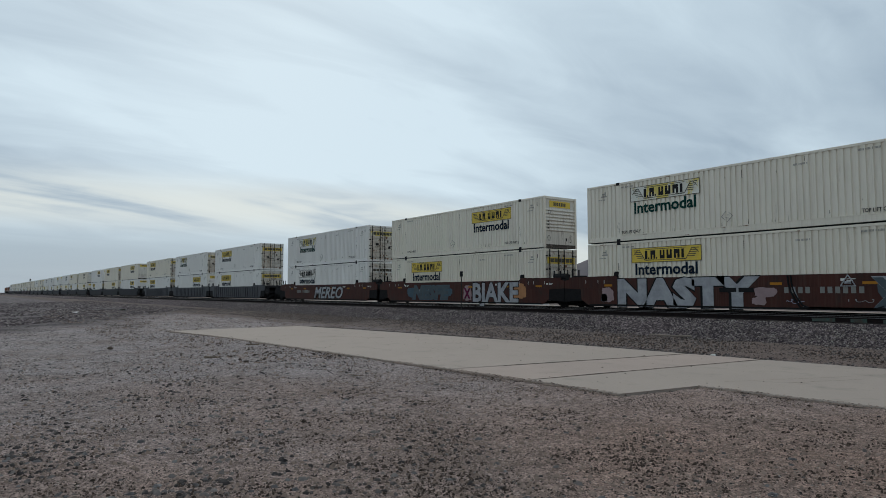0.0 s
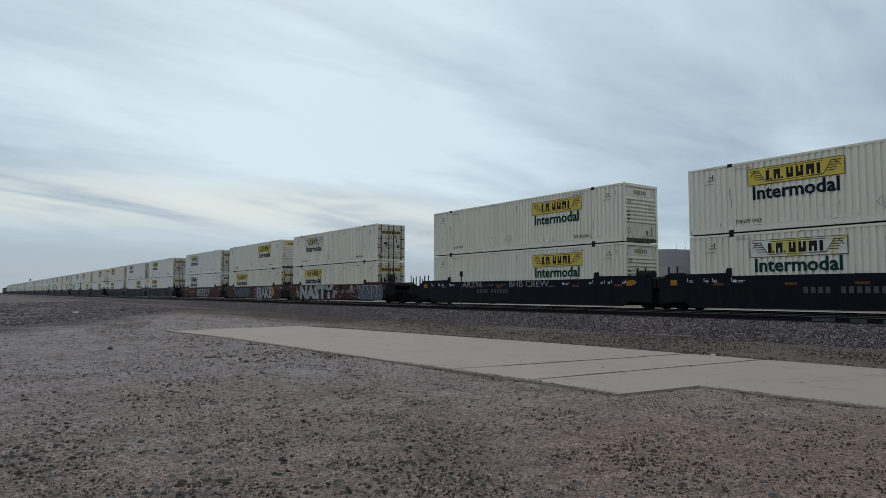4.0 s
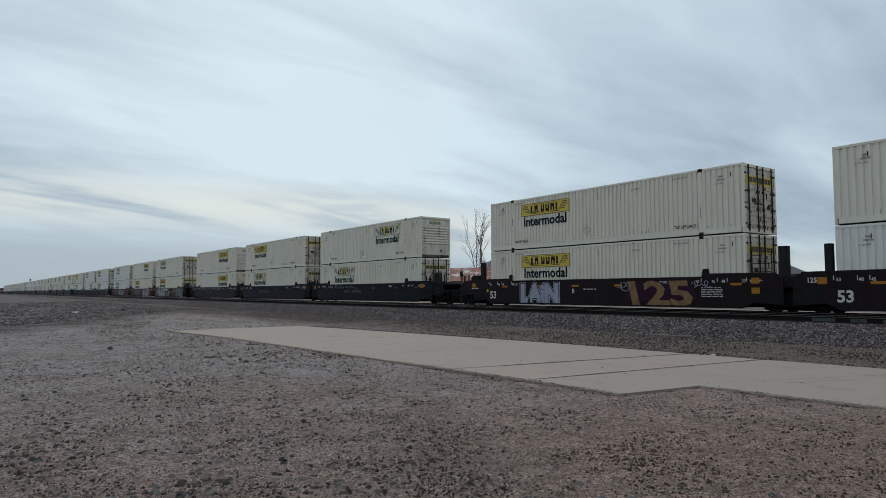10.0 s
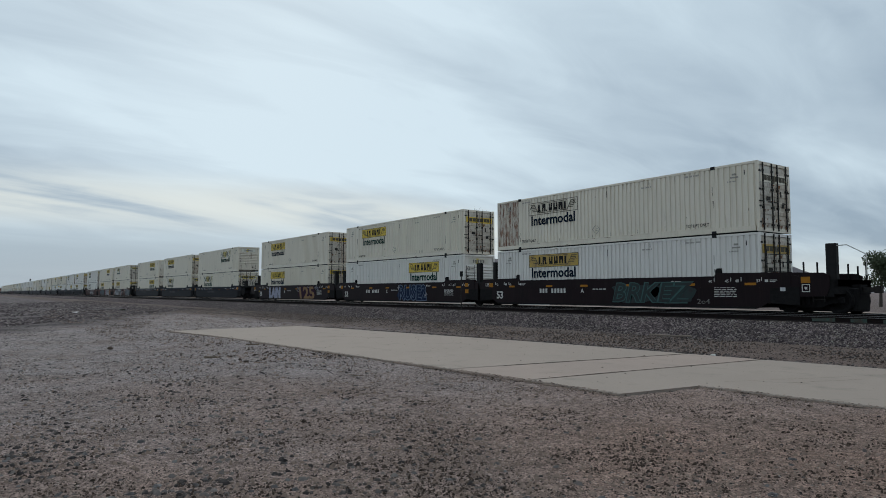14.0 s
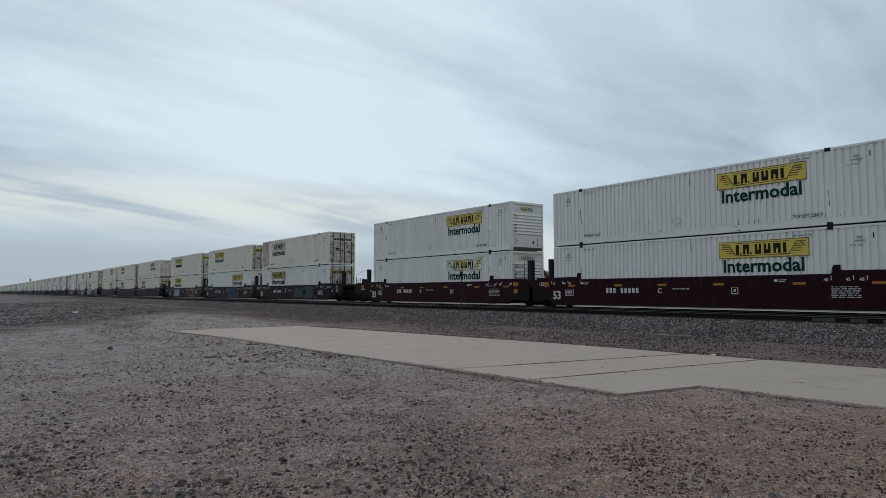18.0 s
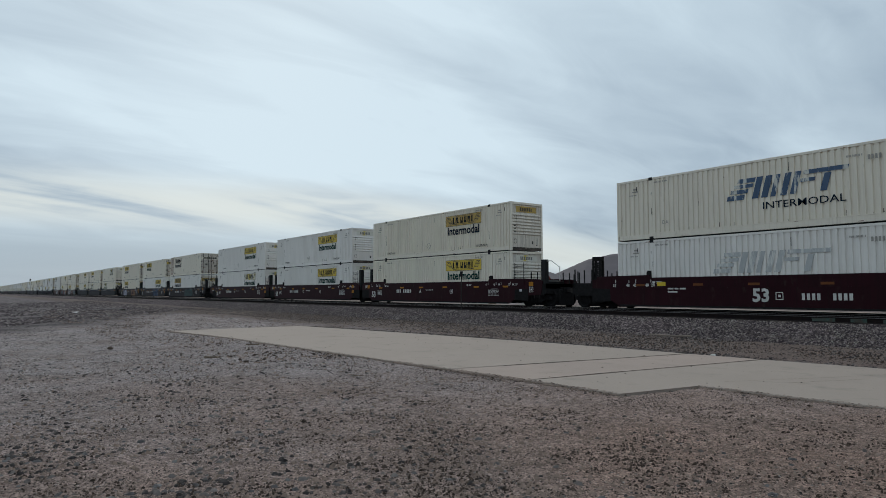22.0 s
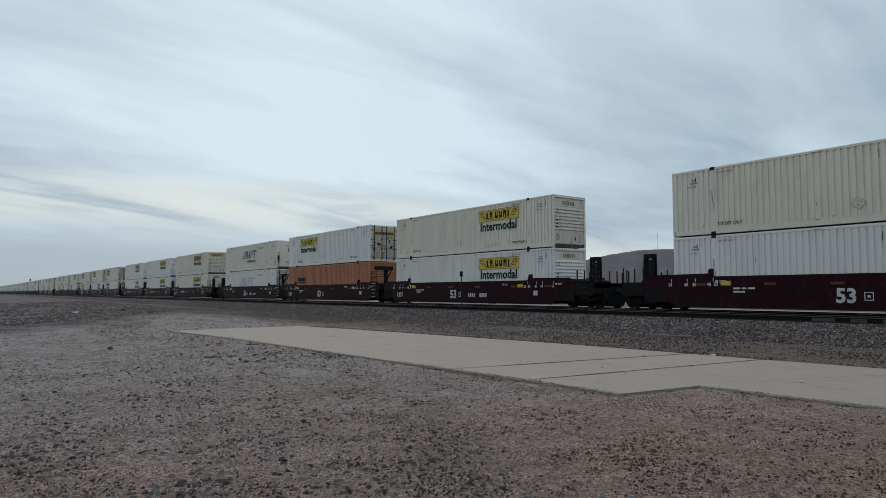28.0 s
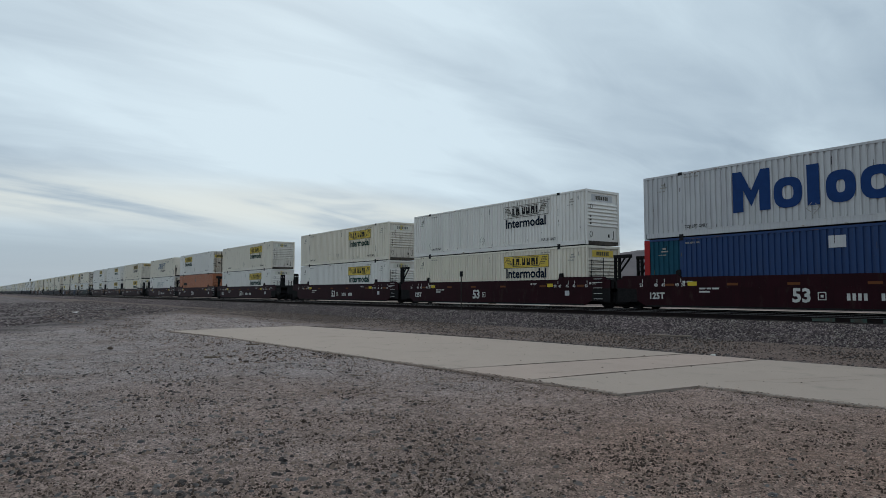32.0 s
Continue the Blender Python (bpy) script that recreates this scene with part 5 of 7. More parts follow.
blob(k, 6.15, 0.85, 1.1, 0.9, GRAF_ORANGE, 9, "pale orange splash")
blob(k, 1.3, 0.74, 0.85, 1.0, GRAF_PINK, 10, "dusty pink splash")
part("graffiti", Geo().rod((1.05, -1.43, 0.4), (1.55, -1.43, 1.05), 0.06, sides=4).rod((1.55, -1.434, 0.4), (1.05, -1.434, 1.05), 0.06, sides=4), GRAF_MAGENTA, k, "magenta sprayed cross")
spray(k, "BJAKE", 1.85, 0.24, 1.58, 4.2, GRAF_WHITE, GRAF_BLACK, 0.055, label="fat white sprayed word")
k = CARS[0, 0]
spray(k, "MEREO", -1.6, 0.3, 1.38, 5.6, GRAF_WHITE, GRAF_BLACK, 0.03, 0.3, label="slanting white sprayed word")
k = CARS[1, 0]
for txt, u, w in (("ART96", -4.7, 2.0), ("BHB CREW...", -0.2, 3.6)):
    part("graffiti", lettering(txt, 0.5, GRAF_WHITE, -0.004, width=w), GRAF_WHITE, k, "thin white scrawled words", Matrix.Translation((u, -1.428, 1.10)))
scribble(k, -2.5, 1.2, 2.0, 0.08, GRAF_WHITE, 2, 0.012, 14)
scribble(CARS[1, 2], -6.0, 1.12, 4.6, 0.28, GRAF_WHITE, 5, 0.012, 40)
k = CARS[2, 0]
spray(k, "LAiN", -5.3, 0.30, 1.32, 2.95, GRAF_LILAC, GRAF_BLACK, 0.085, label="pale lilac sprayed word", halo=GRAF_WHITE)
blob(k, 3.9, 0.80, 4.0, 0.95, GRAF_PURPLE, 41, "dark purple sprayed shade")
spray(k, "125", 2.2, 0.24, 1.5, 3.5, GRAF_GOLD, GRAF_PURPLE, 0.05, -0.15, label="gold sprayed characters")
scribble(k, 1.6, 0.85, 0.7, 0.5, GRAF_WHITE, 4, 0.015, 10)
scribble(k, 5.6, 1.0, 0.9, 0.3, GRAF_LILAC, 6, 0.015, 10)
k = CARS[2, 1]
blob(k, 2.2, 0.7, 3.9, 1.0, GRAF_BLUE, 42, "dark blue sprayed shade")
spray(k, "RUSE2", 0.5, 0.28, 1.45, 3.5, GRAF_BLUE, GRAF_PALEBLUE, 0.02, label="dark blue letters with a pale outline")
for u, z in ((0.45, 1.15), (4.0, 0.65)):
    part("graffiti", Geo().rod((u - 0.16, -1.43, z), (u + 0.16, -1.43, z), 0.018, sides=4).rod((u, -1.433, z - 0.16), (u, -1.433, z + 0.16), 0.018, sides=4).rod((u - 0.1, -1.436, z - 0.1), (u + 0.1, -1.436, z + 0.1), 0.018, sides=4), GRAF_WHITE, k, "small white sprayed star")
k = CARS[2, 2]
blob(k, 2.0, 0.76, 2.7, 0.9, GRAF_TEAL, 13, "dark teal sprayed patch")
blob(k, 4.0, 0.72, 2.4, 0.85, GRAF_TEAL, 19, "dark teal sprayed patch")
spray(k, "BRKEZ", 0.7, 0.36, 1.25, 4.4, GRAF_TEAL, GRAF_PALETEAL, 0.01, 0.25, label="dark teal letters with a pale outline")
part("graffiti", lettering("2o4", 0.3, GREYINK, 0.0, width=0.6), GREYINK, k, "small pale scrawl", Matrix.Translation((5.3, -1.43, 0.3)))
scribble(CARS[3, 0], 5.8, 1.1, 0.8, 0.2, GRAF_WHITE, 15, 0.01, 10)


# ---- locomotives far ahead ----
def locomotive(x):
    lo = thing("locomotive", pose(x, TRACK_Y, RAIL_Z), "dark orange and black diesel freight locomotive", "locomotive", "locomotives at the head of the train")
    part("frame_deck", Geo().box(-11, 11, -1.5, 1.5, 1.2, 1.55), BLACK, lo)
    part("long_hood", Geo().box(-6.5, 10.4, -0.95, 0.95, 1.55, 4.3, 0.15), LOCO, lo)
    part("radiator", Geo().box(5.5, 9.8, -1.4, 1.4, 3.6, 4.6, 0.2), BLACK, lo)
    part("cab", Geo().box(-9.0, -6.5, -1.5, 1.5, 1.55, 4.5, 0.2), LOCO, lo)
    part("nose", Geo().box(-10.6, -9.0, -0.9, 0.9, 1.55, 3.2, 0.15), LOCO, lo)
    part("fuel_tank", Geo().box(-3, 3, -1.3, 1.3, 0.45, 1.2, 0.2), BLACK, lo)
    for s in (-1, 1):
        g = Geo()
        for i in range(8):
            g.rod((-10.5 + 3 * i, s * 1.48, 1.55), (-10.5 + 3 * i, s * 1.48, 2.6), 0.02, sides=4)
        g.rod((-10.5, s * 1.48, 2.6), (10.5, s * 1.48, 2.6), 0.02, sides=4)
        part("handrail", g, STENCIL, lo)
    for xx in (-7, 7):
        t = part("truck", Geo().box(xx - 2.6, xx + 2.6, -1.2, 1.2, 0.35, 1.0, 0.1), GRIME, lo)
        for dx in (-1.9, 0, 1.9):
            part("wheelset", kept("wheelset", g_wheelset, GRIME), GRIME, t, "", Matrix.Translation((xx + dx, 0, WHEEL_R)))
    return rides(lo)


for i in range(3):
    locomotive(-582.5 - 22.8 * i)


# ---- ground ----
def ground_material():
    """Dry sandy dirt with gravel: pinkish brown in the lot, greyer towards the left and the line."""
    m = bpy.data.materials.new("sandy_gravel_dirt")
    m.use_nodes = True
    nt = m.node_tree
    N, L = nt.nodes.new, nt.links.new
    p = nt.nodes["Principled BSDF"]
    p.inputs['Roughness'].default_value = 0.95
    p.inputs['Specular IOR Level'].default_value = 0.06
    tc = N("ShaderNodeTexCoord")

    def noise_at(s, d=5.0, r=0.6):
        n = N("ShaderNodeTexNoise")
        n.inputs['Scale'].default_value, n.inputs['Detail'].default_value, n.inputs['Roughness'].default_value = s, d, r
        L(tc.outputs['Object'], n.inputs['Vector'])
        return n.outputs[0]

    def step(sock, x0, x1):
        r = N("ShaderNodeMapRange")
        r.inputs[1].default_value, r.inputs[2].default_value = x0, x1
        L(sock, r.inputs[0])
        return r.outputs[0]

    def blend(f, c1, c2):
        x = N("ShaderNodeMix")
        x.data_type = 'RGBA'
        L(f, x.inputs[0])
        for i, v in ((6, c1), (7, c2)):
            if isinstance(v, tuple):
                x.inputs[i].default_value = (*v, 1)
            else:
                L(v, x.inputs[i])
        return x.outputs[2]

    def total(a, b, op='ADD'):
        x = N("ShaderNodeMath")
        x.operation = op
        for i, v in ((0, a), (1, b)):
            if isinstance(v, float):
                x.inputs[i].default_value = v
            else:
                L(v, x.inputs[i])
        return x.outputs[0]

    sep = N("ShaderNodeSeparateXYZ")
    L(tc.outputs['Object'], sep.inputs[0])
    # the greyer share grows along -x, and behind the slabs towards the ballast
    left = step(total(total(sep.outputs[0], -0.35, 'MULTIPLY'), total(noise_at(0.25), 6.0, 'MULTIPLY')), 3.0, 8.0)
    sand = blend(step(noise_at(0.9), 0.35, 0.65), (0.400, 0.268, 0.212), (0.316, 0.213, 0.170))
    grey = blend(step(noise_at(1.3), 0.35, 0.65), (0.405, 0.352, 0.343), (0.328, 0.293, 0.290))
    col = blend(left, sand, grey)
    # wide darker patches by noise, then gravelly ones with a torn edge
    col = blend(total(step(noise_at(0.45, 6.0, 0.65), 0.45, 0.65), 0.45, 'MULTIPLY'), col, (0.23, 0.172, 0.145))
    gravel = step(noise_at(1.6, 8.0, 0.75), 0.46, 0.60)
    vo = N("ShaderNodeTexVoronoi")
    vo.inputs['Scale'].default_value = 48.0
    L(tc.outputs['Object'], vo.inputs['Vector'])
    vsep = N("ShaderNodeSeparateXYZ")
    L(vo.outputs['Color'], vsep.inputs[0])
    # dark cells serve as pebbles and as painted shade beneath small clods
    chips = total(step(total(vsep.outputs[0], total(gravel, 0.30, 'MULTIPLY')), 0.86, 0.90), step(vo.outputs['Distance'], 0.46, 0.36), 'MULTIPLY')
    col = blend(chips, col, blend(left, (0.055, 0.043, 0.037), (0.056, 0.050, 0.050)))
    col = blend(total(step(vsep.outputs[1], 0.93, 0.95), step(vo.outputs['Distance'], 0.40, 0.32), 'MULTIPLY'), col, (0.46, 0.41, 0.37))
    col = blend(total(step(noise_at(26.0, 5.0, 0.8), 0.52, 0.66), 0.45, 'MULTIPLY'), col, (0.115, 0.088, 0.074))
    col = blend(total(step(noise_at(13.0, 3.0, 0.6), 0.60, 0.66), total(gravel, 0.55, 'MULTIPLY'), 'MULTIPLY'), col, (0.085, 0.064, 0.054))
    # single grains, light and dark, at two sizes
    for sc, lo, hi in ((85.0, 0.55, 1.45), (34.0, 0.72, 1.28), (11.0, 0.88, 1.12)):
        gr = N("ShaderNodeTexVoronoi")
        gr.inputs['Scale'].default_value = sc
        L(tc.outputs['Object'], gr.inputs['Vector'])
        gs, mr, mul = N("ShaderNodeSeparateXYZ"), N("ShaderNodeMapRange"), N("ShaderNodeVectorMath")
        L(gr.outputs['Color'], gs.inputs[0])
        L(gs.outputs[2], mr.inputs[0])
        mr.inputs[3].default_value, mr.inputs[4].default_value = lo, hi
        mul.operation = 'SCALE'
        L(col, mul.inputs[0])
        L(mr.outputs[0], mul.inputs[3])
        col = mul.outputs[0]
    # darker spots of middle size, with a crumbly outline from the noise
    col = blend(total(step(noise_at(5.5, 7.0, 0.7), 0.53, 0.64), 0.42, 'MULTIPLY'), col, (0.14, 0.105, 0.090))
    # coarse blue-grey gravel spilled from the line, far along the lot
    reach = total(total(sep.outputs[0], -1.0, 'MULTIPLY'), total(sep.outputs[1], -1.75, 'MULTIPLY'))
    spill = step(total(reach, total(noise_at(0.12, 6.0, 0.65), 26.0, 'MULTIPLY')), 37.0, 44.0)
    spill = total(spill, total(total(step(noise_at(0.4, 8.0, 0.75), 0.40, 0.56), 0.5, 'MULTIPLY'), 0.5), 'MULTIPLY')
    col = blend(spill, col, blend(step(noise_at(9.0, 6.0, 0.8), 0.42, 0.58), (0.062, 0.054, 0.060), (0.165, 0.145, 0.145)))
    # darker gravelly dirt towards the foot of the ballast
    foot = total(step(total(sep.outputs[1], total(noise_at(0.7, 6.0, 0.7), 6.0, 'MULTIPLY')), 14.6, 17.6), 0.75, 'MULTIPLY')
    col = blend(foot, col, blend(step(noise_at(12.0, 6.0, 0.8), 0.40, 0.60), (0.080, 0.062, 0.058), (0.20, 0.155, 0.137)))
    L(col, p.inputs['Base Color'])
    h = total(total(noise_at(30.0, 6.0, 0.75), 0.7, 'MULTIPLY'), total(step(vo.outputs['Distance'], 0.5, 0.0), 0.35, 'MULTIPLY'))
    h = total(h, total(noise_at(8.0, 4.0, 0.6), 1.5, 'MULTIPLY'))
    bn = N("ShaderNodeBump")
    bn.inputs['Strength'].default_value, bn.inputs['Distance'].default_value = 1.0, 0.06
    L(h, bn.inputs['Height'])
    L(bn.outputs[0], p.inputs['Normal'])
    return m


def ballast_material():
    m = bpy.data.materials.new("crushed_rock_ballast")
    m.use_nodes = True
    nt = m.node_tree
    N, L = nt.nodes.new, nt.links.new
    p = nt.nodes["Principled BSDF"]
    p.inputs['Roughness'].default_value = 0.9
    p.inputs['Specular IOR Level'].default_value = 0.08
    tc = N("ShaderNodeTexCoord")
    vo = N("ShaderNodeTexVoronoi")
    vo.inputs['Scale'].default_value = 17.0
    L(tc.outputs['Object'], vo.inputs['Vector'])
    bw = N("ShaderNodeSeparateXYZ")
    L(vo.outputs['Color'], bw.inputs[0])
    ramp = N("ShaderNodeValToRGB")
    e = ramp.color_ramp.elements
    e[0].position, e[0].color = 0.0, (0.022, 0.017, 0.019, 1)
    e[1].position, e[1].color = 1.0, (0.30, 0.25, 0.245, 1)
    x = ramp.color_ramp.elements.new(0.65)
    x.color = (0.085, 0.067, 0.072, 1)
    L(bw.outputs[0], ramp.inputs[0])
    L(ramp.outputs[0], p.inputs['Base Color'])
    bn = N("ShaderNodeBump")
    bn.inputs['Strength'].default_value, bn.inputs['Distance'].default_value = 1.0, 0.06
    bn.invert = True
    L(vo.outputs['Distance'], bn.inputs['Height'])
    L(bn.outputs[0], p.inputs['Normal'])
    return m


DIRT, BALLAST = ground_material(), ballast_material()
STONE = mat("mixed_grey_stones", (0.062, 0.049, 0.043), (0.030, 0.025, 0.022), 0.9, scale=(9, 9, 9), stain=(0.17, 0.135, 0.11), stain_scale=(4, 4, 4), stain_at=(0.48, 0.56), spec=0.06, island=((0.15, 0.122, 0.107), 3.0))
DARKSTONE = mat("dark_grey_stones", (0.058, 0.046, 0.050), (0.024, 0.019, 0.021), 0.9, scale=(9, 9, 9), stain=(0.11, 0.09, 0.08), stain_scale=(5, 5, 5), stain_at=(0.52, 0.60), spec=0.06, island=((0.27, 0.225, 0.225), 4.0))
LOTSTONE = mat("blackish_lot_stones", (0.050, 0.044, 0.043), (0.023, 0.020, 0.0195), 0.9, scale=(25, 25, 25), stain=(0.12, 0.10, 0.09), stain_scale=(14, 14, 14), stain_at=(0.54, 0.60), spec=0.06, island=((0.19, 0.168, 0.158), 2.4))
BLUESTONE = mat("slate_grey_stones", (0.105, 0.099, 0.100), (0.050, 0.047, 0.048), 0.85, scale=(25, 25, 25), stain=(0.20, 0.19, 0.185), stain_scale=(14, 14, 14), stain_at=(0.56, 0.64), spec=0.08, island=((0.18, 0.172, 0.172), 2.0))
PALE = mat("pale_stones", (0.36, 0.33, 0.30), (0.26, 0.235, 0.21), 0.9, scale=(9, 9, 9), spec=0.06, island=((0.20, 0.18, 0.16), 1.0))
CLOD = mat("dark_brown_clods", (0.056, 0.041, 0.033), (0.030, 0.023, 0.019), 0.95, scale=(9, 9, 9), spec=0.06, island=((0.12, 0.088, 0.072), 3.0))
EARTH = mat("sandy_clods", (0.33, 0.245, 0.20), (0.24, 0.18, 0.15), 0.95, scale=(9, 9, 9), spec=0.06, island=((0.16, 0.12, 0.10), 1.0))


def lie(x, y):
    """The height of the dirt: level, with ruts and low heaps."""
    a = noise.noise(Vector((x * 0.22, y * 0.22, 0.3))) * 0.035 + noise.noise(Vector((x * 0.9, y * 0.9, 1.7))) * 0.014
    a += noise.noise(Vector((x * 3.1, y * 3.1, 4.7))) * 0.018
    a += max(0.0, noise.noise(Vector((x * 6.3, y * 6.3, 7.1))) - 0.1) * 0.03
    fade = min(1.0, max(0.0, (60 - math.hypot(x, y)) / 30))
    if -30 < x < 5 and 5.5 < y < 16:
        if on_slab(x, y):
            return -0.07
        return min(-0.008, -0.03 + a * fade * 0.8)
    return -0.04 + a * fade


def axis(near0, near1, step_near, far0, far1, growth=1.22):
    xs = list(np.arange(near0, near1 + 1e-6, step_near))
    s, x = step_near, near0
    lo, hi = [], []
    while x > far0:
        s *= growth
        x = max(far0, x - s)
        lo.append(x)
    s, x = step_near, near1
    while x < far1:
        s *= growth
        x = min(far1, x + s)
        hi.append(x)
    return lo[::-1] + [float(v) for v in xs] + hi


def make_ground():
    xs, ys = axis(-24, 4, 0.085, -4500, 4500), axis(0.5, 16, 0.085, -4500, 4500)
    nx = len(xs)
    v = [(x, y, lie(x, y)) for y in ys for x in xs]
    f = [(j * nx + i, j * nx + i + 1, (j + 1) * nx + i + 1, (j + 1) * nx + i) for j in range(len(ys) - 1) for i in range(nx - 1)]
    g = Geo()
    g.v, g.f = v, f
    tagged(new("ground", g.mesh("ground", DIRT, True)), "pinkish brown sandy dirt lot with scattered gravel", "ground", kind="structure")


def bed(x0, x1, step):
    """The ballast bed under both tracks, with an uneven foot and crown."""
    prof = [(19.7, -0.12), (20.1, 0.04), (20.7, 0.28), (21.25, 0.46), (21.6, 0.53), (24.4, 0.53), (25.2, 0.47), (25.7, 0.51), (28.5, 0.51), (29.1, 0.44), (30.6, -0.12)]
    g, n, k = Geo(), 0, len(prof)
    xs = list(np.arange(x0, x1 + 1e-6, step))
    for x in xs:
        for i, (y, z) in enumerate(prof):
            w = 1.0 if i < 4 else 0.25
            g.v.append((float(x), y + 0.3 * w * noise.noise(Vector((x * 0.35, i * 0.7, 2.0))) * (i < 3), z + 0.05 * w * noise.noise(Vector((x * 1.3, y, 5.0)))))
    g.f = [(a * k + b, (a + 1) * k + b, (a + 1) * k + b + 1, a * k + b + 1) for a in range(len(xs) - 1) for b in range(k - 1)]
    g.f = [tuple(f) for f in g.f]
    return g


tagged(new("ballast_bed", bed(-90, 12, 0.35).mesh("ballast_bed", BALLAST)), "dark purple-grey crushed rock ballast under the tracks", "ballast", kind="structure")
far_bed = bed(-1500, -90, 15)
tagged(new("ballast_bed", far_bed.mesh("ballast_bed", BALLAST)), "dark crushed rock ballast running to the horizon", "ballast", kind="structure")
tagged(new("ballast_bed", bed(12, 300, 12).mesh("ballast_bed", BALLAST)), "dark crushed rock ballast under the tracks", "ballast", kind="structure")


def stones(n, place, size, seed, material, name, label, flat=0.6, chip=False):
    """Many loose stones as one object: each a squashed, knocked-about octahedron with a cut top, or a four-sided chip."""
    rs = np.random.RandomState(seed)
    if chip:
        base = np.array([(1, 0, -.4), (.1, 1, -.4), (-1, .1, -.4), (0, -1, -.4), (.35, .2, .6), (-.35, -.15, .55)])
        faces = np.array([(0, 1, 4), (1, 2, 5), (1, 5, 4), (2, 3, 5), (3, 0, 4), (3, 4, 5)])
    else:
        base = np.array([(1, 0, -.3), (.5, .87, -.3), (-.5, .87, -.3), (-1, 0, -.3), (-.5, -.87, -.3), (.5, -.87, -.3), (.5, .3, .6), (-.4, .5, .6), (-.2, -.6, .6)])
        faces = np.array([(0, 1, 6), (1, 2, 7), (1, 7, 6), (2, 3, 7), (3, 4, 8), (3, 8, 7), (4, 5, 8), (5, 0, 6), (5, 6, 8), (6, 7, 8)])
    k, spots = len(base), []
    while len(spots) < n:
        spot = place(rs)
        if spot:
            spots.append(spot)
    P = np.array(spots)
    s = np.array([size(rs) for _ in range(n)])
    a = rs.rand(n) * 6.283
    q = base[None] * (1 + 0.35 * (rs.rand(n, k, 3) - 0.5))
    q *= np.stack([s * rs.uniform(0.7, 1.4, n), s * rs.uniform(0.6, 1.0, n), s * flat * rs.uniform(0.6, 1.3, n)], 1)[:, None, :]
    ca, sa = np.cos(a)[:, None], np.sin(a)[:, None]
    V = np.stack([q[..., 0] * ca - q[..., 1] * sa + P[:, None, 0], q[..., 0] * sa + q[..., 1] * ca + P[:, None, 1], q[..., 2] + (P[:, 2] + s * flat * 0.2)[:, None]], 2)
    F = (faces[None] + (k * np.arange(n))[:, None, None]).reshape(-1)
    me = bpy.data.meshes.new(name)
    me.vertices.add(n * k)
    me.vertices.foreach_set("co", V.reshape(-1).astype(np.float32))
    me.loops.add(len(F))
    me.loops.foreach_set("vertex_index", F.astype(np.int32))
    me.polygons.add(len(F) // 3)
    me.polygons.foreach_set("loop_start", np.arange(0, len(F), 3, dtype=np.int32))
    me.update(calc_edges=True)
    me.materials.append(material)
    return tagged(new(name, me), label, "stones", kind="stuff")


# concrete slabs of an old platform; corner points in the lot
SLABS = [
    [(-27.24, 6.46), (-22.36, 7.11), (-12.34, 7.65), (-10.56, 7.76), (-9.72, 14.42), (-13.61, 14.23), (-20.5, 13.35), (-27.9, 12.22)],
    [(-10.46, 7.765), (-8.45, 7.865), (-7.91, 14.52), (-9.64, 14.425)],
    [(-8.40, 7.87), (-6.49, 7.93), (-6.30, 9.62), (-3.68, 9.78), (2.5, 10.1), (3.0, 15.1), (-5.51, 14.73), (-7.86, 14.525)],
]


def inside(pts, x, y, pad=0.0):
    odd = False
    for (x0, y0), (x1, y1) in zip(pts, pts[1:] + pts[:1]):
        if (y0 > y) != (y1 > y) and x < (x1 - x0) * (y - y0) / (y1 - y0) + x0:
            odd = not odd
    return odd


def on_slab(x, y):
    return any(inside(s, x, y) for s in SLABS)


def worn(pts, seed):
    """The slab's outline with broken, uneven edges."""
    rs, out = random.Random(seed), []
    for (x0, y0), (x1, y1) in zip(pts, pts[1:] + pts[:1]):
        n = max(1, int(math.hypot(x1 - x0, y1 - y0) / 0.35))
        for i in range(n):
            t = i / n
            w = 0.0 if i == 0 else rs.uniform(-0.012, 0.012)
            out.append((x0 + (x1 - x0) * t + w, y0 + (y1 - y0) * t + w))
    return out


make_ground()
plat = thing("pavement", pose(0, 0, 0), "worn grey concrete slabs with open joints in the dirt", "pavement", kind="structure")
for i, s in enumerate(SLABS):
    w = worn(s, i)
    cx, cy = sum(p[0] for p in w) / len(w), sum(p[1] for p in w) / len(w)
    g = Geo().slab(w, -0.2, -0.012)
    n = len(g.v)
    inner = [(cx + (x - cx) * (1 - 0.012 / max(0.5, math.hypot(x - cx, y - cy))), cy + (y - cy) * (1 - 0.012 / max(0.5, math.hypot(x - cx, y - cy)))) for x, y in w]
    k = len(w)
    g.v += [(x, y, 0.0) for x, y in inner]
    g.f[1] = tuple(n + q for q in range(k))
    g.f += [(k + q, k + (q + 1) % k, n + (q + 1) % k, n + q) for q in range(k)]
    part("slab", g, CONCRETE, plat)


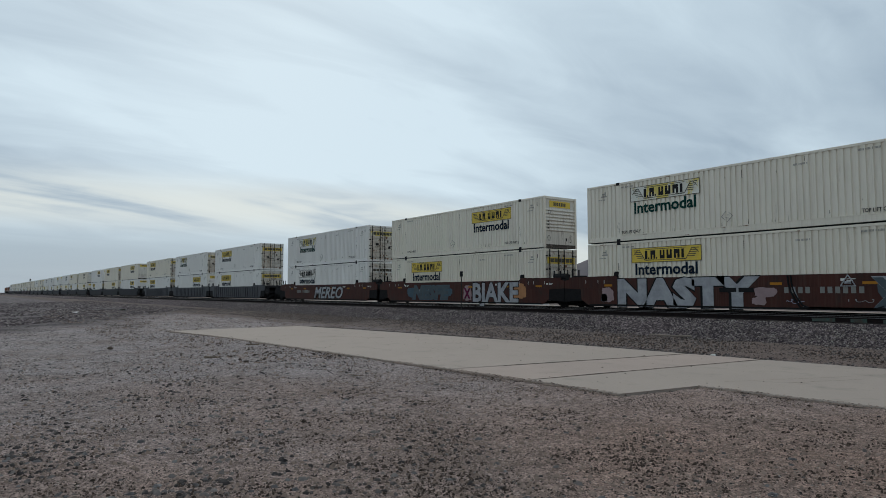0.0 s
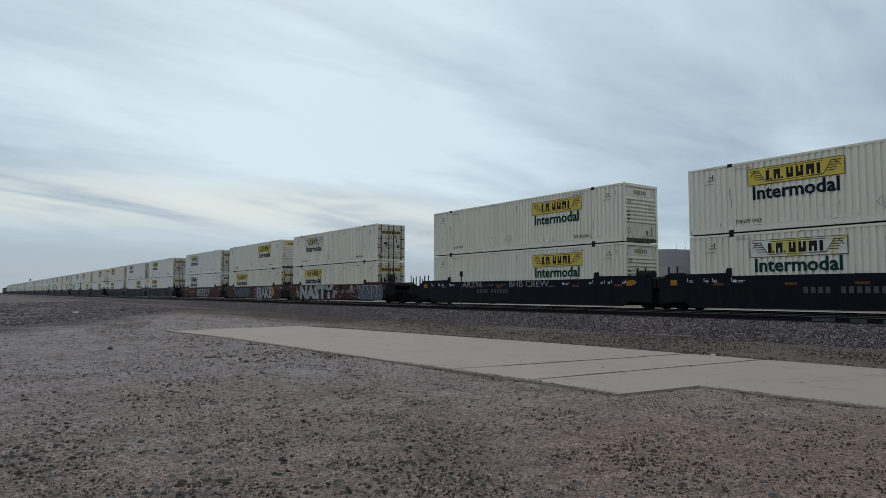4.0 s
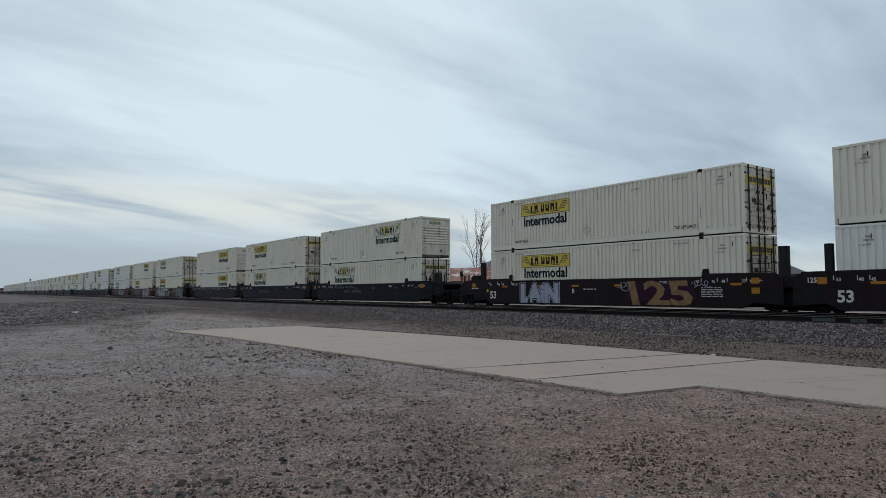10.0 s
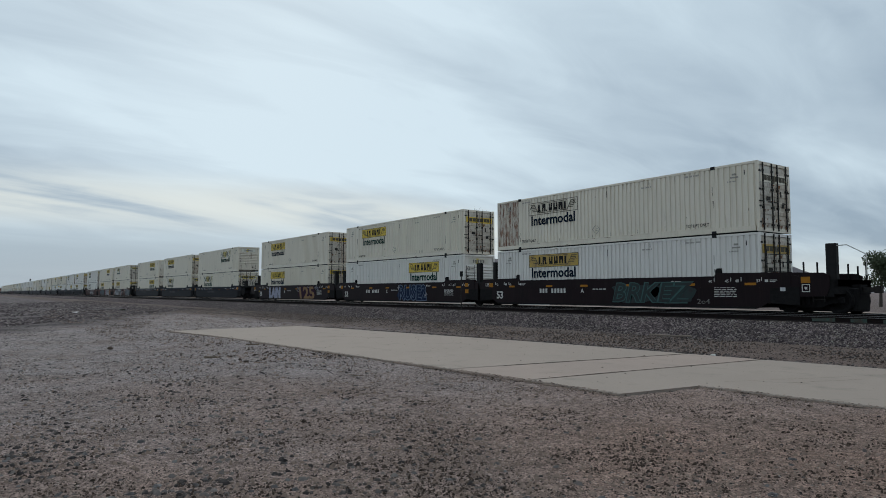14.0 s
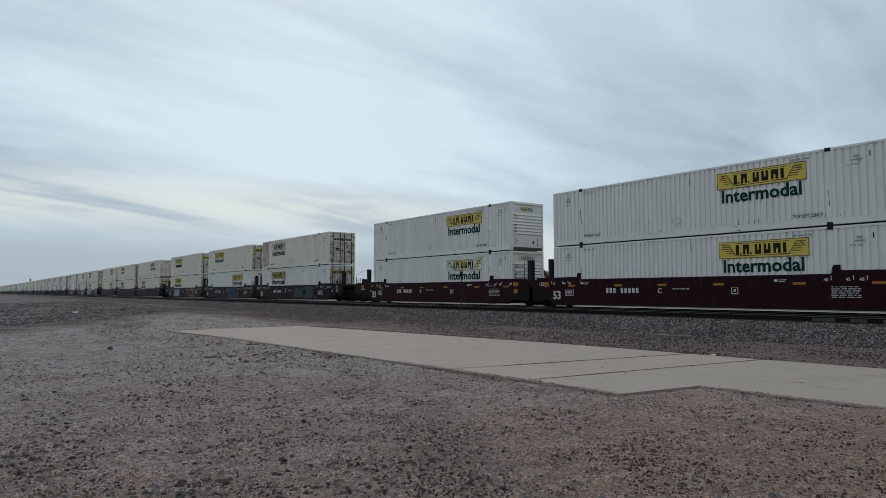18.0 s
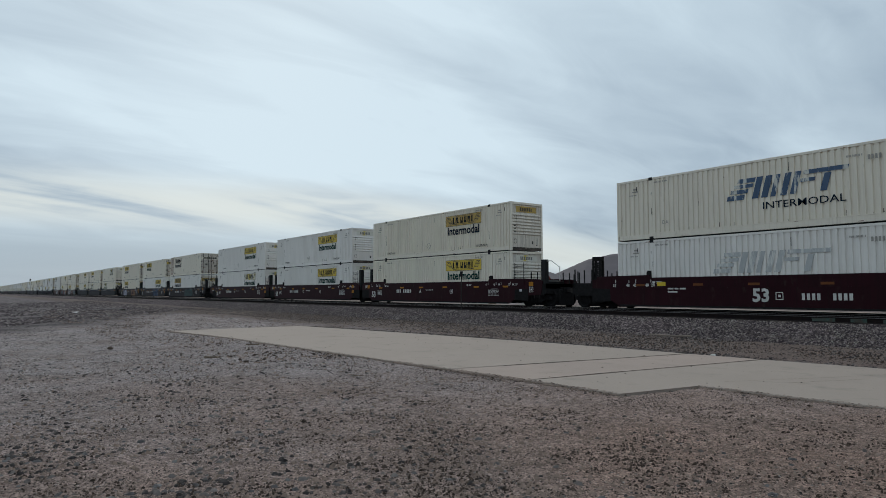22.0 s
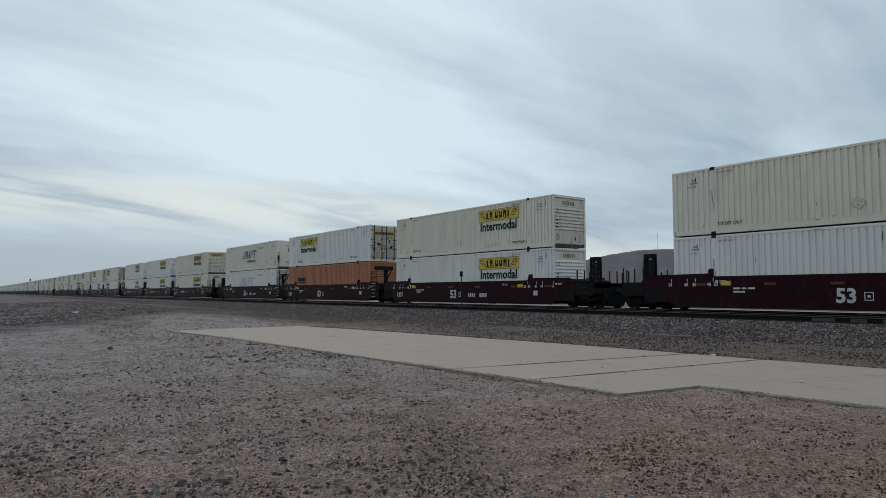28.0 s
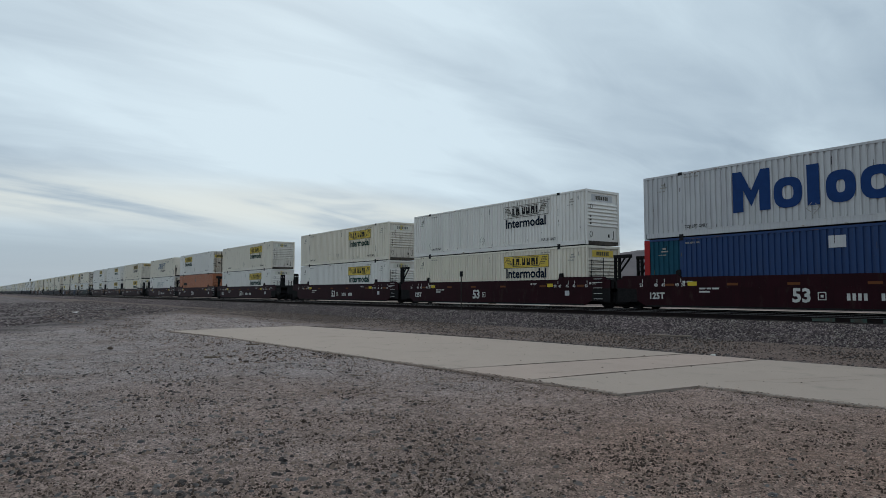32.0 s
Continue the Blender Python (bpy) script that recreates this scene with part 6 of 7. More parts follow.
def crack(pts, seed, w=0.012):
    rs, g = random.Random(seed), Geo()
    p = None
    for (x0, y0), (x1, y1) in zip(pts, pts[1:]):
        n = 8
        for i in range(n + 1):
            t = i / n
            q = (x0 + (x1 - x0) * t + rs.uniform(-0.02, 0.02), y0 + (y1 - y0) * t + rs.uniform(-0.02, 0.02))
            if p:
                dx, dy = q[0] - p[0], q[1] - p[1]
                d = max(1e-6, math.hypot(dx, dy))
                ox, oy = -dy / d * w, dx / d * w
                g.quad((p[0] - ox, p[1] - oy, 0.004), (q[0] - ox, q[1] - oy, 0.004), (q[0] + ox, q[1] + oy, 0.004), (p[0] + ox, p[1] + oy, 0.004))
            p = q
    return g


part("joint", crack([(-10.33, 9.0), (-9.68, 14.4)], 5, 0.04), CLOD, plat, "open dark joint")
part("joint", crack([(-8.41, 8.0), (-7.89, 14.5)], 6, 0.022), CLOD, plat, "open dark joint")
part("crack", crack([(-22.0, 9.0), (-19.0, 11.3)], 2, 0.02), EARTH, plat, "dirt-filled joint")
part("crack", crack([(-5.6, 11.1), (-5.1, 12.6)], 3, 0.008), EARTH, plat, "hairline crack")
part("crack", crack([(-6.3, 10.4), (-4.9, 14.2)], 4, 0.006), EARTH, plat, "hairline crack")


def about(r1, centre=56, wide=34, patchy=0.0, clump=0.6, sharp=1.0):
    """A place on the lot round the middle of the yard: thickest before the slabs, thinning out on every side."""
    def place(rs):
        r = 1.2 * (r1 / 1.2) ** rs.rand()
        if rs.rand() > ((r - 1.2) / 4.0) ** 1.4:
            return None
        a = radians(rs.normal(centre, wide) if rs.rand() > 0.2 else rs.uniform(-180, 180))
        x, y = -r * math.sin(a), r * math.cos(a)
        if y > 19.6 or on_slab(x, y):
            return None
        d = noise.noise(Vector((x * clump, y * clump, 9.0))) + 0.5 * noise.noise(Vector((x * clump * 3, y * clump * 3, 4.0))) + 0.3 * noise.noise(Vector((x * clump * 9, y * clump * 9, 14.0)))
        if d < rs.uniform(-0.58, 0.45) * sharp + patchy:
            return None
        return (x, y, lie(x, y))
    return place


def shoulder(r):
    t = r.rand()
    return (-4 - 75 * r.rand() ** 1.6, 19.75 + 1.9 * t, -0.04 + 0.57 * min(1, t * 1.12))


def strewn(rs):
    """Over the far dirt between the slabs and the line, and beyond the slabs' end."""
    x, y = -14 - 50 * rs.rand() ** 1.3, rs.uniform(4, 19.4)
    if on_slab(x, y) or noise.noise(Vector((x * 0.4, y * 0.6, 21.0))) < rs.uniform(-0.5, 0.3):
        return None
    return (x, y, lie(x, y))


def slab_side(rs):
    """Along the near edges of the slabs, where the dirt has washed over them."""
    k = rs.randint(len(NEAR_EDGES))
    (x0, y0), (x1, y1) = NEAR_EDGES[k]
    t, o = rs.rand(), rs.normal(-0.03, 0.05)
    x, y = x0 + (x1 - x0) * t, y0 + (y1 - y0) * t + o
    return (x, y, 0.0 if on_slab(x, y) else -0.02)


NEAR_EDGES = [(SLABS[0][0], SLABS[0][1]), (SLABS[0][1], SLABS[0][2]), (SLABS[0][1], SLABS[0][2]), (SLABS[0][2], SLABS[0][3]), (SLABS[1][0], SLABS[1][1]), (SLABS[2][0], SLABS[2][1]), (SLABS[2][2], SLABS[2][3]), (SLABS[2][3], SLABS[2][4]), (SLABS[2][3], SLABS[2][4])]
stones(52000, about(26, 56, 34, 0.0, 0.8, 0.8), lambda r: 0.003 + 0.010 * r.rand() ** 2, 1, STONE, "gravel", "fine dark gravel scattered on the dirt", 1.0, True)
stones(12000, about(26, 80, 17, 0.12, 0.9, 0.5), lambda r: 0.005 + 0.034 * r.rand() ** 4, 2, LOTSTONE, "loose_stones", "dark blue-grey loose stones on the dirt", 0.7)
stones(6000, about(26, 84, 15, 0.0, 0.6, 0.8), lambda r: 0.006 + 0.040 * r.rand() ** 6, 24, BLUESTONE, "loose_stones", "flat slate-grey stones on the dirt", 0.5)
stones(3000, about(24, 50, 34, 0.05, 0.6, 0.6), lambda r: 0.005 + 0.030 * r.rand() ** 7, 12, LOTSTONE, "loose_stones", "dark grey loose stones on the dirt", 0.7)
stones(6000, about(20), lambda r: 0.003 + 0.013 * r.rand() ** 4, 3, PALE, "pale_pebbles", "pale pebbles scattered on the dirt", 0.6, True)
# dark tone of these clods also carries the small shadows of lumps in the dirt
stones(42000, about(20, 46, 30, 0.06, 1.1, 0.5), lambda r: 0.004 + 0.017 * r.rand() ** 2.5, 14, CLOD, "clods", "small brown clods of earth, dark also for their shade", 1.0, True)
stones(350, about(16, 40, 26, 0.22, 1.1, 0.2), lambda r: 0.012 + 0.026 * r.rand() ** 2, 15, CLOD, "clods", "larger dark brown clods of earth", 0.7)
stones(28000, about(24, 56, 34, 0.0, 0.9, 1.0), lambda r: 0.005 + 0.028 * r.rand() ** 3, 4, EARTH, "clods", "small sandy clods of earth", 1.0, True)
stones(12000, lambda r: (-2 - 45 * r.rand() ** 1.3, 19.8 - 5.0 * r.rand(), -0.03), lambda r: 0.010 + 0.034 * r.rand() ** 2.5, 27, CLOD, "clods", "dark brown clods below the ballast", 0.9, True)
stones(9000, strewn, lambda r: 0.012 + 0.040 * r.rand() ** 3, 25, CLOD, "clods", "dark clods on the far part of the lot", 1.0, True)
stones(7000, strewn, lambda r: 0.012 + 0.040 * r.rand() ** 3, 26, EARTH, "clods", "sandy clods on the far part of the lot", 1.0, True)
stones(62000, shoulder, lambda r: 0.014 + 0.032 * r.rand() ** 2, 5, DARKSTONE, "ballast_stones", "dark crushed rock on the ballast shoulder", 1.0, True)
stones(10000, shoulder, lambda r: 0.016 + 0.024 * r.rand() ** 2, 6, PALE, "ballast_stones", "pale crushed rock on the ballast shoulder", 0.8)
stones(17000, lambda r: (-2 - 60 * r.rand() ** 1.5, 19.9 - 5.2 * r.rand() ** 1.5, -0.035), lambda r: 0.012 + 0.034 * r.rand() ** 2, 16, LOTSTONE, "ballast_stones", "crushed rock strewn on the dirt below the ballast", 0.9, True)
stones(9000, lambda r: (-2 - 60 * r.rand() ** 1.5, 19.9 - 5.0 * r.rand(), -0.035), lambda r: 0.007 + 0.022 * r.rand() ** 3, 19, EARTH, "clods", "sandy crumbs on the dirt below the ballast", 0.8, True)
stones(2500, lambda r: (-2 - 60 * r.rand() ** 1.5, 19.9 - 5.0 * r.rand(), -0.035), lambda r: 0.006 + 0.018 * r.rand() ** 3, 20, PALE, "pale_pebbles", "pale chips on the dirt below the ballast", 0.8, True)


def far_edge(rs):
    """Along the far edge of the slabs."""
    x = rs.uniform(-27.5, 2.8)
    return (x, float(np.interp(x, (-27.9, -20.5, -13.61, -7.9, 3.0), (12.22, 13.35, 14.23, 14.53, 15.1))) + 0.03 + 0.55 * rs.rand() ** 2.2, -0.03)


stones(7000, far_edge, lambda r: 0.014 + 0.040 * r.rand() ** 3, 7, LOTSTONE, "edge_rubble", "dark rubble along the slab edge", 0.9)
stones(1500, far_edge, lambda r: 0.012 + 0.030 * r.rand() ** 3, 8, EARTH, "edge_rubble", "sandy rubble along the slab edge", 0.8)


def on_top(rs):
    x, y = rs.uniform(-27, 2.5), rs.uniform(6.5, 15)
    return (x, y, 0.0) if on_slab(x, y) else None


stones(420, on_top, lambda r: 0.005 + 0.018 * r.rand() ** 4, 31, CLOD, "clods", "few dark crumbs and leaves on the slabs", 0.5)


def spilled(rs):
    """Coarse gravel over the far part of the lot, towards the line."""
    y = 18.5 * rs.rand() - 1
    x = -33 - 1.75 * max(0, y) - 70 * rs.rand() ** 2
    return (x, y, lie(x, y)) if noise.noise(Vector((x * 0.2, y * 0.4, 3.0))) > rs.uniform(-0.5, 0.4) else None


stones(16000, spilled, lambda r: 0.03 + 0.09 * r.rand() ** 3, 21, DARKSTONE, "loose_stones", "coarse dark blue-grey gravel spilled on the lot", 0.6)
stones(3500, spilled, lambda r: 0.03 + 0.06 * r.rand() ** 3, 22, PALE, "loose_stones", "pale gravel spilled on the lot", 0.6)
stones(12000, lambda r: (lambda x, y: (x, y, lie(x, y)))(-22 - 26 * r.rand(), -3 + 9.0 * r.rand() + 3 * r.rand()), lambda r: 0.008 + 0.030 * r.rand() ** 4, 23, LOTSTONE, "loose_stones", "dark stones scattered far along the lot", 0.8, True)
stones(5000, slab_side, lambda r: 0.006 + 0.020 * r.rand() ** 3, 17, EARTH, "clods", "sandy dirt washed over the slab edge", 0.5)
stones(1200, slab_side, lambda r: 0.006 + 0.022 * r.rand() ** 3, 18, CLOD, "clods", "dark crumbs along the slab edge", 0.5)


# ---- tracks ----
def rail_geo(y, top, x0, x1, head_only=False):
    g = Geo()
    if head_only:
        return g.box(x0, x1, y - 0.034, y + 0.034, top - 0.012, top)
    prof = [(-0.075, -0.18), (0.075, -0.18), (0.07, -0.165), (0.012, -0.15), (0.012, -0.045), (0.036, -0.036), (0.036, -0.013), (-0.036, -0.013), (-0.036, -0.036), (-0.012, -0.045), (-0.012, -0.15), (-0.07, -0.165)]
    k = len(prof)
    for x in (x0, x1):
        g.v += [(x, y + a, top + b) for a, b in prof]
    g.f = [(i, i + k, (i + 1) % k + k, (i + 1) % k) for i in range(k)]
    return g


def track(yc, top, label):
    t = thing("railway_track", pose(0, 0, 0), label, "track", kind="structure")
    for s in (-0.752, 0.752):
        r = part("rail", rail_geo(yc + s, top, -1500, 300), RAILWEB, t, "rusty steel rail")
        part("rail_head", rail_geo(yc + s, top, -1500, 300, True), RAILTOP, r, "shiny worn rail head")
    tie = Geo().box(-0.115, 0.115, -1.3, 1.3, -0.2, 0.0, 0.01).mesh("tie", TIE)
    for i in range(130):
        o = part("tie", tie, TIE, t, "", pose(-72 + 0.56 * i, yc + 0.02 * math.sin(i * 1.7), top - 0.172, 0, 0, 0.8 * math.sin(i * 2.3)))
    g = Geo()
    for i in range(400):
        x = -72.6 - 0.56 * i
        g.box(x - 0.115, x + 0.115, yc - 1.3, yc + 1.3, top - 0.37, top - 0.172)
    tagged(part("far_ties", g, TIE, t), "dark ties of the far track", kind="stuff")
    return t


near_track = track(NEAR_TRACK_Y, NEAR_RAIL_Z, "empty near railway track on dark ballast")
far_track = track(TRACK_Y, RAIL_Z, "railway track that carries the train")
for x0, x1 in ((-10.35, -9.65), (-9.2, -8.75), (-8.3, -7.2)):
    part("joint_bar", Geo().box(x0, x1, NEAR_TRACK_Y - 0.752 - 0.05, NEAR_TRACK_Y - 0.752 - 0.013, NEAR_RAIL_Z - 0.155, NEAR_RAIL_Z - 0.045, 0.006), RAILGREEN, near_track, "flaking green joint bar")

# low platform beyond the line, with a worn yellow edge
far_plat = thing("pavement", pose(0, 0, 0), "pale concrete platform edge beyond the tracks", "platform", kind="structure")
for i in range(30):
    x = -74 + 3.02 * i
    part("slab", Geo().box(x, x + 3.0, 30.6, 33.4, -0.1, 0.585, 0.01), CONCRETE, far_plat)
for i in range(6):
    part("edge_strip", Geo().box(-17.5 + 2.6 * i, -15.1 + 2.6 * i, 30.63, 31.0, 0.585, 0.592), SIGNYELLOW, far_plat, "worn yellow edge paint")

# ---- things along the line ----
post = thing("marker_post", pose(-28.2, 21.6, 0.5), "thin dark marker post with a small box head", "post")
part("pole", Geo().rod((0, 0, -0.1), (0, 0, 1.95), 0.028, sides=8), STEEL, post)
part("head_box", Geo().box(-0.07, 0.07, -0.06, 0.06, 1.85, 2.13, 0.015), BLACK, post, "small dark box")
part("base_plate", Geo().box(-0.12, 0.12, -0.12, 0.12, 0.0, 0.05, 0.01), STEEL, post)


def stick(x, y, z, length, turn, r, label="grey weathered wood scrap on the ground", material=WOOD):
    g = Geo()
    rs = random.Random(int(x * 100))
    p = Vector((-length / 2, 0, r))
    for i in range(5):
        q = Vector((-length / 2 + length * (i + 1) / 5, rs.uniform(-0.05, 0.05) * length, r * rs.uniform(0.8, 1.3)))
        g.rod(p, q, r * rs.uniform(0.7, 1.0), r * rs.uniform(0.6, 0.95), 7)
        p = q
    ob = new("wood_scrap", g.mesh("wood_scrap", material))
    ob.matrix_basis = pose(x, y, z, 0, 0, turn)
    return tagged(ob, label, "wood scrap")


def rock(x, y, z, s, material, label, seed):
    rs = np.random.RandomState(seed)
    bm = bmesh.new()
    bmesh.ops.create_icosphere(bm, subdivisions=2, radius=s)
    for v in bm.verts:
        v.co *= 1 + 0.5 * noise.noise(v.co / s * 0.9 + Vector((seed, 0, 0)))
        v.co.z *= 0.6
    me = bpy.data.meshes.new("rock")
    bm.to_mesh(me)
    bm.free()
    me.materials.append(material)
    ob = new("rock", me)
    ob.matrix_basis = pose(x, y, z + s * 0.3, 0, 0, rs.uniform(0, 360))
    return tagged(ob, label, "rock")


# ---- behind the line ----
def on_ray(px, depth, z):
    """A place at that depth before the camera, at the share px of the view's half width from its middle."""
    a = radians(54.137)
    fx, fy = -math.sin(a), math.cos(a)
    rx, ry = math.cos(a), math.sin(a)
    k = px * math.tan(radians(67.775 / 2))
    return Vector((depth * (fx + rx * k), depth * (fy + ry * k), z))


def make_hills():
    """Two low mountains some two kilometres off, with gullied flanks: along the view's width, their height in metres."""
    for label, base, ridge in (("long brown-grey mountain beyond the line", 2000, ((0.14, 0), (0.20, 26), (0.276, 72), (0.327, 102), (0.378, 117), (0.44, 130), (0.505, 134), (0.57, 132), (0.633, 126), (0.697, 116), (0.747, 102), (0.78, 87), (0.81, 70), (0.87, 44), (0.94, 20), (1.02, 0))),
                               ("small pointed brown-grey hill beyond the line", 1700, ((-0.02, 0), (0.045, 40), (0.084, 70), (0.116, 90), (0.148, 80), (0.193, 70), (0.237, 56), (0.29, 38), (0.36, 0)))):
        xs = np.linspace(ridge[0][0], ridge[-1][0], 160)
        hs = np.interp(xs, [r[0] for r in ridge], [r[1] for r in ridge])
        rows = np.linspace(0, 1, 18)
        g, n = Geo(), len(xs)
        for r in rows:
            for x, h in zip(xs, hs):
                gully = 1 + 0.16 * (1 - r) * noise.noise(Vector((x * 45, r * 2.5, base * 0.01)))
                p = on_ray(x, base - 480 * (1 - r) * (0.8 + 0.3 * noise.noise(Vector((x * 14, 0.5, base * 0.02)))), 0)
                g.v.append((p.x, p.y, -1.0 + h * r ** 1.1 * gully + 1.2 * noise.noise(Vector((x * 120, r * 9, 3.0))) * min(1, h / 30)))
        for a in range(len(rows) - 1):
            g.f += [(a * n + i, a * n + i + 1, (a + 1) * n + i + 1, (a + 1) * n + i) for i in range(n - 1)]
        k = (len(rows) - 1) * n
        m = len(g.v)
        g.v += [(v[0] * 1.12, v[1] * 1.12, -1.0) for v in g.v[k:k + n]]
        g.f += [(k + i, k + i + 1, m + i + 1, m + i) for i in range(n - 1)]
        tagged(new("hill", g.mesh("hill", HILL, True)), label, "hill", kind="structure")


make_hills()
for px, h in ((0.486, 44), (0.548, 22), (0.528, 14)):
    p = on_ray(px, 1990, 100)
    ma = thing("radio_mast", pose(p.x, p.y, 133), "thin radio mast on the mountain ridge", "mast", "masts on the ridge")
    part("lattice", Geo().rod((0, 0, -15), (0, 0, h), 0.5, 0.3, 5), STEEL, ma)
    part("antenna", Geo().rod((0, 0, h), (0, 0, h + 6), 0.3, 0.15, 4), STEEL, ma)


p = on_ray(-0.931, 500, 0)
sm = thing("signal_mast", pose(p.x, p.y, 0), "thin distant mast beside the line", "mast")
part("pole", Geo().rod((0, 0, 0), (0, 0, 11.2), 0.22, 0.16), STEEL, sm)
part("head", Geo().box(-0.5, 0.5, -0.4, 0.4, 10.2, 11.8, 0.1), STEEL, sm)


def house():
    a, b = on_ray(0.015, 78, 0), on_ray(0.215, 72, 0)
    ang = math.degrees(math.atan2(b.y - a.y, b.x - a.x))
    c = (a + b) / 2
    L = (b - a).length / 2
    h = thing("house", pose(c.x, c.y, 0, 0, 0, ang), "low white house with a rusted red sheet roof", "house")
    part("wall", Geo().box(-L, L, -3, 3, -0.1, 2.7), PLASTER, h)
    for s in (-1, 1):
        x0, x1 = sorted((s * L, s * (L - 0.15)))
        g = Geo()
        g.v = [(x0, -3, 2.7), (x0, 3, 2.7), (x0, 0, 4.2), (x1, -3, 2.7), (x1, 3, 2.7), (x1, 0, 4.2)]
        g.f = [(0, 1, 2), (5, 4, 3), (0, 2, 5, 3), (1, 4, 5, 2), (0, 3, 4, 1)]
        part("gable", g, PLASTER, h)
    for s in (-1, 1):
        n = 26
        for i in range(n):
            g = Geo()
            x0, x1 = -L - 0.4 + (2 * L + 0.8) * i / n, -L - 0.4 + (2 * L + 0.8) * (i + 1) / n
            q = [(x0, 0, 4.35), (x1, 0, 4.35), (x1, s * 3.6, 2.5), (x0, s * 3.6, 2.5)]
            if s > 0:
                q = q[::-1]
            g.poly(q)
            g.rod((x0, 0, 4.36), (x0, s * 3.6, 2.51), 0.035, sides=4)
            part("roof_sheet", g, TIN, h, "rusted red roof sheet with pale patches")
    part("chimney", Geo().box(-1.2, -0.7, -0.3, 0.2, 4.0, 5.0, 0.03), PLASTER, h)
    for x in (-0.6 * L, -0.1 * L, 0.45 * L):
        w = part("window", Geo().box(x - 0.5, x + 0.5, -3.05, -3.0, 1.0, 2.1), PLASTER, h)
        part("pane", Geo().box(x - 0.42, x + 0.42, -3.07, -3.05, 1.08, 2.02), GLASS, w)
    part("door", Geo().box(0.2 * L, 0.2 * L + 0.9, -3.06, -3.0, 0, 2.05), WOOD, h)


house()


def bare_tree(p, height, seed, spread=0.5, lean=(0, 0), label="leafless grey tree behind the line"):
    """A forked trunk with limbs and many thin twigs, no leaves."""
    rs = random.Random(seed)
    t = thing("bare_tree", pose(p.x, p.y, 0), label, "tree", "leafless trees")
    trunk, limbs, twigs = Geo(), Geo(), Geo()

    def grow(a, way, length, r, level):
        b = a
        segs = 3
        for i in range(segs):
            way = (way + Vector((rs.uniform(-1, 1), rs.uniform(-1, 1), rs.uniform(-0.3, 0.5))) * 0.12).normalized()
            c = b + way * length / segs
            r2 = r * (1 - 0.22 * (i + 1) / segs * 1.4)
            (trunk if level == 0 else limbs if level < 3 else twigs).rod(b, c, r * (1 - 0.1 * i), max(0.008, r2), 6 if level < 2 else 4)
            if level and rs.random() < 0.6 and level < 4:
                side = (way + Vector((rs.uniform(-1, 1), rs.uniform(-1, 1), rs.uniform(0.0, 0.8))) * 0.7).normalized()
                grow(c, side, length * 0.55, r * 0.45, level + 1)
            b = c
        if level < 4:
            for i in range(2):
                side = (way + Vector((rs.uniform(-1, 1) * spread * 1.6, rs.uniform(-1, 1) * spread * 1.6, rs.uniform(0.1, 0.6)))).normalized()
                grow(b, side, length * rs.uniform(0.6, 0.85), r * 0.58, level + 1)

    grow(Vector((0, 0, -0.1)), Vector((*lean, 1)).normalized(), height * 0.34, height * 0.009, 0)
    for nm, g in (("trunk", trunk), ("limbs", limbs), ("twigs", twigs)):
        tagged(part(nm, g, BARK, t), kind="stuff" if nm == "twigs" else "")
    return t


bare_tree(on_ray(0.088, 84, 0), 13.2, 4, 0.3, (0.10, 0.14))
bare_tree(on_ray(0.074, 88, 0), 11.4, 9, 0.3, (0.04, 0.05))
bare_tree(on_ray(0.105, 96, 0), 8.5, 21, 0.35)


def leafy_tree(p, height, width, seed, label):
    rs = random.Random(seed)
    t = thing("tree", pose(p.x, p.y, 0), label, "tree", "green trees beyond the line")
    tr = Geo().rod((0, 0, -0.1), (0.1, 0, height * 0.45), height * 0.03, height * 0.02, 8)
    cl = []
    for i in range(9):
        a, z = rs.uniform(0, 6.28), height * rs.uniform(0.4, 0.85)
        q = Vector((math.cos(a) * width * 0.3 * rs.random(), math.sin(a) * width * 0.3 * rs.random(), z))
        tr.rod((0.1, 0, height * 0.4), q, height * 0.012, height * 0.005, 5)
        cl.append((q, width * rs.uniform(0.18, 0.3)))
    part("trunk", tr, BARK, t)
    g = Geo()
    for q, r in cl:
        for i in range(420):
            d = Vector((rs.gauss(0, 1), rs.gauss(0, 1), rs.gauss(0, 0.8)))
            c = q + d.normalized() * r * rs.random() ** 0.4
            u = Vector((rs.uniform(-1, 1), rs.uniform(-1, 1), rs.uniform(-1, 1))).normalized() * 0.14
            w = u.orthogonal().normalized() * 0.07
            g.poly([tuple(c - u), tuple(c + w), tuple(c + u), tuple(c - w)])
    part("crown", g, LEAF, t, "ragged olive crown of small leaves")
    return t


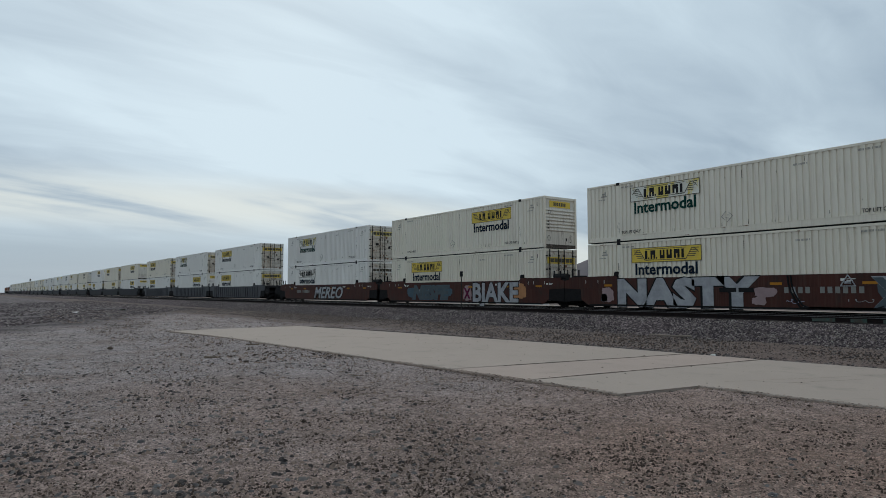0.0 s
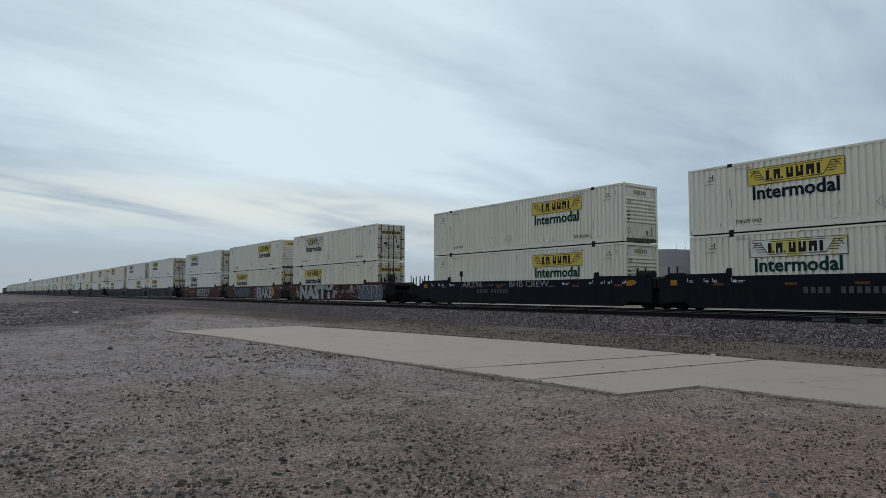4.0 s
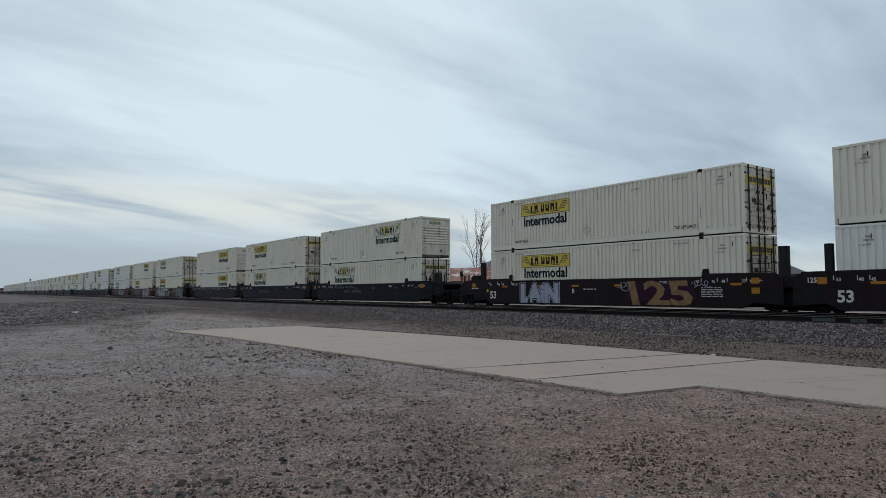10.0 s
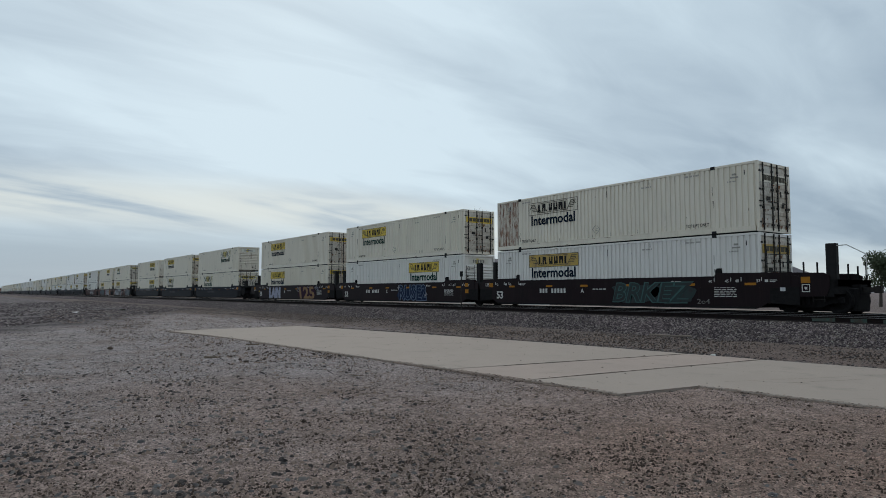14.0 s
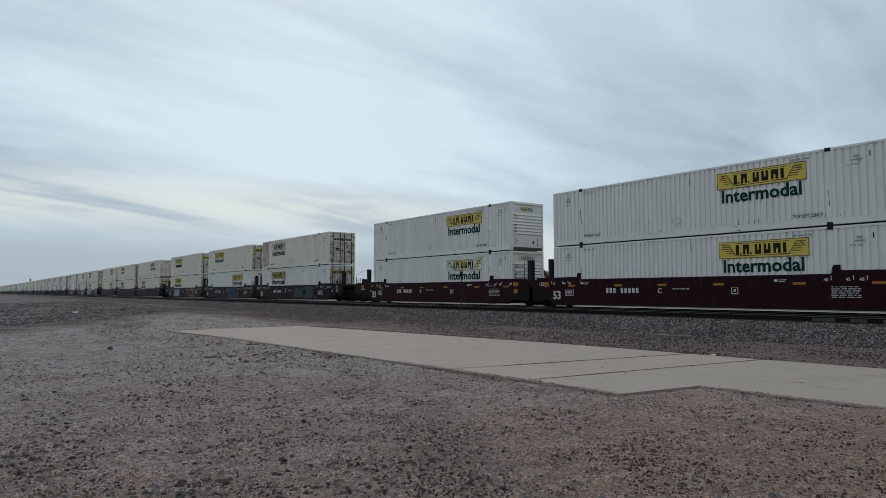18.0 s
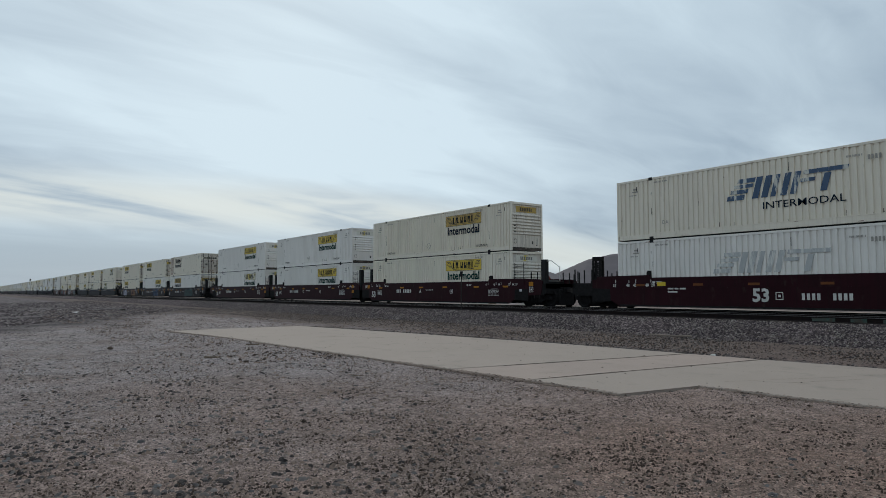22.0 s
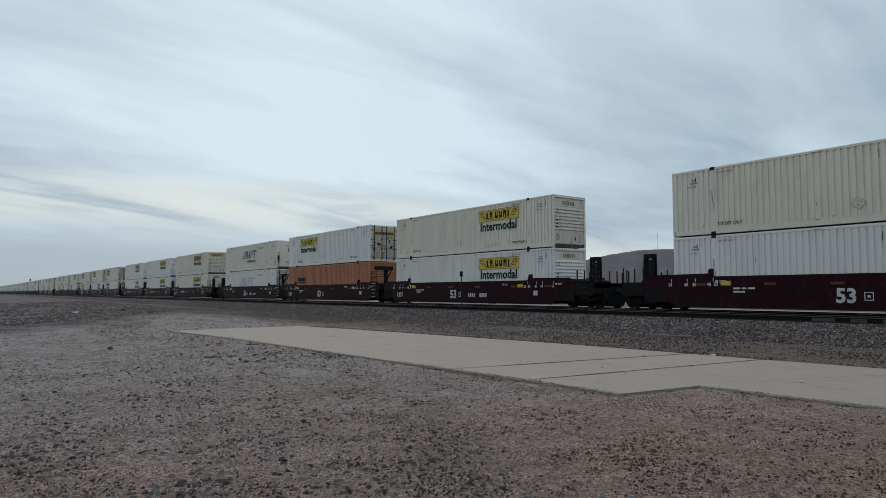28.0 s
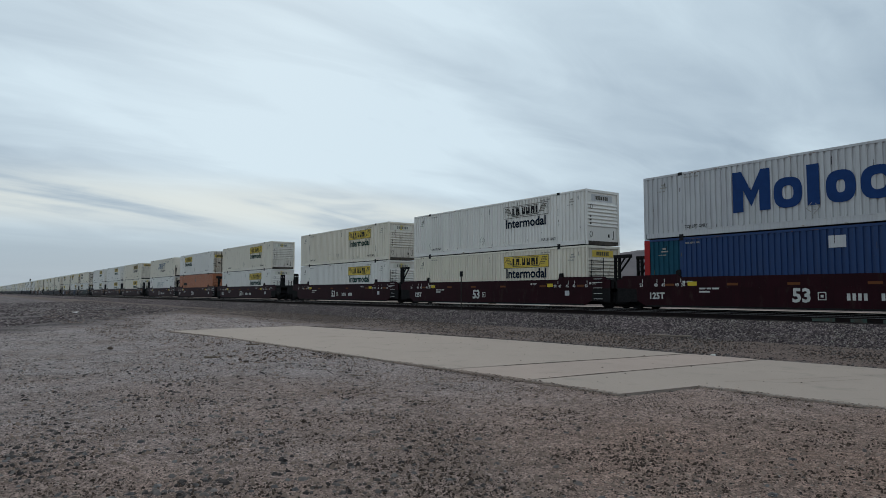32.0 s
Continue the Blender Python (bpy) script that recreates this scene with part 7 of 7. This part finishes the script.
leafy_tree(on_ray(0.985, 70, 0), 6.0, 4.6, 3, "ragged olive-green tree beyond the line")
leafy_tree(on_ray(1.07, 74, 0), 6.4, 5.0, 5, "ragged olive-green tree beyond the line")
leafy_tree(on_ray(0.165, 110, 0), 5.4, 3.4, 8, "low dark shrub-like tree by the house")

# ---- scraps on the ground ----
stick(-15.8, 4.74, -0.05, 0.45, 25, 0.03)
stick(-19.0, 6.86, -0.05, 0.42, 35, 0.03)
stick(-10.9, 5.86, -0.05, 0.22, 20, 0.02)
stick(-13.8, 19.55, 0.0, 1.5, 12, 0.036, "long bleached branch on the ballast foot", PALEWOOD)
def scrap(x, y, s, seed):
    """A crumpled sheet of litter: a bent, thin pane with a thickness."""
    rs, g = random.Random(seed), Geo()
    top = [(x + s * math.cos(a) * rs.uniform(0.6, 1), y + s * math.sin(a) * rs.uniform(0.6, 1), lie(x, y) + s * rs.uniform(0.05, 0.5)) for a in (0.3, 1.3, 2.4, 3.5, 4.4, 5.5)]
    n = len(top)
    g.v = top + [(a, b, c - 0.02) for a, b, c in top]
    g.f = [tuple(range(n)), tuple(range(2 * n - 1, n - 1, -1))] + [(i, i + n, (i + 1) % n + n, (i + 1) % n) for i in range(n)]
    return tagged(new("litter_scrap", g.mesh("litter_scrap", PLASTER)), "crumpled white scrap of litter on the gravel", "litter", "litter on the gravel")


scrap(-61.2, 10.8, 0.4, 1)
scrap(-56.3, 6.7, 0.3, 2)
scrap(-36.9, 12.2, 0.26, 3)
rock(-20.1, 3.28, -0.04, 0.075, CLOD, "dark reddish clod on the dirt", 7)
rock(-9.05, 14.5, -0.03, 0.075, PLASTER, "pale whitish rock at the slab edge", 2)
rock(-3.25, 1.08, -0.03, 0.06, STONE, "dark blue-grey stone on the dirt", 3)
rock(-2.0, 3.35, -0.04, 0.07, EARTH, "brown clod of earth", 5)


# ---- what moves ----
def motions():
    for ob, m in RIDERS:
        walk(ob, [(t, Matrix.Translation((-s, 0, 0)) @ m) for t, s in GONE])
    ts = [i / 15 for i in range(481)]
    gone = np.interp(ts, [g[0] for g in GONE], [g[1] for g in GONE])
    for w, dx in WHEELSETS:
        walk(w, [(t, pose(dx, 0, WHEEL_R, 0, -math.degrees(s / WHEEL_R), 0)) for t, s in zip(ts, gone)])


motions()
